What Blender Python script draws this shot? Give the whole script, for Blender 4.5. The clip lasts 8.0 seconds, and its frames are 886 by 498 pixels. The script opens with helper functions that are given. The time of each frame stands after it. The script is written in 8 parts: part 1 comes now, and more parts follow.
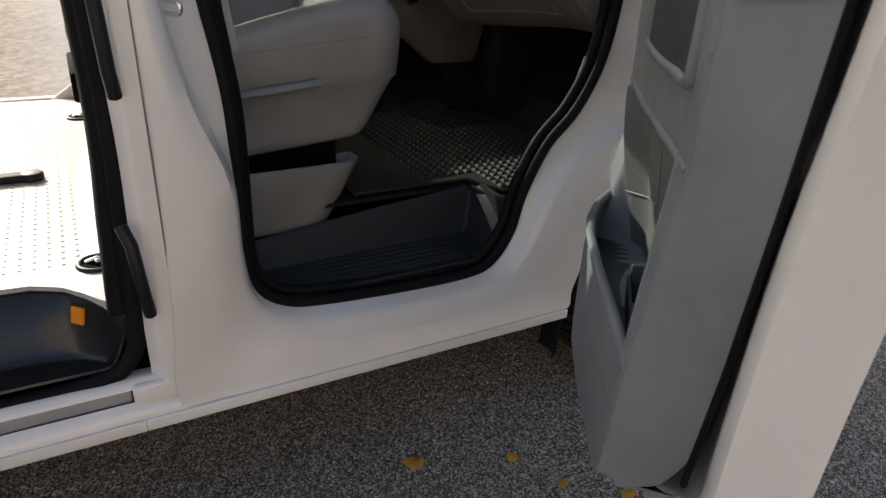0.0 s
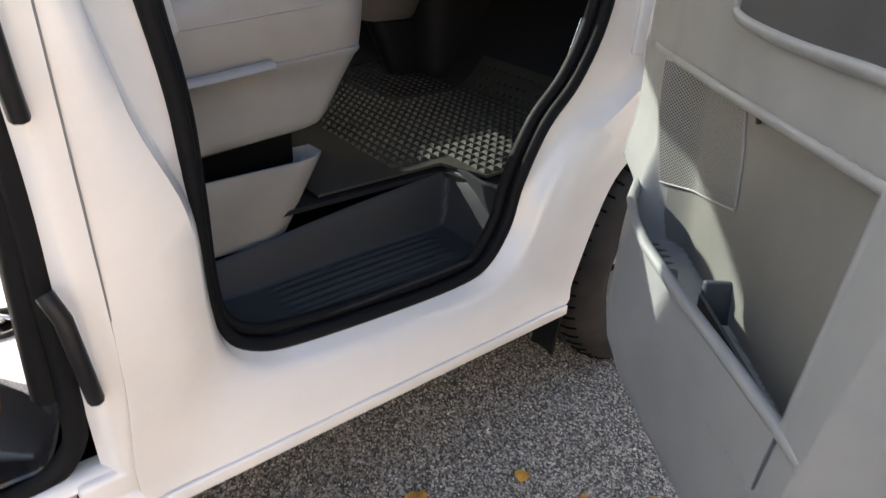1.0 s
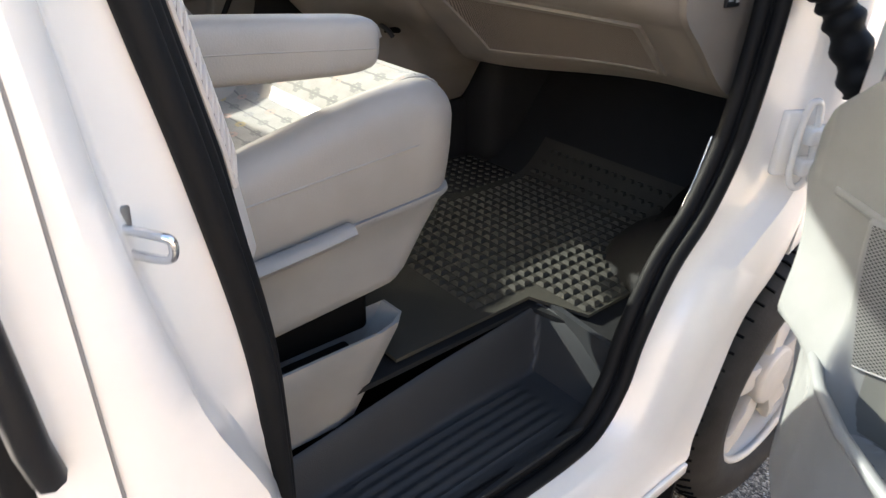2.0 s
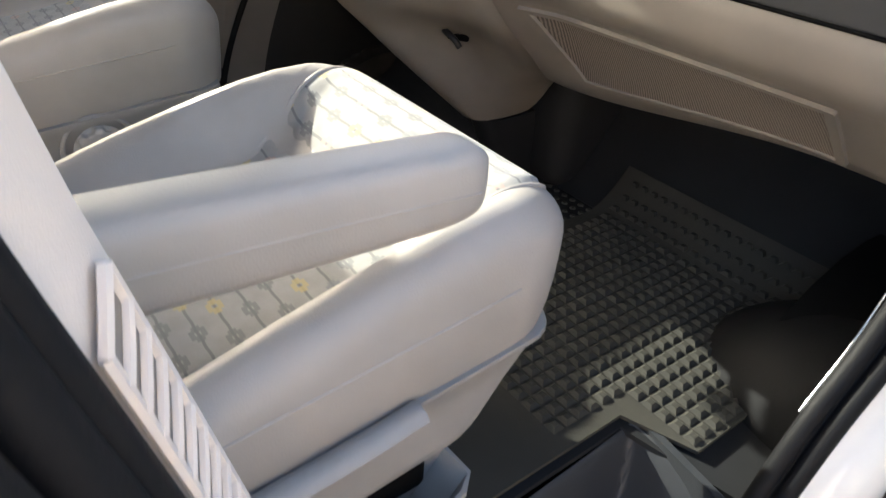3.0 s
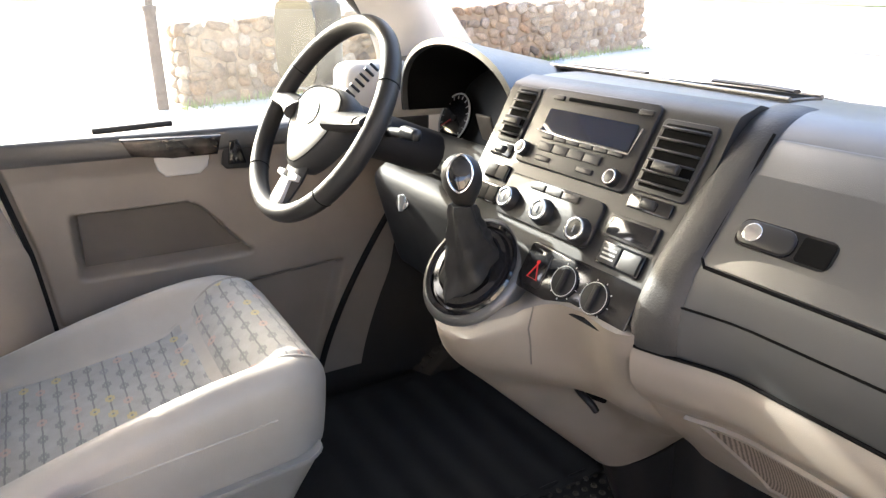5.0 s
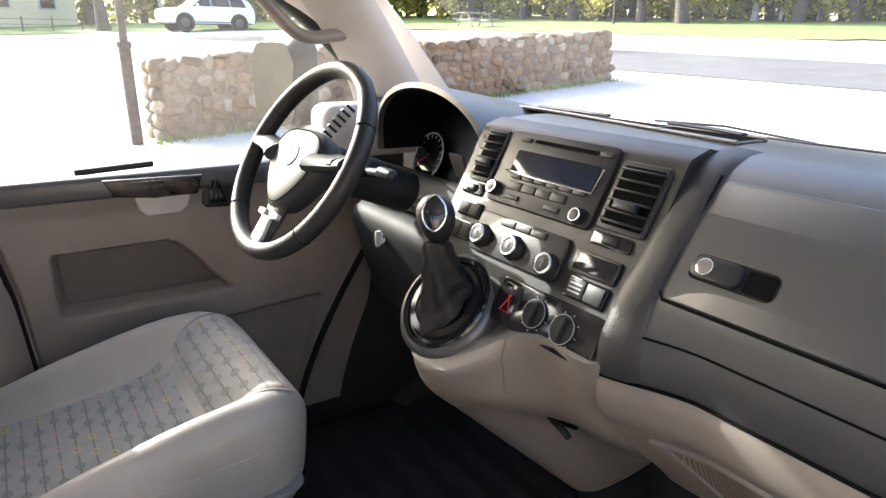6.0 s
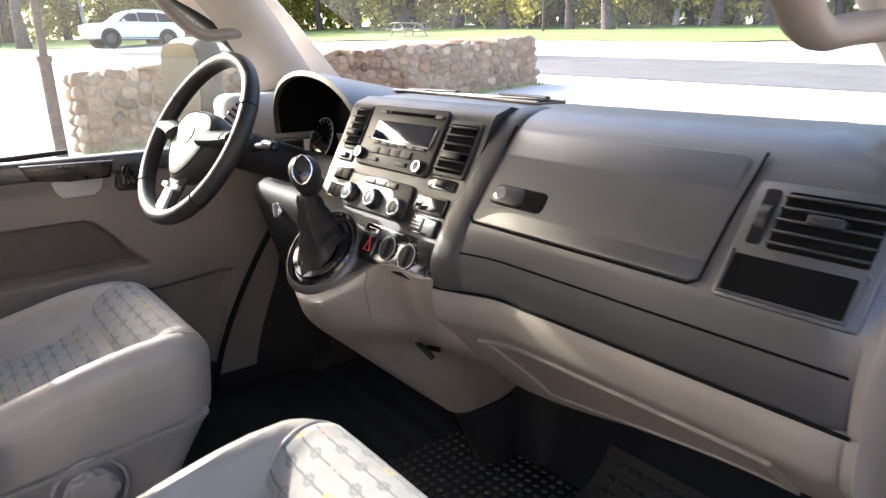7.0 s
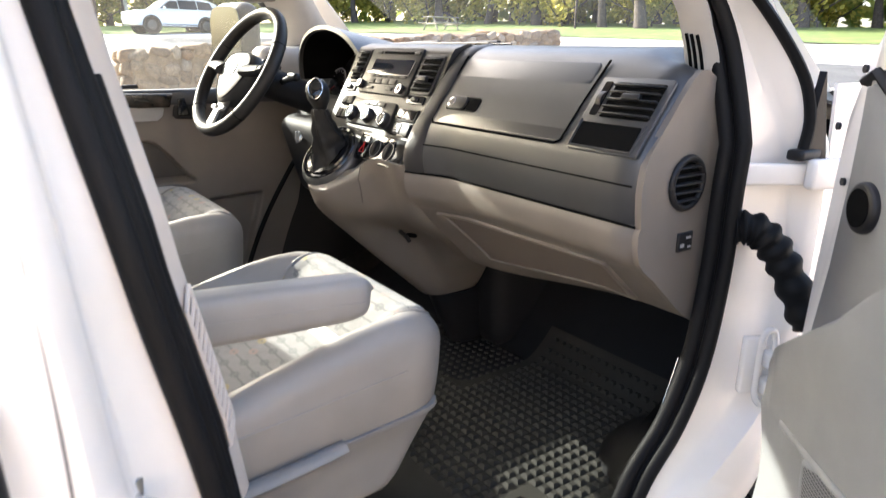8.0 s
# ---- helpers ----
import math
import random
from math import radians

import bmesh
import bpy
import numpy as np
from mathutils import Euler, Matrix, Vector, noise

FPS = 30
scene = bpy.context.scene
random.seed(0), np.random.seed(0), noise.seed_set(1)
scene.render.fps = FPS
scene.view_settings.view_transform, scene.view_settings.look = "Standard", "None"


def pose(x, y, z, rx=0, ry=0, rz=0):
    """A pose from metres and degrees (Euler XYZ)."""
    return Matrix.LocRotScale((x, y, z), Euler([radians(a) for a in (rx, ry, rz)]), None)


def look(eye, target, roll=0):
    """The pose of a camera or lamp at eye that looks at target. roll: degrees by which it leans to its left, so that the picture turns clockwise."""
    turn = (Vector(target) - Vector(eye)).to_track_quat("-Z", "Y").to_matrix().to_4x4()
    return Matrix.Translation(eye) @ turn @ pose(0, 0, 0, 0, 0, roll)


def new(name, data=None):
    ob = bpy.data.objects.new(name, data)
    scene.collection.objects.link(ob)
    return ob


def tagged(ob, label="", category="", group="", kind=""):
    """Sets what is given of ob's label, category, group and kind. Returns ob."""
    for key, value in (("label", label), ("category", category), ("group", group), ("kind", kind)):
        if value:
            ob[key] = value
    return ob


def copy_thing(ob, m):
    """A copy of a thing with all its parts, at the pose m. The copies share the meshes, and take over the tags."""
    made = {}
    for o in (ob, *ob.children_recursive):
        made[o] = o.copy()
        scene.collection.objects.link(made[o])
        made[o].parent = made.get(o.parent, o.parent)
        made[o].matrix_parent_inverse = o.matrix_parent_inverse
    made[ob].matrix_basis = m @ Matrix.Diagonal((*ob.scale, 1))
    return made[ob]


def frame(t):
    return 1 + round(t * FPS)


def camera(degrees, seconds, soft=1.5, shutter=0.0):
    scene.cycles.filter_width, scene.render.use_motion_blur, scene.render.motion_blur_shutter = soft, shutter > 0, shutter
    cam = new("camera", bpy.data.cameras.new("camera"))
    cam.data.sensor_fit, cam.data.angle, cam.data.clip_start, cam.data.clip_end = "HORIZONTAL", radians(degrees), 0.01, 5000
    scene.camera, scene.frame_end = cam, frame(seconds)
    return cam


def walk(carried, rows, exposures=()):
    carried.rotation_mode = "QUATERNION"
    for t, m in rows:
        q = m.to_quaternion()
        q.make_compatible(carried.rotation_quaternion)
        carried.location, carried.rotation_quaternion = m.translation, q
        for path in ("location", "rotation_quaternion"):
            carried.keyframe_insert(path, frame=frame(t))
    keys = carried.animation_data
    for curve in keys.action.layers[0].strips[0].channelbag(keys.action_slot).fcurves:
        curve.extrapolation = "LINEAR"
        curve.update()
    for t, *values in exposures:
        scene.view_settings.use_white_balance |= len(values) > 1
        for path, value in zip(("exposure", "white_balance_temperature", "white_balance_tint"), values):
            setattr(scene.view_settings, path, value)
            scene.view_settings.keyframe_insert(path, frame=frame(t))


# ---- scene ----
cam = camera(67.4, 8.0, soft=1.3, shutter=0.2)
PATH = [
    (0, (-0.979, -1.103, 1.145), (-0.09, 0.469, 0.284), 2.7),
    (0.2, (-0.99, -1.04, 1.131), (-0.071, 0.482, 0.215), 2.0),
    (0.5, (-0.998, -0.945, 1.115), (0.021, 0.46, 0.121), 2.1),
    (1, (-1.008, -0.77, 1.142), (0.109, 0.56, 0.151), 3.1),
    (1.5, (-1.01, -0.552, 1.207), (0.233, 0.725, 0.299), 1.4),
    (1.7, (-0.993, -0.484, 1.224), (0.219, 0.819, 0.311), 1.3),
    (2.8, (-0.786, -0.122, 1.305), (0.228, 1.182, 0.179), 3.2),
    (3, (-0.779, -0.049, 1.322), (0.258, 1.236, 0.194), 4.1),
    (3.5, (-0.753, 0.101, 1.394), (0.364, 1.421, 0.388), 3.1),
    (4, (-0.703, 0.19, 1.458), (0.339, 1.639, 0.556), 1.0),
    (4.5, (-0.684, 0.249, 1.501), (0.289, 1.804, 0.705), 1.2),
    (4.7, (-0.685, 0.259, 1.521), (0.28, 1.847, 0.782), 1.1),
    (5.8, (-0.701, 0.241, 1.566), (0.316, 1.85, 0.951), 0.9),
    (6, (-0.709, 0.221, 1.568), (0.339, 1.816, 0.971), 0.6),
    (6.5, (-0.723, 0.128, 1.551), (0.46, 1.623, 0.947), -0.2),
    (7, (-0.732, -0.061, 1.527), (0.452, 1.447, 0.957), -0.7),
    (7.3, (-0.746, -0.222, 1.478), (0.412, 1.298, 0.888), 1.5),
    (7.5, (-0.772, -0.306, 1.463), (0.36, 1.229, 0.861), 1.2),
    (7.9, (-0.887, -0.471, 1.438), (0.248, 1.078, 0.88), 0.8),
    (8, (-0.916, -0.512, 1.428), (0.203, 1.04, 0.848), 0.8),
]
EXPOSURES = [(0.0, 1.0, 6650, 9), (0.5, 1.8, 6650, 9), (1.0, 2.33, 6680, 9), (1.7, 2.68, 6680, 9), (3.0, 3.2, 6750, 10), (4.0, 3.65, 6750, 11), (4.5, 3.98, 6680, 12), (5.8, 3.1, 6400, 14), (6.5, 2.95, 6350, 15), (7.5, 2.92, 6500, 17), (8.0, 2.9, 6600, 12)]
walk(cam, [(t, look(eye, target, roll)) for t, eye, target, roll in PATH], EXPOSURES)

# ---- sky and sun ----
SUN = Vector((-0.31, 1.0, 0.52)).normalized()
world = bpy.data.worlds.new("sky")
scene.world = world
world.use_nodes = True
wt = world.node_tree
sky = wt.nodes.new("ShaderNodeTexSky")
sky.sky_type = "NISHITA"
sky.sun_disc = False
sky.sun_elevation = math.asin(SUN.z)
sky.dust_density = 4.0
sky.air_density = 0.8
sky.ozone_density = 0.8
sky.sun_rotation = math.atan2(SUN.x, SUN.y)
wt.links.new(sky.outputs[0], wt.nodes["Background"].inputs[0])
wt.nodes["Background"].inputs[1].default_value = 0.15
sun = new("sun", bpy.data.lights.new("sun", "SUN"))
sun.data.energy, sun.data.angle, sun.data.color = 2.1, radians(0.6), (1.0, 0.97, 0.92)
sun.matrix_world = look(SUN * 40, (0, 0, 0))

# ---- mesh helpers ----
def part(name, bm, material, parent=None, label="", flat=False, angle=50):
    me = bpy.data.meshes.new(name)
    bmesh.ops.recalc_face_normals(bm, faces=bm.faces)
    bm.to_mesh(me)
    bm.free()
    for m in material if isinstance(material, (list, tuple)) else [material]:
        me.materials.append(m)
    if not flat:
        for p in me.polygons:
            p.use_smooth = True
        me.set_sharp_from_angle(angle=radians(angle))
    ob = new(name, me)
    ob.parent = parent
    return tagged(ob, label)


def thing(name, label, category, loc=(0, 0, 0), group="", kind=""):
    ob = new(name)
    ob.location = loc
    ob.empty_display_size = 0.05
    return tagged(ob, label, category, group, kind)


def shift(bm, loc):
    bmesh.ops.translate(bm, verts=bm.verts, vec=-Vector(loc))
    return bm


def spline(pts, n, closed=False):
    """n points along a Catmull-Rom curve, evenly in parameter."""
    p = [Vector(q) for q in pts]
    k = len(p)
    out = []
    spans = k if closed else k - 1
    for i in range(n):
        u = spans * i / (n if closed else n - 1)
        j = min(int(u), spans - 1)
        f = u - j
        if closed:
            a, b, c, d = p[(j - 1) % k], p[j % k], p[(j + 1) % k], p[(j + 2) % k]
        else:
            a, b, c, d = p[max(j - 1, 0)], p[j], p[min(j + 1, k - 1)], p[min(j + 2, k - 1)]
        out.append(0.5 * (2 * b + (c - a) * f + (2 * a - 5 * b + 4 * c - d) * f * f + (3 * b - a - 3 * c + d) * f ** 3))
    return out


def loft(rings, closed=True, caps=True, loop=False, bm=None):
    """Skins rings of equal length. closed: each ring closes; loop: the last ring meets the first."""
    bm = bm or bmesh.new()
    vs = [[bm.verts.new(q) for q in r] for r in rings]
    n = len(vs[0])
    rows = len(vs)
    for i in range(rows if loop else rows - 1):
        a, b = vs[i], vs[(i + 1) % rows]
        for j in range(n if closed else n - 1):
            k = (j + 1) % n
            bm.faces.new((a[j], a[k], b[k], b[j]))
    if caps and closed and not loop:
        bm.faces.new(vs[0])
        bm.faces.new(vs[-1])
    return bm


def solid(bm, t):
    """Gives a sheet the thickness t against its normals."""
    bmesh.ops.recalc_face_normals(bm, faces=bm.faces)
    bmesh.ops.solidify(bm, geom=bm.faces[:], thickness=t)
    return bm


def sheet(fn, nu, nv, t=0.0):
    rings = [[fn(i / nu, j / nv) for j in range(nv + 1)] for i in range(nu + 1)]
    bm = loft(rings, closed=False, caps=False)
    if t:
        solid(bm, t)
    return bm


def tube(path, r, n=8, closed=False, flat=1.0, bm=None, taper=None):
    """A round bar along a path; flat squeezes it across."""
    path = [Vector(q) for q in path]
    rings = []
    k = len(path)
    up = None
    for i, q in enumerate(path):
        d = (path[(i + 1) % k] - path[i - 1]) if closed else (path[min(i + 1, k - 1)] - path[max(i - 1, 0)])
        d.normalize()
        if up is None:
            up = Vector((0, 0, 1)) if abs(d.z) < 0.9 else Vector((0, 1, 0))
        side = d.cross(up).normalized()
        up = side.cross(d).normalized()
        rr = r * (taper(i / (k - 1)) if taper else 1)
        rings.append([q + rr * (math.cos(2 * math.pi * j / n) * side + flat * math.sin(2 * math.pi * j / n) * up) for j in range(n)])
    return loft(rings, True, not closed, closed, bm)


def rbox(size, loc=(0, 0, 0), bevel=0.004, turn=None, seg=2, bm=None):
    """A box with rounded edges."""
    one = bmesh.new()
    bmesh.ops.create_cube(one, size=1)
    bmesh.ops.scale(one, verts=one.verts, vec=size)
    if bevel:
        bmesh.ops.bevel(one, geom=one.edges[:], offset=min(bevel, 0.49 * min(size)), segments=seg, profile=0.5, affect="EDGES")
    if turn is not None:
        one.transform(turn.to_4x4())
    bmesh.ops.translate(one, verts=one.verts, vec=loc)
    if bm is None:
        return one
    me = bpy.data.meshes.new("tmp")
    one.to_mesh(me)
    one.free()
    bm.from_mesh(me)
    bpy.data.meshes.remove(me)
    return bm


def plate(outline, depth, bevel=0.0, seg=2):
    """A flat plate from a ring of 3D points, thickened along depth (a vector)."""
    bm = bmesh.new()
    d = Vector(depth)
    lo = [Vector(q) for q in outline]
    bm = loft([lo, [q + d for q in lo]])
    if bevel:
        top = [e for e in bm.edges if all((v.co - (lo[0] + d)).dot(d.normalized()) > -1e-5 for v in e.verts)]
        bmesh.ops.bevel(bm, geom=top, offset=bevel, segments=seg, profile=0.5, affect="EDGES")
    return bm


def disc(loc, normal, r, depth, n=28, bevel=0.0, r2=None):
    """A short round bar on loc, standing along normal."""
    nrm = Vector(normal).normalized()
    m = Matrix.Translation(loc) @ nrm.to_track_quat("Z", "Y").to_matrix().to_4x4()
    r2 = r if r2 is None else r2
    zs = [(0, r), (depth - bevel, r2), (depth - bevel * 0.3, r2 - bevel * 0.3), (depth, r2 - bevel)] if bevel else [(0, r), (depth, r2)]
    return loft([[m @ Vector((q * math.cos(2 * math.pi * i / n), q * math.sin(2 * math.pi * i / n), z)) for i in range(n)] for z, q in zs])


def ringbar(loc, normal, r, w, n=32, m_=8, sx=1.0):
    nrm = Vector(normal).normalized()
    m = Matrix.Translation(loc) @ nrm.to_track_quat("Z", "Y").to_matrix().to_4x4()
    rings = []
    for i in range(n):
        a = 2 * math.pi * i / n
        rings.append([m @ Vector((sx * (r + w * math.cos(b)) * math.cos(a), (r + w * math.cos(b)) * math.sin(a), w * math.sin(b))) for b in [2 * math.pi * j / m_ for j in range(m_)]])
    return loft(rings, True, False, True)


def smooth(a, b, x):
    x = max(0.0, min(1.0, (x - a) / (b - a)))
    return x * x * (3 - 2 * x)


def lerp(a, b, f):
    return a + (b - a) * f


# ---- materials ----
def nodes(name):
    m = bpy.data.materials.new(name)
    m.use_nodes = True
    t = m.node_tree
    return m, t, t.nodes["Principled BSDF"]


def add(t, kind, **kw):
    n = t.nodes.new(kind)
    for k, v in kw.items():
        n.inputs[k].default_value = v
    return n


def coords(t, scale=1.0):
    """The place in metres."""
    g = t.nodes.new("ShaderNodeNewGeometry")
    return g.outputs["Position"]


def ramp(t, fac, stops):
    r = t.nodes.new("ShaderNodeValToRGB")
    e = r.color_ramp.elements
    while len(e) < len(stops):
        e.new(0.5)
    for q, (at, col) in zip(e, stops):
        q.position, q.color = at, (*col, 1)
    t.links.new(fac, r.inputs[0])
    return r.outputs[0]


def noise_tex(t, scale, detail=4.0, rough=0.55, vec=None):
    n = add(t, "ShaderNodeTexNoise", Scale=scale, Detail=detail, Roughness=rough)
    t.links.new(vec or coords(t), n.inputs["Vector"])
    return n.outputs["Fac"]


def bumped(t, b, height, strength, dist):
    n = add(t, "ShaderNodeBump", Strength=strength, Distance=dist)
    t.links.new(height, n.inputs["Height"])
    t.links.new(n.outputs[0], b.inputs["Normal"])
    return n


def plastic(name, col, rough=0.5, grain=900.0, depth=0.0006, vary=0.12, wear=6.0, spec=0.5):
    m, t, b = nodes(name)
    lo, hi = [c * (1 - vary) for c in col], [min(1, c * (1 + vary)) for c in col]
    t.links.new(ramp(t, noise_tex(t, wear, 5), [(0.3, lo), (0.7, hi)]), b.inputs["Base Color"])
    rr = t.nodes.new("ShaderNodeMapRange")
    t.links.new(noise_tex(t, wear * 2.3, 4), rr.inputs[0])
    rr.inputs[3].default_value, rr.inputs[4].default_value = rough - 0.07, rough + 0.09
    t.links.new(rr.outputs[0], b.inputs["Roughness"])
    b.inputs["Specular IOR Level"].default_value = spec
    if depth:
        bumped(t, b, noise_tex(t, grain, 2), 0.35, depth)
    return m


def paint(name, col, rough=0.22):
    m, t, b = nodes(name)
    lo = [c * 0.94 for c in col]
    t.links.new(ramp(t, noise_tex(t, 3.5, 6, 0.65), [(0.35, lo), (0.6, col)]), b.inputs["Base Color"])
    b.inputs["Roughness"].default_value = rough
    b.inputs["Coat Weight"].default_value = 0.6
    b.inputs["Coat Roughness"].default_value = 0.08
    bumped(t, b, noise_tex(t, 9, 2), 0.05, 0.003)
    return m


def metal(name, col, rough=0.25):
    m, t, b = nodes(name)
    t.links.new(ramp(t, noise_tex(t, 60, 4), [(0.3, [c * 0.8 for c in col]), (0.7, col)]), b.inputs["Base Color"])
    b.inputs["Metallic"].default_value = 1.0
    b.inputs["Roughness"].default_value = rough
    return m


def glass(name, tint=(0.95, 0.98, 0.96), dust=0.0):
    m, t, b = nodes(name)
    out = t.nodes["Material Output"]
    mix, tr, gl, lw = (t.nodes.new("ShaderNode" + k) for k in ("MixShader", "BsdfTransparent", "BsdfGlossy", "LayerWeight"))
    lw.inputs[0].default_value = 0.5
    pw, ma = (t.nodes.new("ShaderNodeMath") for _ in range(2))
    pw.operation, pw.inputs[1].default_value = "POWER", 4.0
    ma.operation, ma.inputs[1].default_value, ma.inputs[2].default_value = "MULTIPLY_ADD", 0.16, 0.01
    t.links.new(lw.outputs["Facing"], pw.inputs[0])
    t.links.new(pw.outputs[0], ma.inputs[0])
    tr.inputs[0].default_value = (*tint, 1)
    gl.inputs["Roughness"].default_value = 0.02
    t.links.new(ma.outputs[0], mix.inputs[0])
    t.links.new(tr.outputs[0], mix.inputs[1])
    t.links.new(gl.outputs[0], mix.inputs[2])
    if not dust:
        t.links.new(mix.outputs[0], out.inputs[0])
        return m
    # a thin film of dust that scatters the light
    film, haze = t.nodes.new("ShaderNodeMixShader"), t.nodes.new("ShaderNodeBsdfTranslucent")
    haze.inputs[0].default_value = (0.9, 0.88, 0.84, 1)
    mr = t.nodes.new("ShaderNodeMapRange")
    t.links.new(noise_tex(t, 7, 6, 0.65), mr.inputs[0])
    mr.inputs[1].default_value, mr.inputs[2].default_value = 0.3, 0.75
    mr.inputs[3].default_value, mr.inputs[4].default_value = dust * 0.5, dust * 1.6
    t.links.new(mr.outputs[0], film.inputs[0])
    t.links.new(mix.outputs[0], film.inputs[1])
    t.links.new(haze.outputs[0], film.inputs[2])
    t.links.new(film.outputs[0], out.inputs[0])
    return m


WHITE = paint("white_paint", (0.83, 0.79, 0.735))
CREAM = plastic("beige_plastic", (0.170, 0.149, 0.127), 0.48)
PALE = plastic("pale_beige_plastic", (0.42, 0.40, 0.37), 0.5)
BEIGE = plastic("warm_grey_vinyl", (0.280, 0.258, 0.234), 0.45, 500, 0.0008)
GREYTRIM = plastic("grey_trim", (0.215, 0.22, 0.22), 0.52)
CHARCOAL = plastic("charcoal_plastic", (0.036, 0.0365, 0.0378), 0.36, 900, 0.0007, spec=0.8)
BLACK = plastic("black_plastic", (0.012, 0.012, 0.013), 0.42, spec=0.3)
GLOSS = plastic("gloss_black", (0.008, 0.008, 0.009), 0.10, depth=0)
RUBBER = plastic("black_rubber", (0.007, 0.007, 0.0075), 0.6, 300, spec=0.14)
MATRUB = plastic("mat_rubber", (0.014, 0.0145, 0.0155), 0.6, 250, 0.0008, spec=0.13)
MATDUST = plastic("dusty_mat_rubber", (0.038, 0.0365, 0.031), 0.6, 250, 0.0008, spec=0.1)
STEP = plastic("step_plastic", (0.024, 0.026, 0.029), 0.5, 500, 0.001, spec=0.35)
# near-black: paints the deep shade of openings, also used for seams and underbody
DARK = plastic("shade_and_seam_black", (0.004, 0.004, 0.004), 0.9, depth=0, spec=0.05)
CHROME = metal("chrome", (0.8, 0.8, 0.8), 0.15)
STEEL = metal("steel", (0.55, 0.54, 0.52), 0.35)
ALLOY = plastic("silver_wheel_paint", (0.46, 0.43, 0.385), 0.35, depth=0)
TYRE = plastic("dusty_tyre", (0.026, 0.0235, 0.021), 0.8, 200, 0.002, 0.35, 12, spec=0.2)
RED = plastic("red_plastic", (0.55, 0.02, 0.02), 0.35, depth=0)
ORANGE = plastic("amber_lens", (0.85, 0.28, 0.02), 0.2, depth=0)
LEATHER = plastic("black_leather", (0.012, 0.0117, 0.0117), 0.5, 420, 0.0012, spec=0.35)
SILVER = plastic("silver_plastic", (0.36, 0.36, 0.36), 0.3, depth=0)
GLASS = glass("window_glass")
TINTED = glass("tinted_glass", (0.90, 0.93, 0.91), 0.010)
DUSTY = glass("dusty_glass", (0.95, 0.98, 0.96), 0.024)
FOLIO = plastic("dark_marbled_trim", (0.03, 0.024, 0.02), 0.2, depth=0, vary=0.9, wear=25)

# ---- ground ----
def ground_z(x, y):
    far = smooth(2.2, 7.0, y) if y > 0 else 0.0
    far = max(far, smooth(2.5, 8.0, x))
    return max(0.0, far * (0.21 + 0.0486 * min(x, 40) + 0.033 * min(y, 60)))


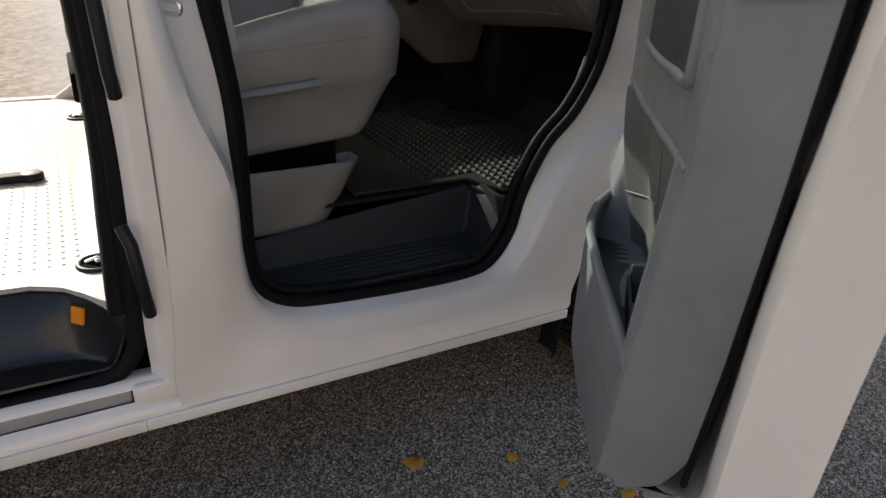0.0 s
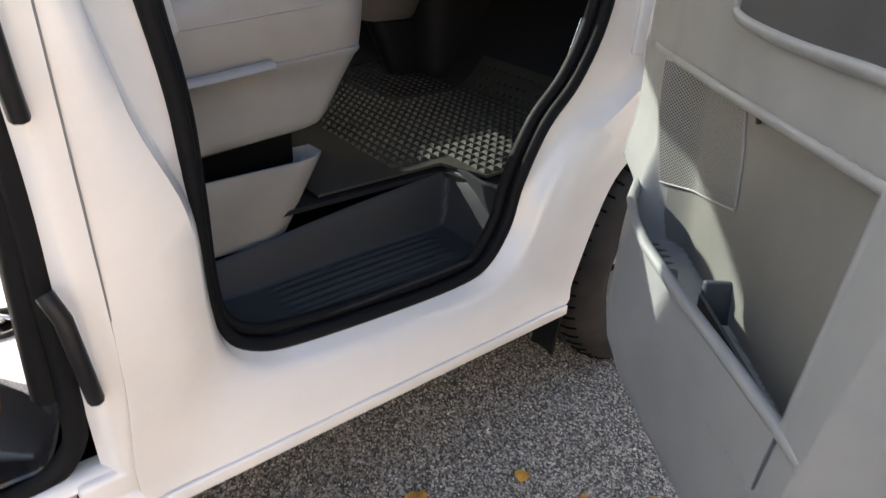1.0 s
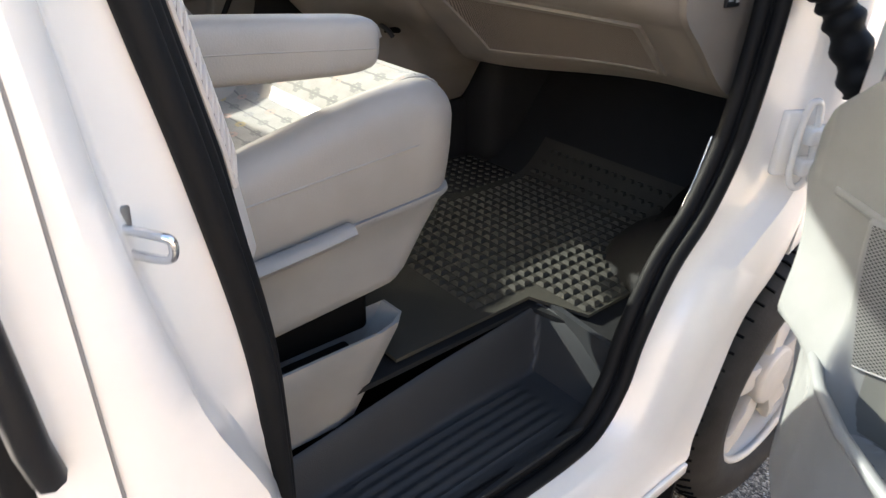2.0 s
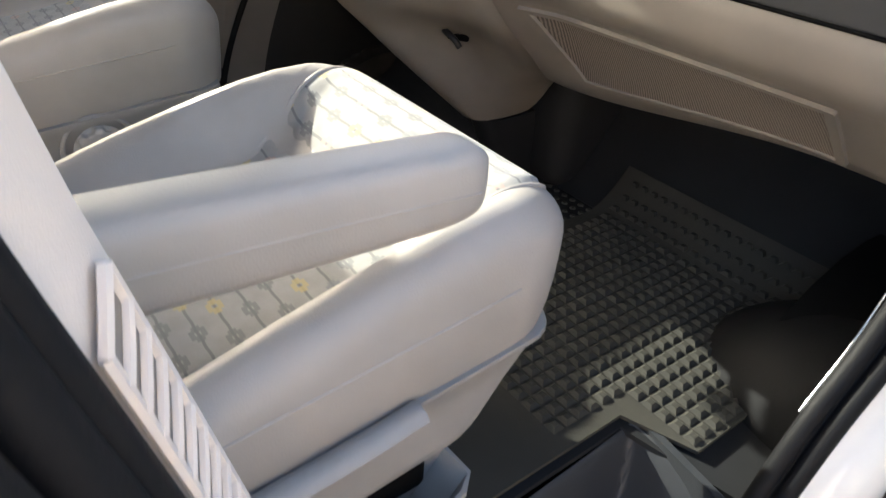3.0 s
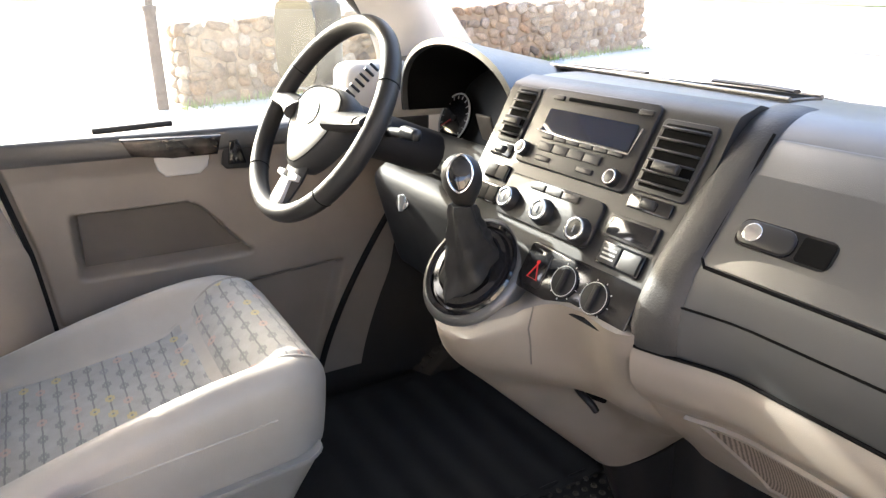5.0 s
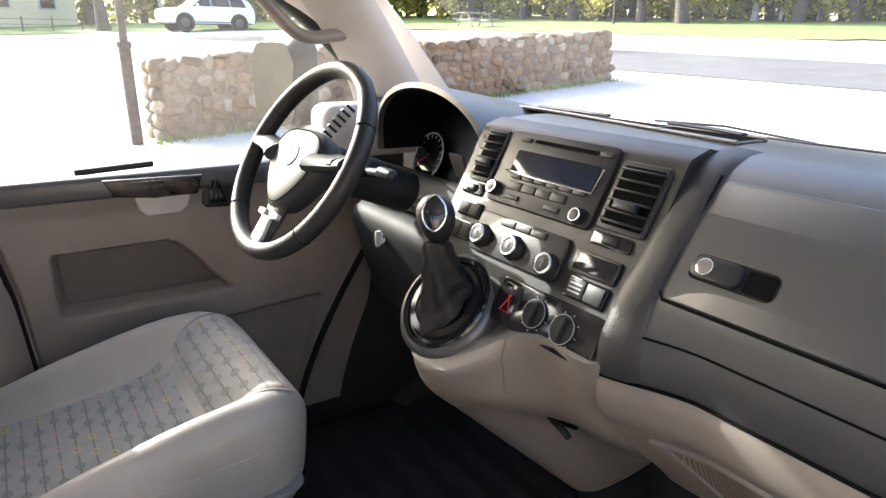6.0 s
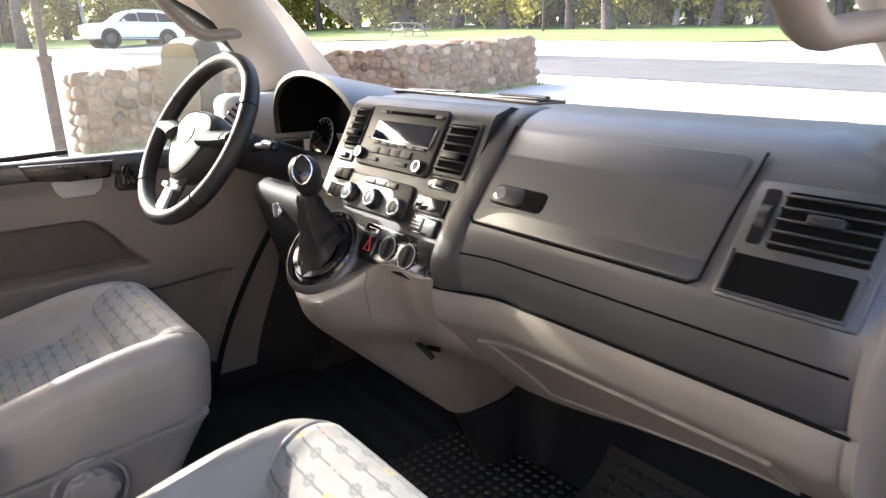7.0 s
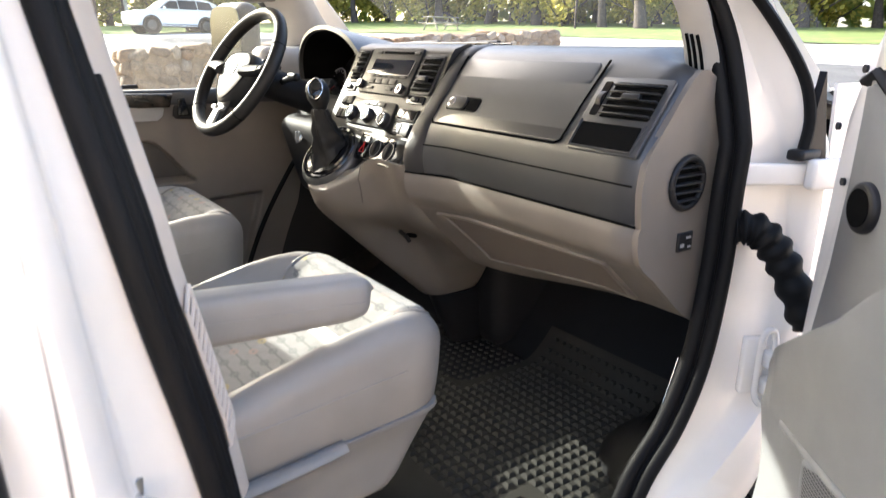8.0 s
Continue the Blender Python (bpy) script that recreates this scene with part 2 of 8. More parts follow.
def ground_material():
    m, t, b = nodes("ground")
    p = coords(t)
    vor = add(t, "ShaderNodeTexVoronoi", Scale=230.0)
    t.links.new(p, vor.inputs["Vector"])
    stones = ramp(t, vor.outputs["Color"], [(0.2, (0.05, 0.046, 0.042)), (0.42, (0.125, 0.110, 0.096)), (0.6, (0.24, 0.215, 0.19)), (0.85, (0.52, 0.475, 0.42))])
    big = ramp(t, noise_tex(t, 0.9, 6), [(0.35, (1.04, 0.99, 0.90)), (0.65, (1.40, 1.33, 1.20))])
    mul = t.nodes.new("ShaderNodeMix")
    mul.data_type, mul.blend_type = "RGBA", "MULTIPLY"
    mul.inputs[0].default_value = 1.0
    t.links.new(stones, mul.inputs[6])
    t.links.new(big, mul.inputs[7])
    sep = t.nodes.new("ShaderNodeSeparateXYZ")
    t.links.new(p, sep.inputs[0])
    # dusty earth with dry leaves beyond the van's other side, behind the cab
    dirt = ramp(t, noise_tex(t, 14, 8, 0.7), [(0.35, (0.12, 0.085, 0.055)), (0.5, (0.30, 0.22, 0.14)), (0.68, (0.5, 0.4, 0.27))])
    m1 = t.nodes.new("ShaderNodeMapRange")
    t.links.new(sep.outputs[0], m1.inputs[0])
    m1.inputs[1].default_value, m1.inputs[2].default_value, m1.inputs[3].default_value, m1.inputs[4].default_value = -0.6, -1.6, 0.0, 1.0
    m2 = t.nodes.new("ShaderNodeMapRange")
    t.links.new(sep.outputs[1], m2.inputs[0])
    m2.inputs[1].default_value, m2.inputs[2].default_value = 2.0, 3.0
    mm = t.nodes.new("ShaderNodeMath")
    mm.operation = "MULTIPLY"
    t.links.new(m1.outputs[0], mm.inputs[0])
    t.links.new(m2.outputs[0], mm.inputs[1])
    mx = t.nodes.new("ShaderNodeMix")
    mx.data_type = "RGBA"
    t.links.new(mm.outputs[0], mx.inputs[0])
    # ground away from the van painted paler, to stand in for strong sunlight
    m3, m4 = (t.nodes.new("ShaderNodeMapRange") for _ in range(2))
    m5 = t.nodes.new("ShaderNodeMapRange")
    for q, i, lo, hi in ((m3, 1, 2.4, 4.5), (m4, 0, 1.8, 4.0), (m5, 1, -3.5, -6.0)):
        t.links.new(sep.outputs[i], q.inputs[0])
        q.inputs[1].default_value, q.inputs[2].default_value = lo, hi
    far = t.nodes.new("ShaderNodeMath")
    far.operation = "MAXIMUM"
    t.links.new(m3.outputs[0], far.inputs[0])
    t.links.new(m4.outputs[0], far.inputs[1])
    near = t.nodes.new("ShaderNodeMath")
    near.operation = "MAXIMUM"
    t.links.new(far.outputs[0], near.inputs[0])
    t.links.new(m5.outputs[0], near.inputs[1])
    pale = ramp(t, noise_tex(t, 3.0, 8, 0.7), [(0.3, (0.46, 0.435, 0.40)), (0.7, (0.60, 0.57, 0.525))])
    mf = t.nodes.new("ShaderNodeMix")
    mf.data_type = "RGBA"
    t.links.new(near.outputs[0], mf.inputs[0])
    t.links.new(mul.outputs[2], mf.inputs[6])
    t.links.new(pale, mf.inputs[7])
    t.links.new(mf.outputs[2], mx.inputs[6])
    t.links.new(dirt, mx.inputs[7])
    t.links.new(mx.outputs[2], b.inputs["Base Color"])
    b.inputs["Roughness"].default_value = 0.85
    bumped(t, b, vor.outputs["Distance"], 1.0, 0.005)
    return m


def build_ground():
    xs = sorted({*np.round(np.linspace(-8, 14, 45), 2), -300, -120, -60, -25, -14, 20, 28, 40, 60, 90, 150, 400})
    ys = sorted({*np.round(np.linspace(-8, 16, 49), 2), -300, -120, -60, -25, -14, 20, 28, 38, 48, 60, 90, 150, 400})
    bm = loft([[(x, y, ground_z(x, y)) for y in ys] for x in xs], False, False)
    tagged(part("ground", bm, ground_material(), None, flat=False), "grey gravelled asphalt parking ground, sunlit brightness painted in away from the van", "ground", kind="structure")


build_ground()


def build_gravel():
    """Loose chippings beside the sill, too many to count."""
    rng = np.random.default_rng(5)
    n = 22000
    x, y = rng.uniform(-1.5, 0.75, n), rng.uniform(-1.15, 0.45, n)
    r = rng.uniform(0.0016, 0.0042, n) * np.where(rng.random(n) > 0.96, 1.5, 1.0)
    dirs = np.array([(1, 0, 0), (0, 1, 0), (-1, 0, 0), (0, -1, 0), (0, 0, 1), (0, 0, -0.5)])
    tri = np.array([(0, 1, 4), (1, 2, 4), (2, 3, 4), (3, 0, 4), (1, 0, 5), (2, 1, 5), (3, 2, 5), (0, 3, 5)])
    ang = rng.uniform(0, 6.28, n)
    c, s = np.cos(ang), np.sin(ang)
    v = dirs[None] * rng.uniform(0.6, 1.25, (n, 6, 1)) * np.stack([np.ones(n), rng.uniform(0.6, 1, n), rng.uniform(0.45, 0.9, n)], 1)[:, None]
    v = np.stack([v[..., 0] * c[:, None] - v[..., 1] * s[:, None], v[..., 0] * s[:, None] + v[..., 1] * c[:, None], v[..., 2]], 2)
    v = v * r[:, None, None] + np.stack([x, y, 0.35 * r], 1)[:, None]
    f = (tri[None] + 6 * np.arange(n)[:, None, None]).reshape(-1, 3)
    me = bpy.data.meshes.new("gravel")
    me.from_pydata(v.reshape(-1, 3).tolist(), [], f.tolist())
    m, t, b = nodes("chippings")
    g = t.nodes.new("ShaderNodeNewGeometry")
    t.links.new(ramp(t, g.outputs["Random Per Island"], [(0.0, (0.06, 0.057, 0.052)), (0.35, (0.20, 0.187, 0.17)), (0.7, (0.40, 0.38, 0.345)), (1.0, (0.74, 0.71, 0.66))]), b.inputs["Base Color"])
    b.inputs["Roughness"].default_value = 0.8
    me.materials.append(m)
    tagged(new("gravel", me), "loose grey and pale stone chippings on the ground", "gravel", kind="stuff")


build_gravel()

# ---- the van: shell ----
SEAM = plastic("paint_seam", (0.22, 0.21, 0.2), 0.6, depth=0)
LINER = plastic("headliner_cloth", (0.60, 0.58, 0.55), 0.85, 900, 0.001, 0.08)
VAN = thing("van", "white passenger van with open front and sliding doors", "van")


def side_in(z):
    """How far the body leans in above the belt line."""
    return 0.30 * max(0.0, z - 1.28) + 0.10 * max(0.0, z - 1.7)


SEAL_LINE = [(-0.89, 1.72), (-0.852, 1.46), (-0.812, 1.22), (-0.778, 1.05), (-0.751, 0.88), (-0.746, 0.74), (-0.746, 0.58), (-0.73, 0.495),
             (-0.68, 0.45), (-0.60, 0.432), (-0.40, 0.42), (-0.25, 0.42), (-0.18, 0.44), (-0.13, 0.51), (-0.105, 0.60), (-0.05, 0.71), (0.025, 0.79),
             (0.080, 0.90), (0.104, 1.05), (0.108, 1.22), (0.118, 1.375), (0.098, 1.49), (0.0, 1.62), (-0.22, 1.80), (-0.50, 1.87), (-0.80, 1.86)]
SKIN_LINE = [(-0.97, 1.72), (-0.935, 1.46), (-0.905, 1.22), (-0.895, 1.05), (-0.89, 0.88), (-0.89, 0.72), (-0.895, 0.52), (-0.90, 0.302),
             (-0.75, 0.30), (-0.60, 0.30), (-0.40, 0.30), (-0.20, 0.30), (0.0, 0.30), (0.022, 0.36), (0.07, 0.48), (0.13, 0.58), (0.22, 0.66),
             (0.27, 0.80), (0.28, 1.05), (0.27, 1.25), (0.21, 1.40), (0.12, 1.53), (0.0, 1.68), (-0.25, 1.89), (-0.50, 1.95), (-0.92, 1.93)]
JAMB = [0.4, 0.4, 0.55, 0.6, 0.45, 0.10, 0.06, 0.06, 0.1, 0.12, 0.14, 0.14, 0.13, 0.15, 0.2, 0.25, 0.4, 0.72, 0.78, 0.75, 0.6, 0.55, 0.5, 0.5, 0.5, 0.5]


def aperture(n=130, mirror=False):
    seal = spline([(*p, 0) for p in SEAL_LINE], n, True)
    skin = spline([(*p, 0) for p in SKIN_LINE], n, True)
    jamb = [q.x for q in spline([(w, 0, 0) for w in JAMB], n, True)]
    def at(a, b, f, y):
        q = a.lerp(b, f)
        return Vector((q.x, y + side_in(q.y), q.y))
    rings = [[], [], [], [], [], [], []]
    for a, b, w in zip(seal, skin, jamb):
        low = smooth(0.75, 0.45, a.y)
        gap = (b - a).length
        rings[0].append(at(a, b, -lerp(0.010, 0.014, smooth(0.0, -0.7, a.x)) / gap, 0.106))
        rings[1].append(at(a, b, 0.0, 0.085))
        rings[2].append(at(a, b, w * 0.85, lerp(0.072, 0.055, low)))
        rings[3].append(at(a, b, w, lerp(0.055, 0.045, low)))
        rings[4].append(at(a, b, w + (1 - w) * 0.10, 0.027))
        rings[5].append(at(a, b, lerp(w, 1, 0.55), lerp(0.012, 0.016, low)))
        rings[6].append(at(a, b, 1.0, lerp(0.018, 0.002, low)))
    return rings


def build_side():
    rings = aperture()
    part("side_panel", solid(loft(rings[1:], True, False), 0.002), WHITE, VAN, "white painted door surround and sill")
    path = [a.lerp(b, 0.0) + Vector((0, -0.004, 0)) for a, b in zip(rings[1], rings[0])]
    lip = rings[0]
    part("door_seal", tube(path, 0.0125, 14, True), RUBBER, VAN, "black rubber door seal")
    part("door_seal", tube(lip, 0.0125, 14, True), RUBBER, VAN, "black rubber door seal")
    part("seal_carrier", loft([rings[1], rings[0], [q + Vector((0, 0.012, 0)) for q in rings[0]]], True, False), RUBBER, VAN)
    # sill flange under the panel
    part("sill_flange", rbox((0.98, 0.008, 0.024), (-0.48, -0.001, 0.294), 0.002), WHITE, VAN)
    part("sill_flange", rbox((2.4, 0.008, 0.024), (-2.17, -0.001, 0.294), 0.002), WHITE, VAN)
    # underside of the sill
    part("underbody", rbox((4.0, 1.80, 0.05), (-1.2, 0.95, 0.31), 0.01), DARK, VAN)


build_side()


def build_shell():
    # pillar between the doors, with the sliding door's frame
    def pillar(u, v):
        z = lerp(0.30, 1.93, v)
        lean = -0.03 * smooth(1.1, 1.9, z)
        x = lerp(-0.893, -0.945, u) + lean + (-0.02 * smooth(1.2, 1.9, z))
        y = 0.014 + 0.03 * smooth(0.55, 1.0, u) + side_in(z)
        return Vector((x, y, z))
    part("door_pillar", sheet(pillar, 6, 30, 0.003), WHITE, VAN)
    part("pillar_seam", tube([(-0.8915 - 0.05 * smooth(1.1, 1.9, z), 0.0155 + side_in(z), z) for z in np.linspace(0.31, 1.9, 24)], 0.0014, 6), SEAM, VAN)
    inner = lambda u, v: Vector((lerp(-0.945, -0.80, u) - 0.04 * smooth(1.1, 1.9, lerp(0.5, 1.9, v)), lerp(0.045, 0.17, u) + side_in(lerp(0.5, 1.9, v)), lerp(0.5, 1.9, v)))
    part("pillar_inner", sheet(inner, 4, 12, 0.004), CREAM, VAN)
    # seal of the sliding door's opening
    line = [(-0.965, 1.9), (-0.955, 1.4), (-0.945, 0.9), (-0.95, 0.66), (-0.955, 0.50), (-0.975, 0.41), (-1.05, 0.372), (-1.3, 0.365), (-1.9, 0.365)]
    pts = spline([(x, 0.055 + side_in(z), z) for x, z in line], 60)
    part("sliding_door_seal", tube(pts, 0.017, 8), RUBBER, VAN, "black rubber seal of the sliding door")
    lip = spline([(x - 0.010 - 0.012 * smooth(0.9, 0.5, z), 0.078 + side_in(z), z) for x, z in line[:5]], 40)
    part("seal_lip", tube(lip, 0.022, 8), RUBBER, VAN)
    for z0, z1, x in ((0.52, 0.69, -0.932), (0.90, 1.18, -0.93)):
        part("buffer", tube([(x, 0.008, z0), (x - 0.004, -0.006, z0 + 0.04), (x - 0.012, -0.006, z1 - 0.03), (x - 0.022, 0.012, z1)], 0.011, 8), BLACK, VAN, "black rubber buffer")
    # sill behind the pillar with the lower slide rail
    def sill(u, v):
        x = lerp(-0.895, -3.35, u)
        prof = [(0.07, 0.372), (0.05, 0.376), (0.032, 0.374), (0.024, 0.366), (0.022, 0.362)]
        k = spline([(0, *q) for q in prof], 9)[round(v * 8)]
        return Vector((x, k.y, k.z))
    part("sill_top", sheet(sill, 20, 8, 0.003), WHITE, VAN)
    def sill2(u, v):
        x = lerp(-0.895, -3.35, u)
        k = spline([(0, 0.022, 0.335), (0, 0.012, 0.328), (0, 0.004, 0.315), (0, 0.002, 0.298)], 8)[round(v * 7)]
        return Vector((x, k.y, k.z))
    part("sill_edge", sheet(sill2, 20, 7, 0.003), WHITE, VAN)
    part("slide_rail", rbox((2.4, 0.05, 0.036), (-2.185, 0.054, 0.348), 0.004), SILVER, VAN, "bare metal lower slide rail")
    part("rail_end", rbox((0.09, 0.045, 0.05), (-0.938, 0.036, 0.346), 0.008), WHITE, VAN)
    # cargo floor with a curved doorway edge, and the black entry step
    edge = [(-0.955, 0.07), (-0.985, 0.085), (-1.03, 0.15), (-1.065, 0.195), (-1.12, 0.225), (-1.25, 0.235), (-1.7, 0.235), (-3.38, 0.235), (-3.38, 1.80), (-0.955, 1.80)]
    part("cargo_floor", plate([(x, y, 0.487) for x, y in edge], (0, 0, 0.023), 0.003), FLOORWHITE, VAN, "pale dotted vinyl load floor")
    part("floor_front", rbox((0.01, 1.6, 0.30), (-0.955, 1.0, 0.60), 0.002), CREAM, VAN)
    def well(u, v):
        x = lerp(-0.958, -1.80, u)
        rim = float(np.interp(x, [-1.8, -1.25, -1.12, -1.065, -1.03, -0.985, -0.955], [0.238, 0.238, 0.228, 0.198, 0.153, 0.09, 0.074]))
        y = lerp(0.062, rim, v)
        z = 0.385 + 0.115 * smooth(0.52, 1.0, v) ** 0.7 + 0.012 * smooth(0.12, 0.0, v)
        z = max(z, 0.50 - 0.115 * smooth(-0.955, -1.02, x))
        return Vector((x, y, z))
    part("entry_step", sheet(well, 70, 26, 0.005), GLOSSY, VAN, "glossy black plastic entry step")
    part("step_lamp", plate([Vector((-1.047, 0.1505, 0.468)) + a * Vector((-0.69, 0.72, 0)) + b * Vector((0.18, 0.17, 0.97)) for a, b in ((-0.014, -0.016), (0.014, -0.016), (0.014, 0.016), (-0.014, 0.016))], (-0.0035, -0.0034, 0.0012), 0.002), ORANGE, VAN, "small amber step lamp")
    for x, y, r in ((-1.0, 0.272, 0.036), (-0.985, 1.49, 0.036)):
        cup = part("tie_down", ringbar((x, y, 0.5115), (0, 0, 1), r, 0.006, 32, 8), BLACK, VAN, "recessed tie-down ring")
        part("cup", disc((x, y, 0.5105), (0, 0, 1), r, 0.002, 28), DARK, cup)
        part("bar", tube([(x - 0.6 * r, y + 0.01, 0.512), (x, y + 0.004, 0.522), (x + 0.6 * r, y - 0.004, 0.512)], 0.005, 8), CHROME, cup)
        part("pin", rbox((0.012, 0.02, 0.012), (x, y, 0.517), 0.003), CHROME, cup)
    rl = part("seat_rail", rbox((0.5, 0.045, 0.02), (-1.37, 0.86, 0.52), 0.006), BLACK, VAN, "dark seat rail in the load floor")
    part("rail_cap", disc((-1.12, 0.86, 0.511), (0, 0, 1), 0.028, 0.02, 24, 0.006), BLACK, rl)
    dots = bmesh.new()
    for i in range(24):
        for j in range(46):
            x, y = -1.035 - 0.026 * i, 0.30 + 0.03 * j
            rbox((0.006, 0.014, 0.0012), (x, y, 0.5108), 0, None, 1, dots)
    tagged(part("floor_dots", dots, SILVER, VAN, "", True), kind="stuff")
    # roof
    def roof(u, v):
        x = lerp(0.02, -3.45, u)
        a = lerp(-1, 1, v)
        w = 0.80 - 0.10 * smooth(0.06, 0.0, u)
        z = 1.93 + 0.04 * (1 - a * a) - 0.10 * abs(a) ** 6 - 0.11 * smooth(0.10, 0.0, u) - 0.05 * smooth(0.93, 1.0, u)
        return Vector((x, 0.95 + a * w, z))
    part("roof", sheet(roof, 30, 20, 0.02), WHITE, VAN)
    part("headliner", sheet(lambda u, v: roof(0.01 + 0.97 * u, 0.03 + 0.94 * v) - Vector((0, 0, 0.035)), 24, 14, 0.008), LINER, VAN, "pale headliner")
    # far side: cab door and load side are separate; a rear wall and the side behind the sliding door
    part("rear_panel", sheet(lambda u, v: Vector((-3.42 + 0.05 * v, lerp(0.06, 1.84, u), lerp(0.35, 1.93, v))), 8, 12, 0.03), WHITE, VAN)
    for y0, sgn in ((0.02, 1), (1.88, -1)):
        for z0, z1 in ((0.30, 1.22), (1.78, 1.94)):
            part("rear_side", sheet(lambda u, v: Vector((lerp(-2.05, -3.42, u), y0 + sgn * side_in(lerp(z0, z1, v)), lerp(z0, z1, v))), 8, 8, 0.02), WHITE, VAN)
        part("rear_corner", sheet(lambda u, v: Vector((lerp(-3.2, -3.42, u), y0 + sgn * side_in(lerp(1.2, 1.8, v)), lerp(1.2, 1.8, v))), 3, 6, 0.02), WHITE, VAN)
        pane = part("rear_side_window", sheet(lambda u, v: Vector((lerp(-2.05, -3.2, u), y0 + sgn * (0.008 + side_in(lerp(1.22, 1.78, v))), lerp(1.22, 1.78, v))), 4, 6, 0.004), GLASS, VAN)
        pane.visible_shadow = False
    # nose
    prof = [(0.78, 1.33), (0.95, 1.22), (1.08, 1.05), (1.13, 0.85), (1.14, 0.6), (1.10, 0.36), (0.95, 0.30)]
    def nose(u, v):
        q = spline([(a, 0, b) for a, b in prof], 25)[round(u * 24)]
        a = lerp(-1, 1, v)
        return Vector((q.x - 0.16 * abs(a) ** 3, 0.95 + a * 0.92, q.z - 0.02 * a * a))
    part("nose", sheet(nose, 24, 18, 0.01), WHITE, VAN, "short white bonnet and bumper")
    for y0, sgn in ((0.03, 1), (1.87, -1)):
        def fender(u, v):
            x = lerp(0.14, 0.98, u)
            lo = 0.58 + 0.13 * math.sin(math.pi * min(1, (x - 0.0) / 0.95)) if x < 0.92 else 0.40
            hi = 1.38 - 0.02 * smooth(0.3, 0.8, x) - 0.5 * smooth(0.75, 1.3, x)
            return Vector((x + (0.12 if sgn > 0 else 0.0) * (1 - u), y0 - sgn * 0.012 * math.sin(math.pi * v), lerp(lo, hi, v)))
        if sgn < 0:
            part("fender", sheet(fender, 20, 10, 0.006), WHITE, VAN)
        else:
            part("fender", sheet(lambda u, v: fender(0.03 + 0.97 * u, v), 20, 10, 0.006), WHITE, VAN)


def floor_material():
    m, t, b = nodes("load_floor")
    t.links.new(ramp(t, noise_tex(t, 500, 3), [(0.40, (0.30, 0.29, 0.28)), (0.56, (0.62, 0.60, 0.57))]), b.inputs["Base Color"])
    b.inputs["Roughness"].default_value = 0.5
    return m


FLOORWHITE = floor_material()
GLOSSY = plastic("step_gloss", (0.012, 0.012, 0.013), 0.22, 120, 0.0008)
build_shell()


def window_top(x):
    """The upper edge of the driver's window."""
    return float(np.interp(x, [-0.80, -0.62, -0.41, -0.25, -0.10, 0.0], [1.80, 1.786, 1.762, 1.715, 1.64, 1.58]))


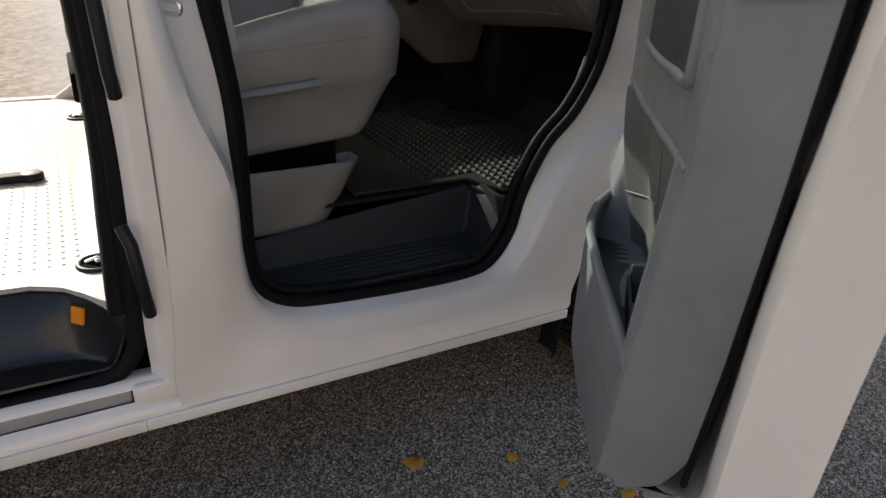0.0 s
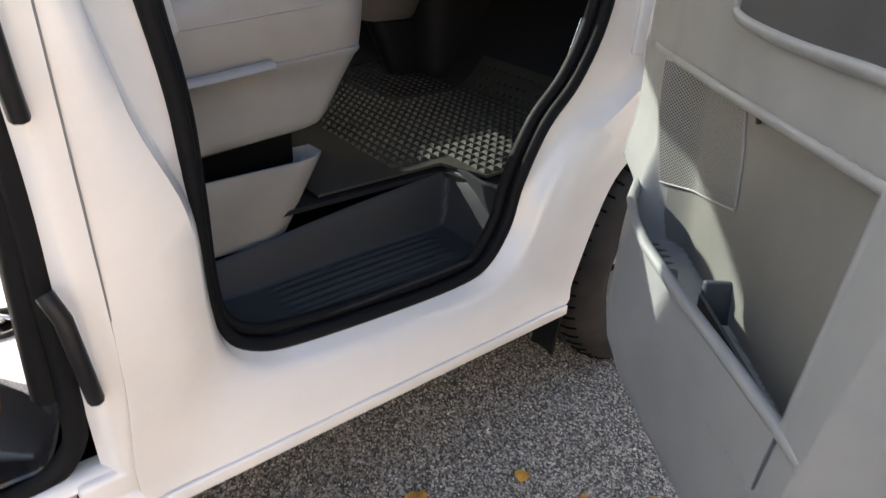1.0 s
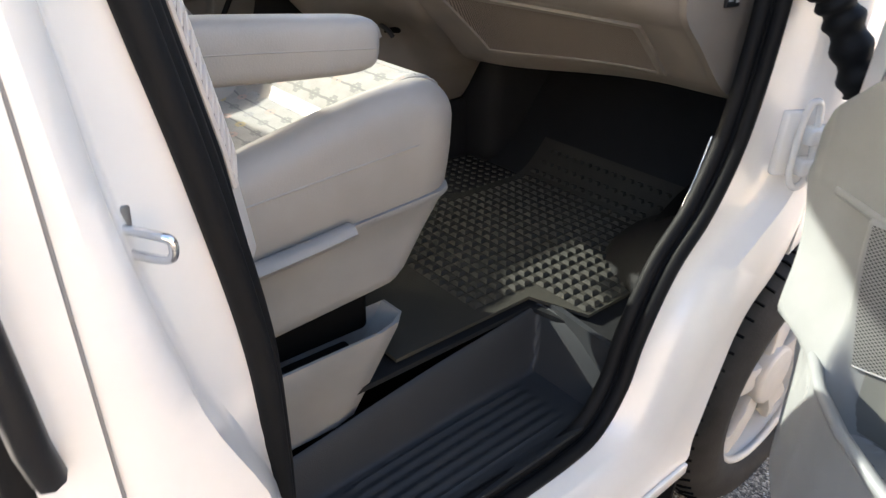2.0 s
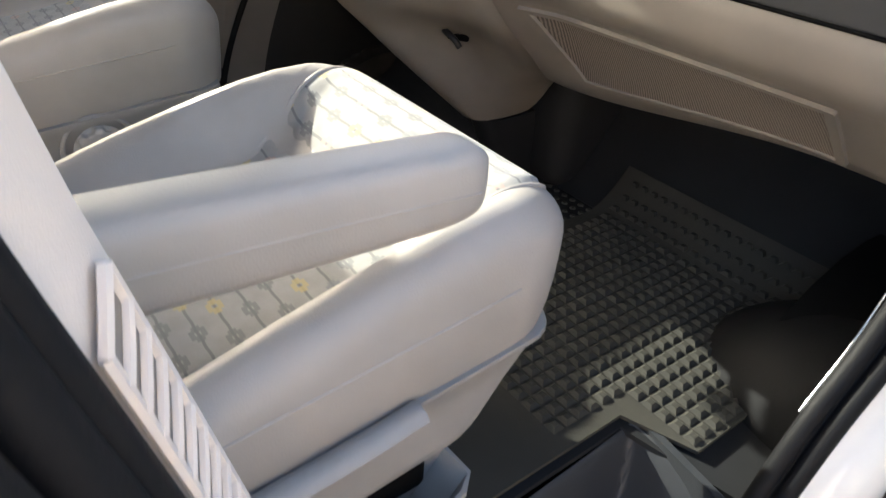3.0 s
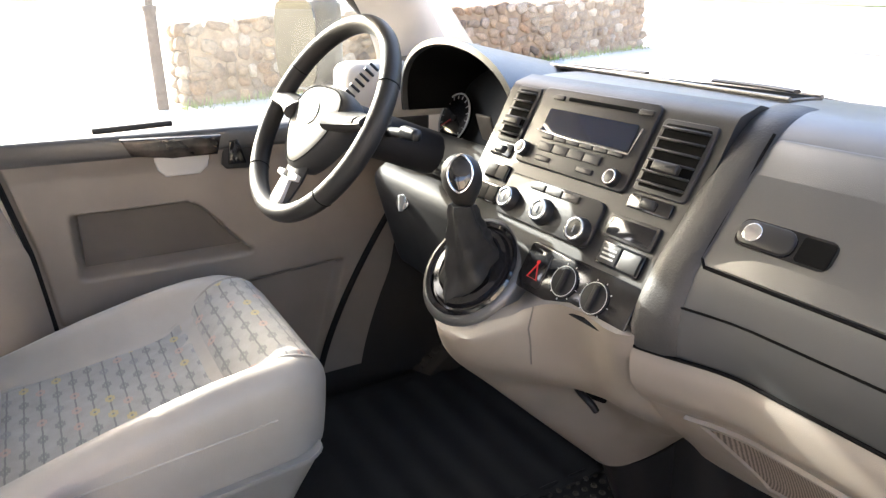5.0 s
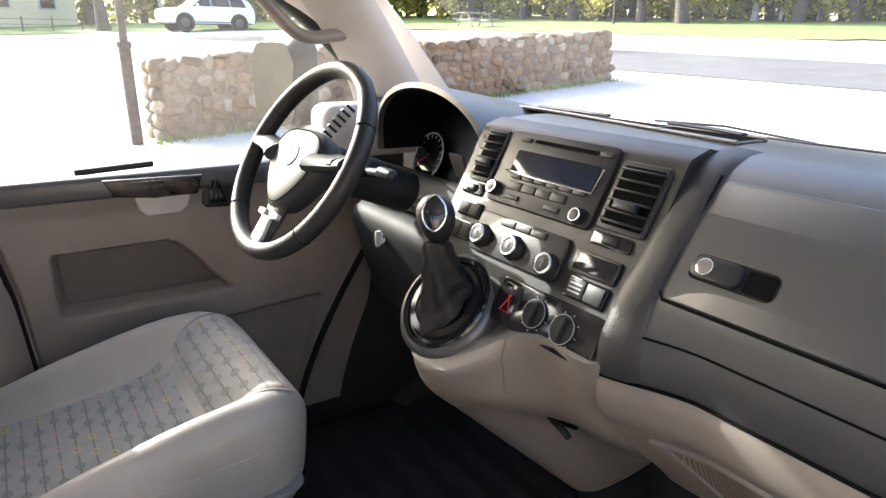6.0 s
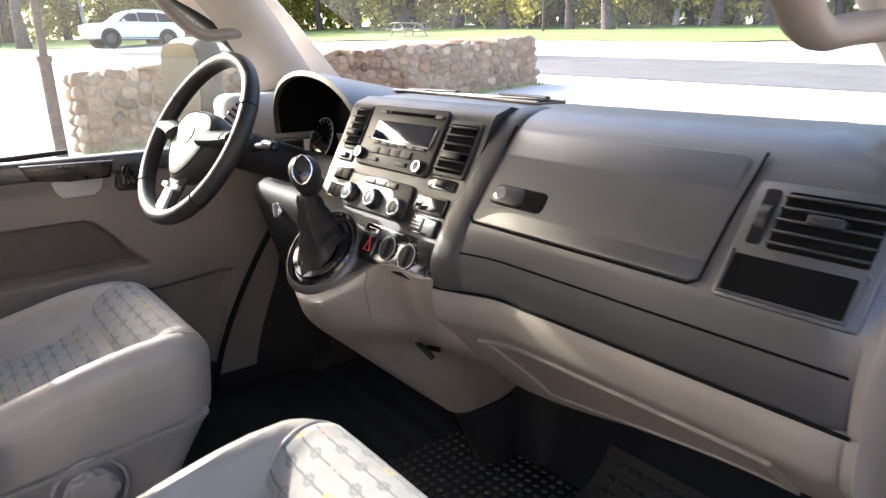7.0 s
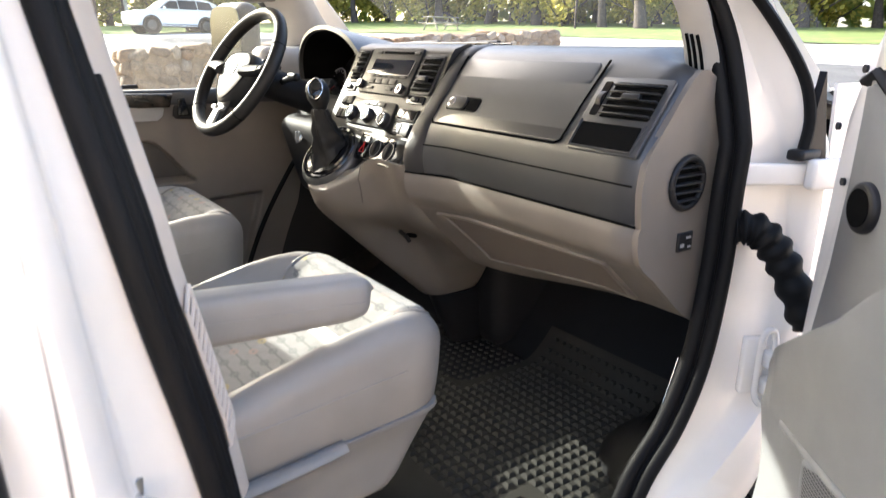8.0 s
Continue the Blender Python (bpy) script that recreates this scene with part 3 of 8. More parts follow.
def build_pillar_details():
    st = part("striker", tube(spline([(-0.846, 0.072, 1.014), (-0.826, 0.046, 1.012), (-0.819, 0.038, 1.015), (-0.818, 0.037, 1.027), (-0.825, 0.044, 1.031), (-0.846, 0.072, 1.033)], 22), 0.0036, 8), CHROME, VAN, "bare metal door striker")
    part("striker_plate", rbox((0.026, 0.005, 0.045), (-0.842, 0.069, 1.024), 0.002, Euler((0, 0, 0.6)).to_matrix()), STEEL, st)
    # trim beside the seat belt with a comb of vent slots
    def edge(z):
        return float(np.interp(z, [0.55, 0.74, 0.88, 1.05, 1.22, 1.46, 1.72], [-0.742, -0.738, -0.742, -0.765, -0.80, -0.84, -0.875]))
    def trim(u, v):
        z, u = lerp(0.94, 1.80, v), 0.80 * u
        return Vector((edge(z) + 0.012 + 0.034 * u, 0.118 + 0.045 * u ** 1.5 + side_in(z), z))
    part("pillar_trim", sheet(trim, 6, 40, 0.004), BEIGEP, VAN, "beige pillar trim with vent slots")
    def face(u, z, h):
        return Vector((edge(z) + 0.012 + 0.034 * u, 0.118 + 0.045 * u ** 1.5 + side_in(z), z)) + h * Vector((0.85, -0.53, 0))
    # backing in a darker beige than the slats, painting the slots' shade
    vent = part("pillar_vent", sheet(lambda u, v: face(lerp(0.28, 0.61, u), lerp(1.032, 1.185, v) + 0.019 * (u - 0.5), 0.0035), 4, 14, 0.001), CREAM, VAN, "beige comb of slanted vent slots with shade painted between them")
    for u in (0.26, 0.63):
        part("vent_rim", tube([face(u, z + 0.058 * (u - 0.45), 0.0045) for z in np.linspace(1.028, 1.189, 14)], 0.0026, 6), BEIGEP, vent)
    for z in (1.028, 1.189):
        part("vent_rim", tube([face(u, z + 0.058 * (u - 0.45), 0.0045) for u in np.linspace(0.26, 0.63, 6)], 0.0026, 6), BEIGEP, vent)
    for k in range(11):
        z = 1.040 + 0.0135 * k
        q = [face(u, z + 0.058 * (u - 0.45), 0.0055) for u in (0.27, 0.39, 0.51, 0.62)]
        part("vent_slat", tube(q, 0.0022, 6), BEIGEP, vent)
    part("seal_lip", tube([(edge(z) + 0.013, 0.117 + side_in(z), z) for z in np.linspace(0.94, 1.40, 30)], 0.008, 8), RUBBER, VAN)
    # far pillar behind the driver
    def far_edge(z):
        return float(np.interp(z, [0.45, 0.60, 0.74, 0.88, 1.05, 1.22, 1.46, 1.72, 1.9], [-0.735, -0.742, -0.740, -0.743, -0.757, -0.805, -0.905, -0.968, -0.99]))
    def far_back(z):
        return -0.942 - 0.158 * smooth(0.92, 1.22, z) - 0.03 * smooth(1.1, 1.9, z)
    for y0, m in ((1.885, WHITE), (1.792, CREAM)):
        def far(u, v):
            z = lerp(0.42, 1.92, v)
            return Vector((lerp(far_edge(z), far_back(z), u), y0 - side_in(z) - 0.010 * smooth(0, 0.15, u), z))
        part("far_pillar", sheet(far, 12, 40, 0.02), m, VAN, "beige pillar trim behind the driver" if m is CREAM else "")
    # roof rail above the driver's window
    def rail(u, v):
        x = lerp(-1.02, 0.0, u)
        z = lerp(window_top(x), 1.925, v)
        return Vector((x, 1.885 - side_in(z), z))
    part("cant_rail", sheet(rail, 20, 4, 0.03), WHITE, VAN, "white roof rail above the driver's window")
    part("far_sill", rbox((2.5, 0.06, 0.10), (-2.15, 1.86, 0.46), 0.01), WHITE, VAN)
    part("far_seal", tube([(far_back(z) - 0.004, 1.84 - side_in(z), z) for z in np.linspace(0.5, 1.85, 24)], 0.014, 8), RUBBER, VAN)
    part("sill_gusset", plate([(-1.075, 1.815, 0.50), (-0.93, 1.815, 0.50), (-0.93, 1.815, 0.575), (-0.985, 1.815, 0.565)], (0, 0.03, 0), 0.004), WHITE, VAN)
    # inner edge of the sliding doorway
    part("far_track", rbox((2.4, 0.03, 0.05), (-2.2, 1.70, 1.82), 0.01), WHITE, VAN)


BEIGEP = plastic("light_beige_plastic", (0.50, 0.45, 0.40), 0.5)
build_pillar_details()


def build_pillar_corner():
    """Outer weather strip on the windscreen pillar and the black corner plate at its foot."""
    line = spline([(-0.20, 0.20, 1.80), (-0.02, 0.14, 1.62), (0.11, 0.085, 1.50), (0.185, 0.045, 1.40), (0.205, 0.03, 1.33), (0.20, 0.03, 1.275)], 30)
    part("weather_strip", tube(line, 0.011, 8, False, 0.7), RUBBER, VAN, "black rubber weather strip")
    part("corner_plate", plate([(0.195, 0.025, 1.265), (0.245, 0.012, 1.255), (0.215, 0.02, 1.40)], (0, 0.012, 0), 0.003), BLACK, VAN, "black triangular corner plate")
    part("corner_foot", rbox((0.06, 0.03, 0.018), (0.205, 0.03, 1.268), 0.005), BLACK, VAN)


build_pillar_corner()


def build_wheel(x, y, sgn):
    """A front or rear wheel; sgn is the outward direction along y."""
    r = 0.325
    def ring(rad, off):
        return [Vector((x + rad * math.cos(a), y + sgn * off, r + rad * math.sin(a))) for a in [2 * math.pi * i / 56 for i in range(56)]]
    prof = [(0.215, 0.0), (0.222, 0.012), (0.26, 0.02), (0.295, 0.012), (0.316, -0.008), (0.3245, -0.03), (0.325, -0.10), (0.3245, -0.17), (0.315, -0.195), (0.25, -0.205), (0.21, -0.19)]
    wheel = part("wheel", loft([ring(a, b) for a, b in [(0.212, -0.005), (0.205, -0.03), (0.20, -0.12), (0.20, -0.18)]], True, False), ALLOY, VAN, "alloy wheel with a black tyre")
    part("tyre", loft([ring(a, b) for a, b in prof], True, False), TYRE, wheel, "dusty black rubber tyre")
    groove = bmesh.new()
    for i in range(56):
        a = 2 * math.pi * i / 56
        d = Vector((math.cos(a), 0, math.sin(a)))
        for off in (-0.055, -0.10, -0.145):
            rbox((0.022, 0.034, 0.008), Vector((x, y + sgn * off, r)) + d * 0.325, 0.002, Euler((0, -a + math.pi / 2, 0.12 * sgn)).to_matrix(), 1, groove)
    part("tread", groove, TYRE, wheel)
    cuts = bmesh.new()
    for i in range(56):
        a = 2 * math.pi * (i + 0.5) / 56
        at = lambda rad, off, da: Vector((x + rad * math.cos(a + da), y + sgn * off, r + rad * math.sin(a + da)))
        tube([at(0.314, -0.004, 0), at(0.3235, -0.022, 0.004), at(0.3265, -0.05, 0.012)], 0.0028, 5, bm=cuts)
    tagged(part("shoulder_groove", cuts, DARK, wheel), kind="stuff")
    part("rim", ringbar((x, y - sgn * 0.006, r), (0, 1, 0), 0.213, 0.009, 56, 8), ALLOY, wheel)
    for i in range(5):
        a = 2 * math.pi * i / 5 + 0.35
        c, q = math.cos(a), math.sin(a)
        side = lambda e, h, wid: Vector((x + c * e - q * wid, y - sgn * h, r + q * e + c * wid))
        rings = []
        for e, h, wid in ((0.045, 0.018, 0.030), (0.10, 0.012, 0.031), (0.16, 0.014, 0.036), (0.208, 0.022, 0.046)):
            rings.append([side(e, h + dh, k * wid) for dh, k in ((0.012, -1), (0.002, -0.9), (0.0, -0.55), (0.004, 0), (0.0, 0.55), (0.002, 0.9), (0.012, 1), (0.030, 0.8), (0.030, -0.8))])
        part("spoke", loft(rings), ALLOY, wheel)
    part("hub", disc((x, y - sgn * 0.03, r), (0, sgn, 0), 0.07, 0.028, 28, 0.008), ALLOY, wheel)
    part("brake_disc", disc((x, y - sgn * 0.10, r), (0, sgn, 0), 0.15, 0.02, 36), STEEL, wheel)


for wx, wy, sg in ((0.365, 0.005, -1), (0.365, 1.895, 1), (-2.63, 0.005, -1), (-2.63, 1.895, 1)):
    build_wheel(wx, wy, sg)


def build_liner():
    """The dark wheel housing behind the arch, with the mud flap."""
    arc = [math.pi * i / 16 for i in range(17)]
    bm = loft([[(0.40 + 0.40 * math.cos(a), yy, 0.33 + 0.40 * math.sin(a)) for a in arc] for yy in (0.05, 0.16, 0.26)], False, False)
    part("wheel_housing", solid(bm, 0.006), DARK, VAN)
    part("mud_flap", sheet(lambda u, v: Vector((0.012 - 0.016 * u + 0.008 * math.sin(3 * v), lerp(0.004, 0.075, v), lerp(0.31, 0.165, u))), 6, 4, 0.006), RUBBER, VAN, "black mud flap")


build_liner()


# ---- cab floor, step and trims ----
def build_cab_floor():
    def floor(u, v):
        x, y = lerp(-0.95, 0.62, u), lerp(0.305, 1.74, v)
        z = 0.552 + 0.30 * smooth(0.28, 0.62, x)
        if x > -0.12:
            y = lerp(0.12, 1.74, v)
        return Vector((x, y, z))
    part("cab_floor", sheet(floor, 40, 14, 0.01), MATRUB, VAN, "black rubber cab floor")
    # near-black board that paints the unlit depth of the footwell
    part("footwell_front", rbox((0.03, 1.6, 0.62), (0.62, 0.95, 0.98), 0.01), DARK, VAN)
    # entry step of the cab
    def step(u, v):
        x = lerp(-0.745, -0.105, u)
        y = lerp(0.095, 0.302, v)
        z = 0.437 + max(0.115 * smooth(0.78, 1.0, v), 0.118 * smooth(0.93, 1.0, u), 0.05 * smooth(0.10, 0.0, u), 0.01 * smooth(0.15, 0.0, v))
        if 0.2 < v < 0.72 and 0.25 < u < 0.86:
            z += 0.003 * (0.5 + 0.5 * math.cos(2 * math.pi * (v - 0.2) / 0.104)) * smooth(0.25, 0.28, u) * smooth(0.86, 0.83, u)
        return Vector((x, y - 0.03 * smooth(0.7, 0.0, u) * v * 0.5, z - 0.06 * (1 - u) * smooth(0.78, 1.0, v)))
    part("entry_step", sheet(step, 60, 60, 0.006), STEP, VAN, "dark grey ribbed plastic entry step")
    part("step_gusset", plate([(-0.098, 0.302, 0.562), (-0.132, 0.115, 0.572), (-0.125, 0.11, 0.45), (-0.10, 0.30, 0.45)], (0.012, 0, 0), 0.003), STEP, VAN)
    # wheel-house bulge in the footwell
    def bulge(u, v):
        a, b = math.pi * u, math.pi * 0.5 * v
        return Vector((0.22 + 0.20 * math.cos(a) * math.cos(b) , 0.10 + 0.28 * math.sin(a) * math.cos(b), 0.50 + 0.20 * math.sin(b)))
    part("wheel_bulge", sheet(bulge, 24, 12), RUBBER, VAN, "black rubber covered wheel housing")
    part("far_sill_cover", rbox((1.14, 0.10, 0.20), (-0.365, 1.84, 0.54), 0.01), BLACK, VAN)
    part("kick_panel", rbox((0.36, 0.02, 0.5), (0.36, 0.13, 0.72), 0.008), BLACK, VAN)
    # thin chrome line added as the sunlit highlight on the rubber seal
    part("seal_highlight", tube(spline([(-0.052, 0.122, 0.712), (0.022, 0.122, 0.792), (0.066, 0.122, 0.90)], 14), 0.0016, 8), CHROME, VAN)
    # left wall of the footwell
    part("left_kick_panel", sheet(lambda u, v: Vector((lerp(lerp(-0.16, 0.13, v ** 1.5), 0.60, u), 1.805 - 0.05 * smooth(0.0, 0.6, u), lerp(0.55, 1.12, v))), 8, 12, 0.01), BLACK, VAN)
    part("door_edge_seal", tube([(lerp(-0.16, 0.13, f ** 1.5), 1.783, lerp(0.55, 1.12, f)) for f in np.linspace(0, 1, 16)], 0.009, 8), RUBBER, VAN)


build_cab_floor()


def build_mat():
    """The passenger's rubber mat with rows of raised studs."""
    mat = thing("floor_mat", "black rubber floor mat with raised diamond studs", "floor mat", (0, 0.45, 0.56))
    def mz(x):
        return 0.566 + 0.30 * smooth(0.28, 0.62, x)
    base = sheet(lambda u, v: Vector((lerp(-0.43, 0.40, u), lerp(0.315 - (0.11 * smooth(0.38, 0.42, u)), 1.02 - 0.26 * smooth(0.50, 0.62, u), v), mz(lerp(-0.43, 0.40, u)))), 40, 10, 0.007)
    part("base", shift(base, mat.location), MATDUST, mat)
    studs = bmesh.new()
    p = 0.026
    for i in range(24):
        for j in range(30):
            x, y = -0.22 + p * i, 0.225 + p * j
            if x < -0.08 and y < 0.335:
                continue
            if y > 1.005 - 0.26 * smooth(0.0, 0.06, x):
                continue
            z = mz(x) + 0.001
            h = p * 0.43
            c = [studs.verts.new((x + a * h, y + b * h, z)) for a, b in ((-1, -1), (1, -1), (1, 1), (-1, 1))]
            q = [studs.verts.new((x + a * h * 0.45, y + b * h * 0.45, z + 0.006)) for a, b in ((-1, -1), (1, -1), (1, 1), (-1, 1))]
            studs.faces.new(q)
            for k in range(4):
                studs.faces.new((c[k], c[(k + 1) % 4], q[(k + 1) % 4], q[k]))
    tagged(part("studs", shift(studs, mat.location), MATDUST, mat, flat=True), kind="stuff")
    mid = thing("floor_mat", "black rubber floor mat with round studs beside the console", "floor mat", (0.15, 0.95, 0.555))
    part("base", shift(rbox((0.34, 0.40, 0.008), (0.16, 0.95, 0.557), 0.003), mid.location), MATRUB, mid)
    knobs = bmesh.new()
    for i in range(12):
        for j in range(15):
            x, y = 0.012 + 0.026 * i, 0.768 + 0.026 * j
            ring = [[knobs.verts.new((x + r * math.cos(a), y + r * math.sin(a), z)) for a in [k * math.pi / 4 for k in range(8)]] for r, z in ((0.0085, 0.560), (0.0055, 0.5645))]
            knobs.faces.new(ring[1])
            for k in range(8):
                knobs.faces.new((ring[0][k], ring[0][(k + 1) % 8], ring[1][(k + 1) % 8], ring[1][k]))
    tagged(part("studs", shift(knobs, mid.location), MATDUST, mid, flat=True), kind="stuff")
    part("mat_edge", shift(tube([(-0.01, 1.152, 0.562), (0.33, 1.152, 0.562)], 0.006, 8), mid.location), MATRUB, mid)
    other = thing("floor_mat", "black rubber floor mat on the driver's side", "floor mat", (0, 1.4, 0.56))
    base = sheet(lambda u, v: Vector((lerp(-0.40, 0.38, u), lerp(1.13, 1.68, v), mz(lerp(-0.40, 0.38, u)) + 0.003 * math.cos(60 * u))), 60, 10, 0.007)
    part("base", shift(base, other.location), MATRUB, other)


build_mat()


def build_pillars():
    # windscreen pillars: inner trims and outer skin, both sides
    for sgn, yy in ((1, 0.10), (-1, 1.83)):
        def trim(u, v):
            low = 0.085 if sgn > 0 else 0.0
            a = spline([(0.05 + low, 0, 1.36), (0.03 + low, 0, 1.46), (-0.06 + 0.6 * low, 0, 1.60), (-0.22, 0, 1.76), (-0.34, 0, 1.85)], 30)[round(v * 29)]
            b = spline([(0.30, 0, 1.36), (0.20, 0, 1.46), (0.07, 0, 1.62), (-0.06, 0, 1.76), (-0.14, 0, 1.85)], 30)[round(v * 29)]
            q = a.lerp(b, u)
            y = yy + sgn * (side_in(q.z) + 0.05 * smooth(0, 1, u) + 0.02 * math.sin(math.pi * u))
            return Vector((q.x, y, q.z))
        part("pillar_trim", sheet(trim, 10, 29, 0.012), PALE, VAN, "beige windscreen pillar trim")
        def outer(u, v):
            a = spline([(0.24, 0, 1.36), (0.13, 0, 1.53), (0.0, 0, 1.69), (-0.2, 0, 1.87)], 20)[round(v * 19)]
            b = spline([(0.75, 0, 1.36), (0.46, 0, 1.55), (0.22, 0, 1.70), (-0.02, 0, 1.85)], 20)[round(v * 19)]
            q = a.lerp(b, 0.36 * u)
            return Vector((q.x, yy - sgn * (0.07 - 0.05 * u) + sgn * side_in(q.z), q.z))
        part("pillar_skin", sheet(outer, 6, 19, 0.01), WHITE, VAN)
    # slots in the right-hand trim
    left = spline([(-0.040, 0.225, 1.63), (0.039, 0.192, 1.506), (0.060, 0.190, 1.473), (0.080, 0.190, 1.429), (0.0935, 0.190, 1.385), (0.098, 0.190, 1.365)], 24)
    right = spline([(-0.028, 0.172, 1.63), (0.048, 0.140, 1.505), (0.072, 0.138, 1.464), (0.096, 0.138, 1.425), (0.111, 0.138, 1.385), (0.115, 0.138, 1.365)], 24)
    foot = lambda g, v: left[min(23, int(g * 23))].lerp(left[min(23, int(g * 23) + 1)], g * 23 % 1).lerp(right[min(23, int(g * 23))].lerp(right[min(23, int(g * 23) + 1)], g * 23 % 1), v)
    dm = part("demister_panel", sheet(lambda u, v: foot(u, v) + Vector((-0.004 * math.sin(math.pi * v), 0, 0)), 23, 6, 0.004), PALE, VAN, "beige pillar foot with demister slots")
    lo = next(i for i in range(24) if left[i].z < 1.463) / 23
    hi = next(i for i in range(24) if left[i].z < 1.390) / 23
    for v in (0.16, 0.34, 0.53):
        part("demister_slot", tube([foot(lerp(lo, hi, g), v + 0.03 * g) + Vector((-0.0048 - 0.006 * math.sin(math.pi * v), -0.002, 0)) for g in np.linspace(0, 1, 9)], 0.0029, 6), DARK, dm)


build_pillars()


def build_windscreen():
    def ws(u, v):
        a = lerp(-1, 1, u)
        w = lerp(0.80, 0.68, v)
        return Vector((lerp(0.78, -0.04, v) - 0.10 * abs(a) ** 2.5 - 0.03 * math.sin(math.pi * v) * -1, 0.95 + a * w, lerp(1.355, 1.865, v)))
    g = part("windscreen", sheet(ws, 16, 12), DUSTY, VAN, "clear, slightly dusty windscreen")
    g.visible_shadow = False
    part("cowl", sheet(lambda u, v: Vector((lerp(0.70, 0.86, v) - 0.10 * abs(2 * u - 1) ** 2.5, lerp(0.14, 1.76, u), 1.352 - 0.01 * v)), 14, 4, 0.02), BLACK, VAN)
    for y0, y1 in ((0.35, 1.05), (1.05, 1.70)):
        wp = part("wiper", tube([(0.74, y0, 1.366), (0.70, lerp(y0, y1, 0.5), 1.372), (0.66, y1, 1.376)], 0.003, 6), BLACK, VAN, "black windscreen wiper")
        part("wiper_arm", tube([(0.79, y0 - 0.05, 1.36), (0.74, y0 + 0.15, 1.380), (0.70, lerp(y0, y1, 0.5), 1.378)], 0.003, 6), BLACK, wp)


build_windscreen()

# ---- doors ----
HINGE, OPEN = Vector((0.20, 0.0, 0.0)), radians(50)


def swing(u, n, z):
    """A place on the open door: u along it from the hinge, n towards its inside."""
    return HINGE + Vector((-math.cos(OPEN) * u - math.sin(OPEN) * n, -math.sin(OPEN) * u + math.cos(OPEN) * n, z))


def door_outline(n, grow=0.0):
    """The lower door panel's outline in u and z."""
    pts = [(0.085, 1.30), (0.06, 1.12), (0.03, 0.95), (0.03, 0.86), (0.07, 0.74), (0.14, 0.64), (0.20, 0.52), (0.26, 0.40), (0.36, 0.335), (0.60, 0.325), (0.90, 0.33), (1.03, 0.37), (1.075, 0.46), (1.08, 0.62), (1.10, 0.90), (1.14, 1.10), (1.17, 1.27)]
    c = Vector((0.56, 0.8))
    out = []
    for q in spline([(*p, 0) for p in pts], n):
        d = Vector((q.x, q.y)) - c
        out.append(c + d * (1 + grow))
    return out


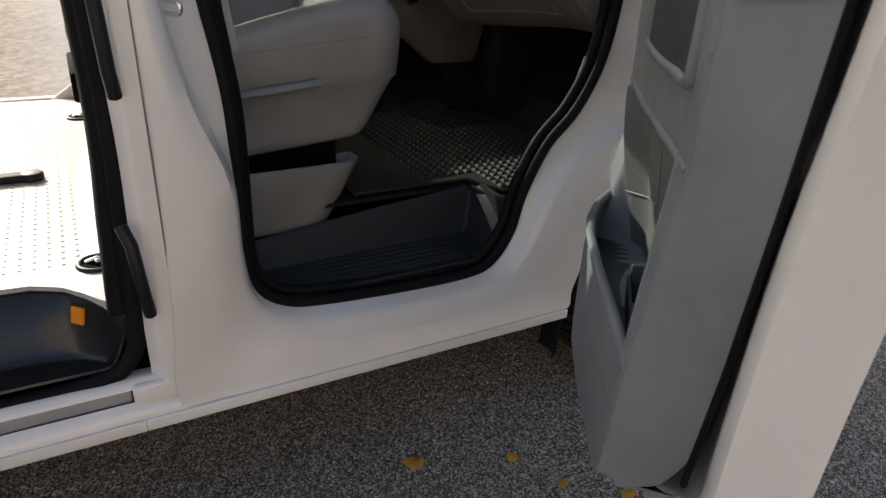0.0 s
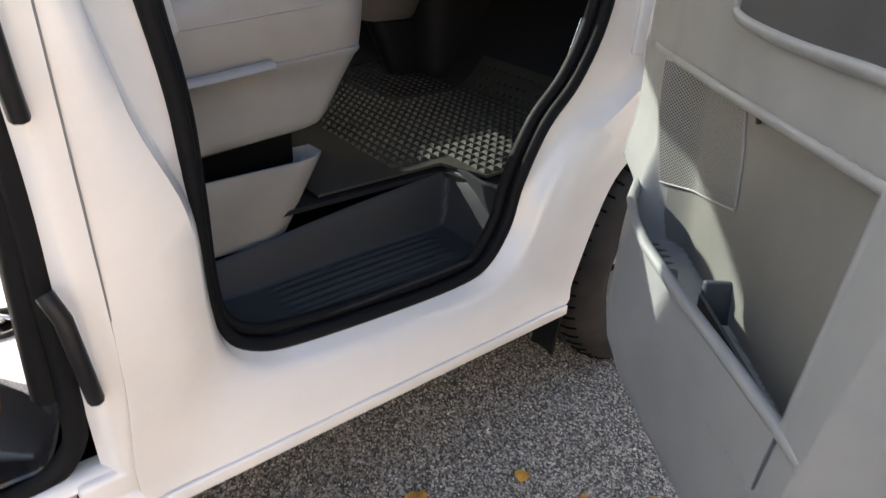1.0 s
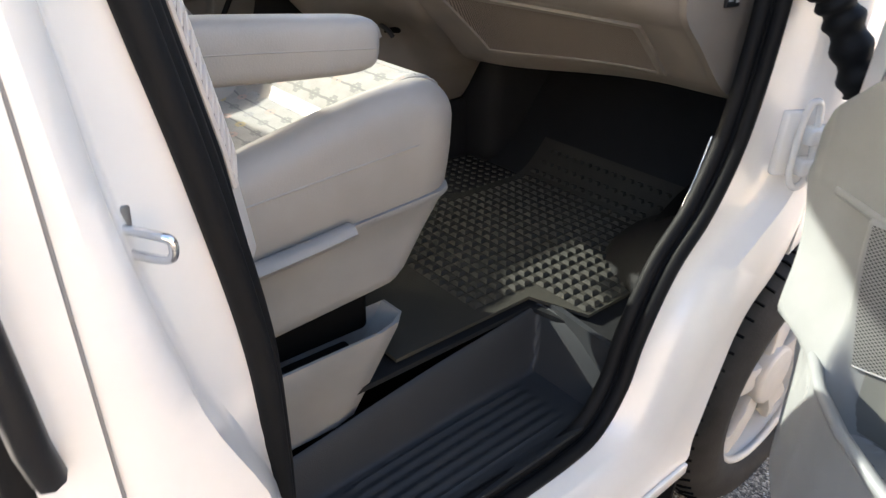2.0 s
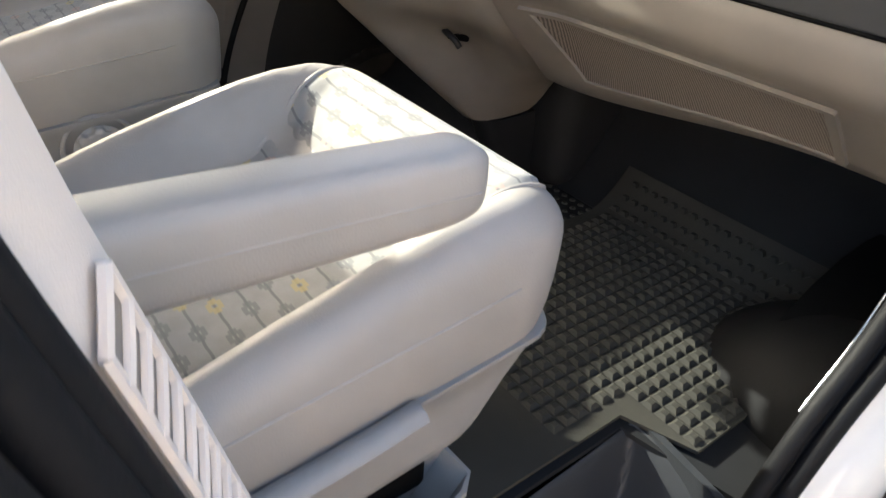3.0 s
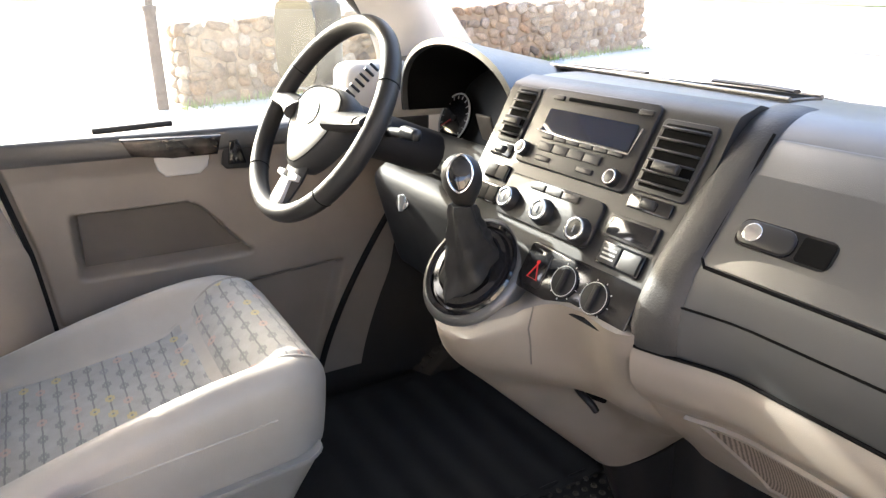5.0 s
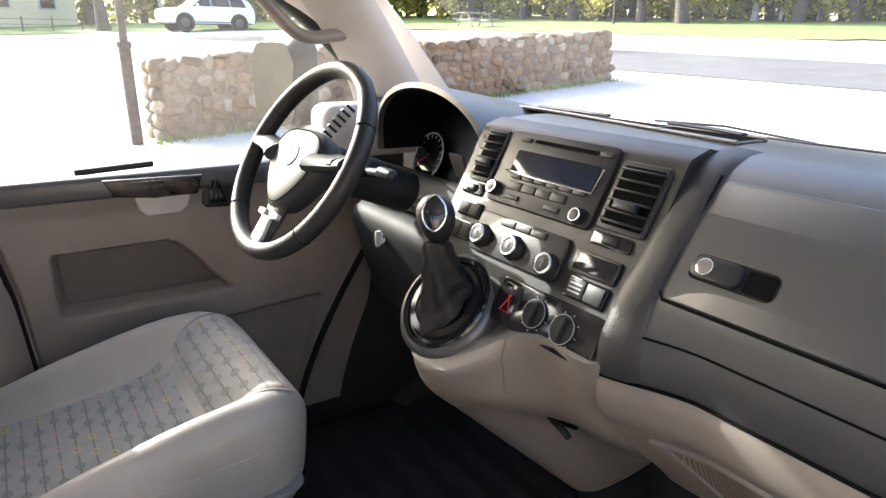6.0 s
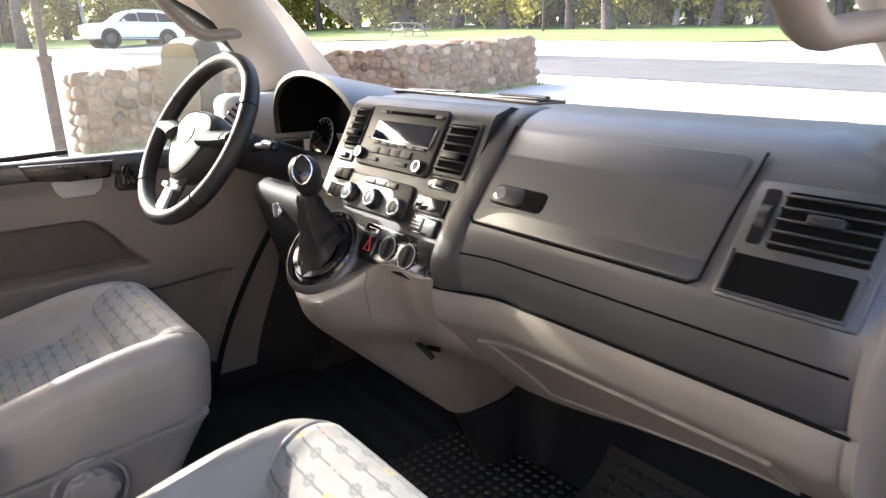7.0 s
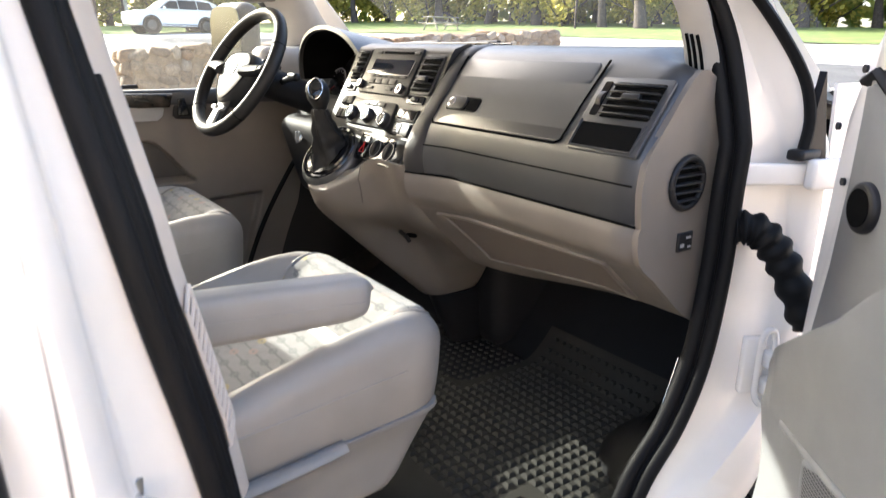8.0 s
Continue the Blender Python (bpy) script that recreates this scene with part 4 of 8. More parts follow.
def build_passenger_door():
    door = thing("passenger_door", "white van door with grey trim, standing half open", "van door", HINGE + Vector((0, 0, 0.3)))
    base = door.location.copy()
    put = lambda name, bm, mat, label="", parent=None: part(name, shift(bm, base) if parent is None else shift(bm, base), mat, parent or door, label)
    ol, ol2, ol3 = door_outline(70), door_outline(70, -0.03), door_outline(70, -0.10)
    rings = [[swing(q.x, -0.075, q.y) for q in ol2], [swing(q.x, -0.068, q.y) for q in ol], [swing(q.x, -0.055, q.y) for q in ol], [swing(q.x, -0.03, q.y) for q in ol2],
             [swing(q.x, 0.006, q.y) for q in door_outline(70, -0.045)], [swing(q.x, 0.008, q.y) for q in ol3], [swing(q.x, -0.012, q.y) for q in door_outline(70, -0.22)]]
    put("shell", loft(rings), WHITE, "white painted door shell")
    # window frame, with the pane
    fr = [(0.09, 1.25), (0.17, 1.42), (0.32, 1.62), (0.50, 1.78), (0.80, 1.83), (1.06, 1.80), (1.15, 1.60), (1.17, 1.25)]
    path = [swing(q.x, -0.03 + side_in(q.y) * 0.9, q.y) for q in spline([(*p, 0) for p in fr], 40)]
    put("window_frame", tube(path, 0.032, 8, False, 0.6), WHITE, "white window frame")
    pane = put("window_pane", plate([swing(u, -0.03 + side_in(z) * 0.9, z) for u, z in fr], swing(0, 0.004, 0) - swing(0, 0, 0)), GLASS)
    pane.visible_shadow = False
    put("belt_trim", tube([swing(u, 0.03, 1.262) for u in np.linspace(0.42, 1.12, 12)], 0.022, 8, False, 0.7), BLACK)
    # inner trim: upper swelling, recessed loudspeaker field, bulging map pocket, rear column that wraps round
    LIP = 0.685
    fi = lambda x, xs, vs: float(np.interp(x, xs, vs))
    def lip_n(x):
        """How far the map pocket's front stands out."""
        return fi(x, [0.20, 0.28, 0.36, 0.44, 0.52, 0.64, 0.78, 0.884, 0.95], [0.060, 0.098, 0.128, 0.142, 0.143, 0.132, 0.112, 0.099, 0.095])
    def back(z):
        return fi(z, [0.50, 0.60, 0.75, 0.95, 1.25], [0.942, 0.962, 0.998, 1.030, 1.065])
    def fold(z):
        return fi(z, [0.50, 0.60, 0.75, 0.95, 1.25], [0.926, 0.930, 0.936, 0.944, 0.962])
    def fold_n(z):
        return fi(z, [0.50, 0.60, 0.70, 0.94, 1.25], [0.108, 0.102, 0.096, 0.076, 0.072])
    def hood(x):
        """Lower edge of the upper swelling."""
        return 0.905 + 0.052 * (x - 0.31)
    def rec_n(x, z):
        return 0.026 + 0.022 * smooth(0.62, 0.88, z) + 0.050 * smooth(0.40, 0.30, x)
    def lows(x):
        return fi(x, [0.085, 0.114, 0.139, 0.164, 0.19, 0.235, 0.275, 0.33, 0.60, 0.70, 0.78, 0.86, 0.93, 0.944, 0.962, 0.998, 1.03, 1.065],
                  [0.915, 0.87, 0.816, 0.70, 0.60, 0.49, 0.385, 0.345, 0.338, 0.352, 0.395, 0.455, 0.515, 0.54, 0.60, 0.75, 0.95, 1.24])
    def tops(x):
        return fi(x, [0.085, 0.10, 0.135, 0.20, 0.31, 0.36, 0.45], [0.93, 0.955, 1.005, 1.050, 1.125, 1.175, 1.25])
    def in_recess(x, z):
        front = fi(z, [0.60, 0.70, 0.80, 0.92], [0.345, 0.318, 0.300, 0.288])
        rear = fi(z, [0.69, 0.94], [0.886, 0.866])
        return smooth(0.600, 0.606, z) * smooth(0.004, -0.004, z - hood(x)) * smooth(front - 0.008, front + 0.014, x) * smooth(rear + 0.004, rear - 0.004, x)
    def trim(u, v):
        x = lerp(0.085, 1.062, u)
        z = lerp(lows(x), tops(x), v)
        up = smooth(hood(x) - 0.012, hood(x) + 0.010, z)
        strip = 0.080 + 0.020 * smooth(0.80, 0.66, z)
        face = fi(x, [0.09, 0.15, 0.30, 0.52, 0.88], [0.070, 0.083, 0.088, 0.087, 0.074]) + 0.006 * math.sin(math.pi * smooth(0.92, 1.25, z))
        belly = lip_n(x) * smooth(0.335, 0.47, z) ** 0.8
        below = lerp(strip if x < 0.40 else fold_n(z), belly, smooth(LIP + 0.004, LIP - 0.030, z))
        n = lerp(below, face, up)
        n = lerp(n, fold_n(z), smooth(0.872, 0.892, x) * (1 - up))
        n = lerp(n, rec_n(x, z), in_recess(x, z))
        if x > fold(z) - 0.012:
            g = (x - fold(z)) / max(0.004, back(z) - fold(z))
            n = lerp(min(n, fold_n(z)), 0.012, smooth(-0.02, 0.10, g) * 0.08 + 0.92 * max(0.0, g))
        edge = min(smooth(0.0, 0.025, x - 0.085), smooth(0.0, 0.02, z - lows(x)) if x < 0.93 else 1.0, smooth(0.0, 0.015, tops(x) - z))
        return swing(x, lerp(0.004, n, edge ** 0.5), z)
    put("trim_panel", sheet(trim, 260, 180), GREYTRIM, "grey moulded door trim")
    # darker sheet over the trim, with the recess's shade in its colour
    def lining(u, v):
        x = lerp(0.345, 0.870, u)
        z = lerp(0.612, hood(x) - 0.006, v)
        return swing(x, rec_n(x, z) + 0.0015, z)
    put("recess_shade", sheet(lining, 40, 24), RECESS_GREY, "darker grey sheet painting the recess's shade")
    def pocket_front(u, v):
        x = lerp(0.300, 0.884, u)
        return swing(x, lip_n(x) - 0.004 * v ** 3, lerp(0.596, LIP, v))
    put("pocket_front", sheet(pocket_front, 60, 8, 0.006), GREYTRIM, "front wall of the map pocket")
    # pocket floor, divider and holder wall carry the pocket's shade in their colour
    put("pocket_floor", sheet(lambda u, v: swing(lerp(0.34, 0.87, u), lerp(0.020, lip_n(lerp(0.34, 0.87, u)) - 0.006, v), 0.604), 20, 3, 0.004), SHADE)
    lp = [swing(x, lip_n(x) - 0.006, LIP - 0.001) for x in np.linspace(0.285, 0.930, 60)]
    put("pocket_lip", tube(lp, 0.0085, 10), GREYTRIM, "rounded map pocket lip")
    put("hood_edge", tube([swing(x, fi(x, [0.15, 0.30, 0.52, 0.88], [0.079, 0.084, 0.083, 0.070]), hood(x) - 0.001) for x in np.linspace(0.20, 0.925, 40)], 0.0075, 8), GREYTRIM, "rounded edge above the recess")
    put("column_edge", tube([swing(fi(z, [0.69, 0.94], [0.889, 0.869]), fold_n(z) - 0.004, z) for z in np.linspace(LIP, 0.942, 14)], 0.006, 8), GREYTRIM)
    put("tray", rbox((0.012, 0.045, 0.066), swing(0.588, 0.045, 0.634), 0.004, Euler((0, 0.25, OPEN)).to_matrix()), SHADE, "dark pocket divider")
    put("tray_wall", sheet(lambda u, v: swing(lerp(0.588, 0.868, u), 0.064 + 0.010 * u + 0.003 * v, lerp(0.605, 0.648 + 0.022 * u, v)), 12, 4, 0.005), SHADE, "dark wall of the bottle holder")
    # loudspeaker grille
    def grille(u, v):
        x = lerp(lerp(0.332, 0.312, v), 0.556 - 0.040 * v + 0.016 * math.sin(math.pi * v), u)
        lo = 0.705 + 0.058 * u ** 1.2
        z = lerp(lo, hood(x) - 0.004, v)
        return swing(x, rec_n(x, z) + 0.0035, z)
    put("speaker_grille", sheet(grille, 40, 30), GRILLE, "grey perforated loudspeaker grille")
    put("grille_edge", tube([grille(f, 0) for f in np.linspace(0, 1, 14)] + [grille(1, f) for f in np.linspace(0, 1, 10)], 0.0018, 6), GREYTRIM)
    put("clip", rbox((0.010, 0.006, 0.03), swing(0.575, 0.056, 0.905), 0.003, Euler((0, 0.4, OPEN)).to_matrix()), BLACK, "small black trim clip")
    # pull cup and release recess
    cup_n = lambda x: fi(x, [0.30, 0.52, 0.88], [0.094, 0.092, 0.079])
    cup_z = lambda x: 1.004 + 0.012 * smooth(0.56, 0.88, x)
    # flat dark sheet on the trim, painting the shaded hollow of the cup
    put("pull_cup", sheet(lambda u, v: swing(lerp(0.535, 0.875, u), cup_n(lerp(0.535, 0.875, u)) + 0.002, lerp(cup_z(lerp(0.535, 0.875, u)) + 0.004, 1.20, v)), 12, 6, 0.002), SHADE, "pull cup drawn as a dark sheet, its shade painted")
    put("pull_rim", tube(spline([swing(u, cup_n(u) + 0.001, z) for u, z in [(0.525, 1.20), (0.520, 1.10), (0.522, 1.025), (0.535, 1.008), (0.60, 1.004), (0.70, 1.006), (0.80, 1.012), (0.872, 1.016), (0.884, 1.035), (0.890, 1.10), (0.895, 1.20)]], 50), 0.009, 10, False, 0.8), GREYTRIM, "rounded rim of the pull cup")
    put("release_cup", rbox((0.105, 0.014, 0.070), swing(0.995, 0.047, 1.145), 0.024, Euler((0, 0.12, OPEN + math.atan2(0.060, 0.103))).to_matrix(), 4), DARK, "black release recess")
    put("trim_gap", tube([swing(back(z) + 0.003, 0.009, z) for z in np.linspace(0.56, 1.25, 24)], 0.004, 6), RUBBER)
    put("corner_trim", plate([swing(u, 0.012, z) for u, z in [(0.125, 1.0), (0.15, 1.13), (0.16, 1.27), (0.155, 1.385), (0.20, 1.40), (0.34, 1.30), (0.44, 1.25), (0.44, 1.10), (0.30, 1.0)]], swing(0, 0.02, 0) - swing(0, 0, 0), 0.006, 3), GREYTRIM, "grey corner trim")
    put("front_flange", plate([swing(u, -0.03, z) for u, z in [(0.05, 0.95), (0.062, 1.12), (0.070, 1.26), (0.078, 1.34), (0.10, 1.42), (0.165, 1.52), (0.235, 1.52), (0.205, 1.44), (0.175, 1.38), (0.175, 1.12), (0.15, 0.98)]], swing(0, 0.036, 0) - swing(0, 0, 0), 0.006, 3), WHITE, "white painted front edge of the door")
    put("corner_seal", tube([swing(0.135, 0.02, 1.392), swing(0.18, 0.03, 1.405), swing(0.30, 0.03, 1.335), swing(0.44, 0.03, 1.265)], 0.011, 8, False, 0.7), RUBBER)
    # duct coupling and bolts on the front edge
    put("duct_socket", disc(swing(0.212, 0.002, 1.232), swing(0, 1, 0) - swing(0, 0, 0), 0.035, 0.04, 28, 0.006), BLACK, "round black air duct socket")
    put("duct_mouth", disc(swing(0.212, 0.0425, 1.232), swing(0, 1, 0) - swing(0, 0, 0), 0.026, 0.001, 24), DARK)
    for z, u in ((1.248, 0.108), (1.324, 0.066), (1.408, 0.112)):
        put("bolt", disc(swing(u, 0.012, z), swing(0, 1, 0) - swing(0, 0, 0), 0.006, 0.004, 12), BLACK)
    put("latch", rbox((0.02, 0.03, 0.12), swing(1.085, -0.02, 1.10), 0.008, Euler((0, 0, OPEN)).to_matrix()), BLACK, "black door latch")
    # check strap, hinges and the cable bellows
    put("hinge_arm", rbox((0.13, 0.014, 0.036), (0.165, 0.048, 1.236), 0.004, Euler((0, 0, -0.55)).to_matrix()), WHITE)
    put("hinge_plate", rbox((0.075, 0.022, 0.050), (0.225, -0.002, 1.238), 0.007, Euler((0, 0, -0.3)).to_matrix()), WHITE)
    bel = [Vector((0.118, 0.082, 1.143)), Vector((0.142, 0.050, 1.140)), Vector((0.172, 0.015, 1.085)), Vector((0.196, -0.03, 0.985))]
    pts = spline(bel, 50)
    put("cable_bellows", tube(pts, 0.027, 14, False, 1.0, None, lambda f: 1 + 0.14 * math.sin(f * 50)), RUBBER, "black rubber cable bellows")
    put("check_plate", rbox((0.040, 0.016, 0.110), (0.176, 0.046, 0.888), 0.004, Euler((0, 0, -0.5)).to_matrix()), WHITE, "white painted hinge leaf")
    put("check_loop", tube(spline([(0.170, 0.030, 0.86), (0.168, 0.028, 0.945), (0.180, 0.022, 0.962), (0.193, 0.018, 0.945), (0.198, 0.012, 0.86), (0.196, 0.012, 0.828), (0.184, 0.020, 0.815), (0.173, 0.028, 0.83)], 32, True), 0.006, 8, True), WHITE, "white painted check loop")
    for z in (0.852, 0.905):
        put("hinge_knuckle", rbox((0.058, 0.030, 0.030), (0.204, 0.014, z), 0.006, Euler((0, 0, -0.4)).to_matrix()), WHITE)
    put("hinge_pin", tube([(0.206, -0.004, 0.828), (0.206, -0.004, 0.928)], 0.007, 10), STEEL)
    put("check_bolt", disc((0.196, 0.002, 0.838), (-0.4, -1, 0.2), 0.013, 0.012, 16, 0.004), STEEL, "bare metal hinge bolt")
    put("bolt_head", disc((0.191, -0.010, 0.840), (-0.4, -1, 0.2), 0.007, 0.006, 6, 0.001), STEEL)


def grille_material():
    """Rows of small round holes in the plane of the open door."""
    m, t, b = nodes("speaker_mesh")
    sep = t.nodes.new("ShaderNodeSeparateXYZ")
    t.links.new(coords(t), sep.inputs[0])
    def op(kind, a, c):
        n = t.nodes.new("ShaderNodeMath")
        n.operation = kind
        for i, v in enumerate((a, c)):
            if isinstance(v, (int, float)):
                n.inputs[i].default_value = v
            else:
                t.links.new(v, n.inputs[i])
        return n.outputs[0]
    k = 2 * math.pi / 0.0056
    u = op("ADD", op("MULTIPLY", sep.outputs[0], math.cos(OPEN) * k), op("MULTIPLY", sep.outputs[1], math.sin(OPEN) * k))
    w = op("MULTIPLY", sep.outputs[2], k)
    holes = op("MULTIPLY", op("SINE", u, 0), op("SINE", w, 0))
    t.links.new(ramp(t, holes, [(0.05, (0.20, 0.20, 0.19)), (0.35, (0.03, 0.03, 0.03))]), b.inputs["Base Color"])
    b.inputs["Roughness"].default_value = 0.55
    return m


GRILLE = grille_material()
# trim grey darkened by hand for the shade in the recess
RECESS_GREY = plastic('recess_shade_grey', (0.15, 0.15, 0.138), 0.6)
# dark grey with the shade of pockets and cups put into it
SHADE = plastic('shaded_grey_plastic', (0.045, 0.047, 0.052), 0.55)
build_passenger_door()


def build_driver_door():
    door = thing("driver_door", "closed van door with beige trim and a window", "van door", (-0.5, 1.80, 0.4))
    base = door.location.copy()
    put = lambda name, bm, mat, label="": part(name, shift(bm, base), mat, door, label)
    put("shell", sheet(lambda u, v: Vector((lerp(-0.80, 0.27, u), 1.905 - 0.015 * (1 - math.sin(math.pi * v)) , lerp(0.36, 1.27, v))), 12, 12, 0.03), WHITE, "white painted door shell")
    fr = [(0.24, 1.27), (0.13, 1.43), (-0.05, 1.60), (-0.25, 1.722), (-0.42, 1.782), (-0.62, 1.806), (-0.97, 1.815), (-0.918, 1.50), (-0.83, 1.27)]
    yy = lambda z: 1.885 - side_in(z)
    put("window_frame", tube([(q.x, yy(q.y), q.y) for q in spline([(*p, 0) for p in fr], 40)], 0.028, 8, False, 0.7), BLACK, "black window surround")
    put("window_pane", plate([(x, yy(z), z) for x, z in fr], (0, 0.004, 0)), TINTED)
    def rear(z):
        return float(np.interp(z, [0.60, 0.74, 0.88, 1.05, 1.22, 1.30], [-0.728, -0.727, -0.731, -0.746, -0.780, -0.80]))
    def slot_top(x):
        return 1.128 - 0.135 * smooth(-0.45, -0.285, x) ** 1.2
    def trim(u, v):
        z = lerp(0.60, 1.262, v)
        x = lerp(rear(z), 0.16, u)
        y = 1.785
        # armrest pocket, sunk behind a bevelled edge; a separate sheet darkens it
        ins = smooth(0, 0.022, z - 0.978) * smooth(0, 0.012, slot_top(x) - z) * smooth(-0.675, -0.655, x) * smooth(-0.292, -0.312, x)
        y += 0.050 * ins
        # the lower field lies deeper, under a step that climbs forward
        step = 0.882 + 0.04 * smooth(-0.75, -0.05, x)
        low = smooth(step + 0.004, step - 0.012, z) * smooth(-0.062 - 0.27 * (0.918 - z), -0.080 - 0.27 * (0.918 - z), x)
        y += 0.026 * low
        y -= 0.012 * smooth(1.2, 1.25, z)
        y += 0.03 * smooth(0.06, 0.16, x)
        y += 0.02 * smooth(0.014, 0.0, x - rear(z))
        return Vector((x, y, z))
    put("trim_panel", sheet(trim, 220, 130), CREAM, "beige moulded door trim")
    put("trim_gap", tube([(rear(z) - 0.004, 1.792, z) for z in np.linspace(0.60, 1.26, 24)], 0.006, 6), RUBBER)
    # dark sheet in the pocket's back, its colour standing in for shade
    def liner(u, v):
        z = lerp(0.998, 1.122, v)
        edge = float(np.interp(z, [0.998, 1.03, 1.06, 1.09, 1.11, 1.122], [-0.303, -0.335, -0.358, -0.385, -0.41, -0.435]))
        return Vector((lerp(-0.655, edge, u), 1.829, z))
    put("pocket_shade", sheet(liner, 10, 12, 0.003), GREYDARK, "dark grey sheet painting the pocket's shade")
    put("courtesy_lamp", rbox((0.05, 0.008, 0.016), (-0.595, 1.806, 0.855), 0.003), RED, "small red door reflector")
    put("belt_trim", rbox((0.97, 0.05, 0.052), (-0.30, 1.795, 1.262), 0.012), CHARCOAL)
    flat = lambda pts, y: [Vector((x, y, z)) for x, z in pts]
    put("grab_handle", plate(flat([(-0.556, 1.281), (-0.352, 1.276), (-0.364, 1.233), (-0.46, 1.234), (-0.538, 1.243)], 1.776), (0, -0.022, 0), 0.008, 3), FOLIO, "dark marbled grab handle")
    put("handle_cup", plate(flat([(-0.498, 1.240), (-0.376, 1.237), (-0.385, 1.205), (-0.402, 1.190), (-0.474, 1.190), (-0.488, 1.205)], 1.784), (0, -0.008, 0), 0.003), SILVER, "pale inlay under the grab handle")
    put("release_cup", plate(flat([(-0.345, 1.272), (-0.258, 1.277), (-0.266, 1.200), (-0.278, 1.190), (-0.345, 1.194), (-0.354, 1.205)], 1.784), (0, -0.010, 0), 0.004, 3), BLACK, "black release cup")
    put("release_lever", plate(flat([(-0.335, 1.258), (-0.315, 1.260), (-0.300, 1.205), (-0.340, 1.205)], 1.774), (0, -0.006, 0), 0.002), GLOSS, "black release lever")
    put("sill_knob", tube([(-0.60, 1.83, 1.29), (-0.44, 1.835, 1.296)], 0.007, 8), BLACK)
    # outside mirror
    put("mirror_housing", rbox((0.10, 0.205, 0.255), (-0.022, 2.06, 1.45), 0.048, Euler((0, 0, 0.25)).to_matrix(), 5), BLACK, "black outside mirror housing")
    put("mirror_glass", plate([Vector((-0.070 - 0.004 * math.cos(a), 2.048, 1.45)) + Vector((0.245 * -0.088, 0.970 * 0.088, 0)) * math.copysign(abs(math.cos(a)) ** 0.45, math.cos(a)) + Vector((0, 0, 0.112)) * math.copysign(abs(math.sin(a)) ** 0.45, math.sin(a)) for a in [2 * math.pi * i / 32 for i in range(32)]], (-0.004, -0.001, 0)), MIRROR, "outside mirror glass")
    put("mirror_foot", rbox((0.07, 0.14, 0.05), (0.0, 1.93, 1.33), 0.015), BLACK)


GREYDARK = plastic("dark_taupe", (0.075, 0.066, 0.058), 0.55)
MIRROR = metal("mirror", (0.085, 0.09, 0.078), 0.02)
build_driver_door()

# ---- dashboard ----
DASH = thing("dashboard", "two-tone charcoal and beige van dashboard", "dashboard", (0.1, 0.95, 1.2))
DB = DASH.location.copy()


def dpart(name, bm, mat, label="", parent=None, **kw):
    return part(name, shift(bm, DB), mat, parent or DASH, label, **kw)


TOP = [(0.76, 1.335), (0.55, 1.385), (0.35, 1.418), (0.20, 1.434), (0.11, 1.434), (0.066, 1.426), (0.036, 1.406), (0.0, 1.365), (-0.036, 1.317), (-0.066, 1.274), (-0.073, 1.245), (-0.0735, 1.205), (-0.064, 1.155)]
LOW = [(-0.066, 1.157), (-0.069, 1.135), (-0.060, 1.10), (-0.040, 1.078), (-0.022, 1.065), (0.03, 1.02), (0.078, 0.978), (0.115, 0.958), (0.160, 0.938), (0.21, 0.945), (0.34, 1.02)]


def swell(y, z):
    """The lower dash bulges towards the seats beside the centre stack."""
    return -0.045 * smooth(0.63, 0.78, y) * smooth(1.30, 1.17, z) * smooth(0.93, 1.05, z)


def dash_sheet(prof, y0, y1, nu, nv, mat, name, label, t=0.006, round_end=True):
    line = spline([(x, 0, z) for x, z in prof], nu + 1)
    def fn(u, v):
        q = line[round(u * nu)]
        y = lerp(y0, y1, v)
        e = smooth(y0 + 0.035, y0, y) if round_end else 0
        drop = 0.050 * smooth(0.02, 0.11, q.x) * smooth(0.25, 0.14, y) if q.z > 1.3 else 0.0
        sag = smooth(0.25, 0.75, y) * smooth(1.09, 0.96, q.z)
        return Vector((q.x + swell(y, q.z) + 0.016 * e * e - 0.045 * sag * smooth(0.05, 0.15, q.x), y, q.z - 0.010 * e * e * (1 if q.z > 1.3 else 0) - drop - 0.04 * sag))
    return dpart(name, sheet(fn, nu, nv, t), mat, label)


def glove(y, s, d=0.0):
    """A place on the sloping right-hand face: s down from its top edge, d out of it."""
    q = Vector((0.036, y, 1.409)) + s * Vector((-0.6, 0, -0.8)) + d * Vector((-0.8, 0, 0.6))
    return q


def stack(y, s, d=0.0):
    """A place on the centre stack: s down its face, d out of it."""
    return Vector((0.02, y, 1.415)) + s * Vector((-0.481, 0, -0.877)) + d * Vector((-0.877, 0, 0.481))


NG, NS = Vector((-0.8, 0, 0.6)), Vector((-0.877, 0, 0.481))


def on_face(face, y0, y1, s0, s1, d0, d1, bevel=0.002, r=0.004):
    """A rounded plate on a face, from d0 to d1 out of it."""
    pts = []
    for cy, cs, a0 in ((y1 - r, s0 + r, 0), (y0 + r, s0 + r, 90), (y0 + r, s1 - r, 180), (y1 - r, s1 - r, 270)):
        for k in range(4):
            a = radians(a0 + 30 * k)
            pts.append((cy + r * math.cos(a), cs - r * math.sin(a)))
    return plate([face(y, s, d0) for y, s in pts], face(0, 0, d1) - face(0, 0, d0), bevel)


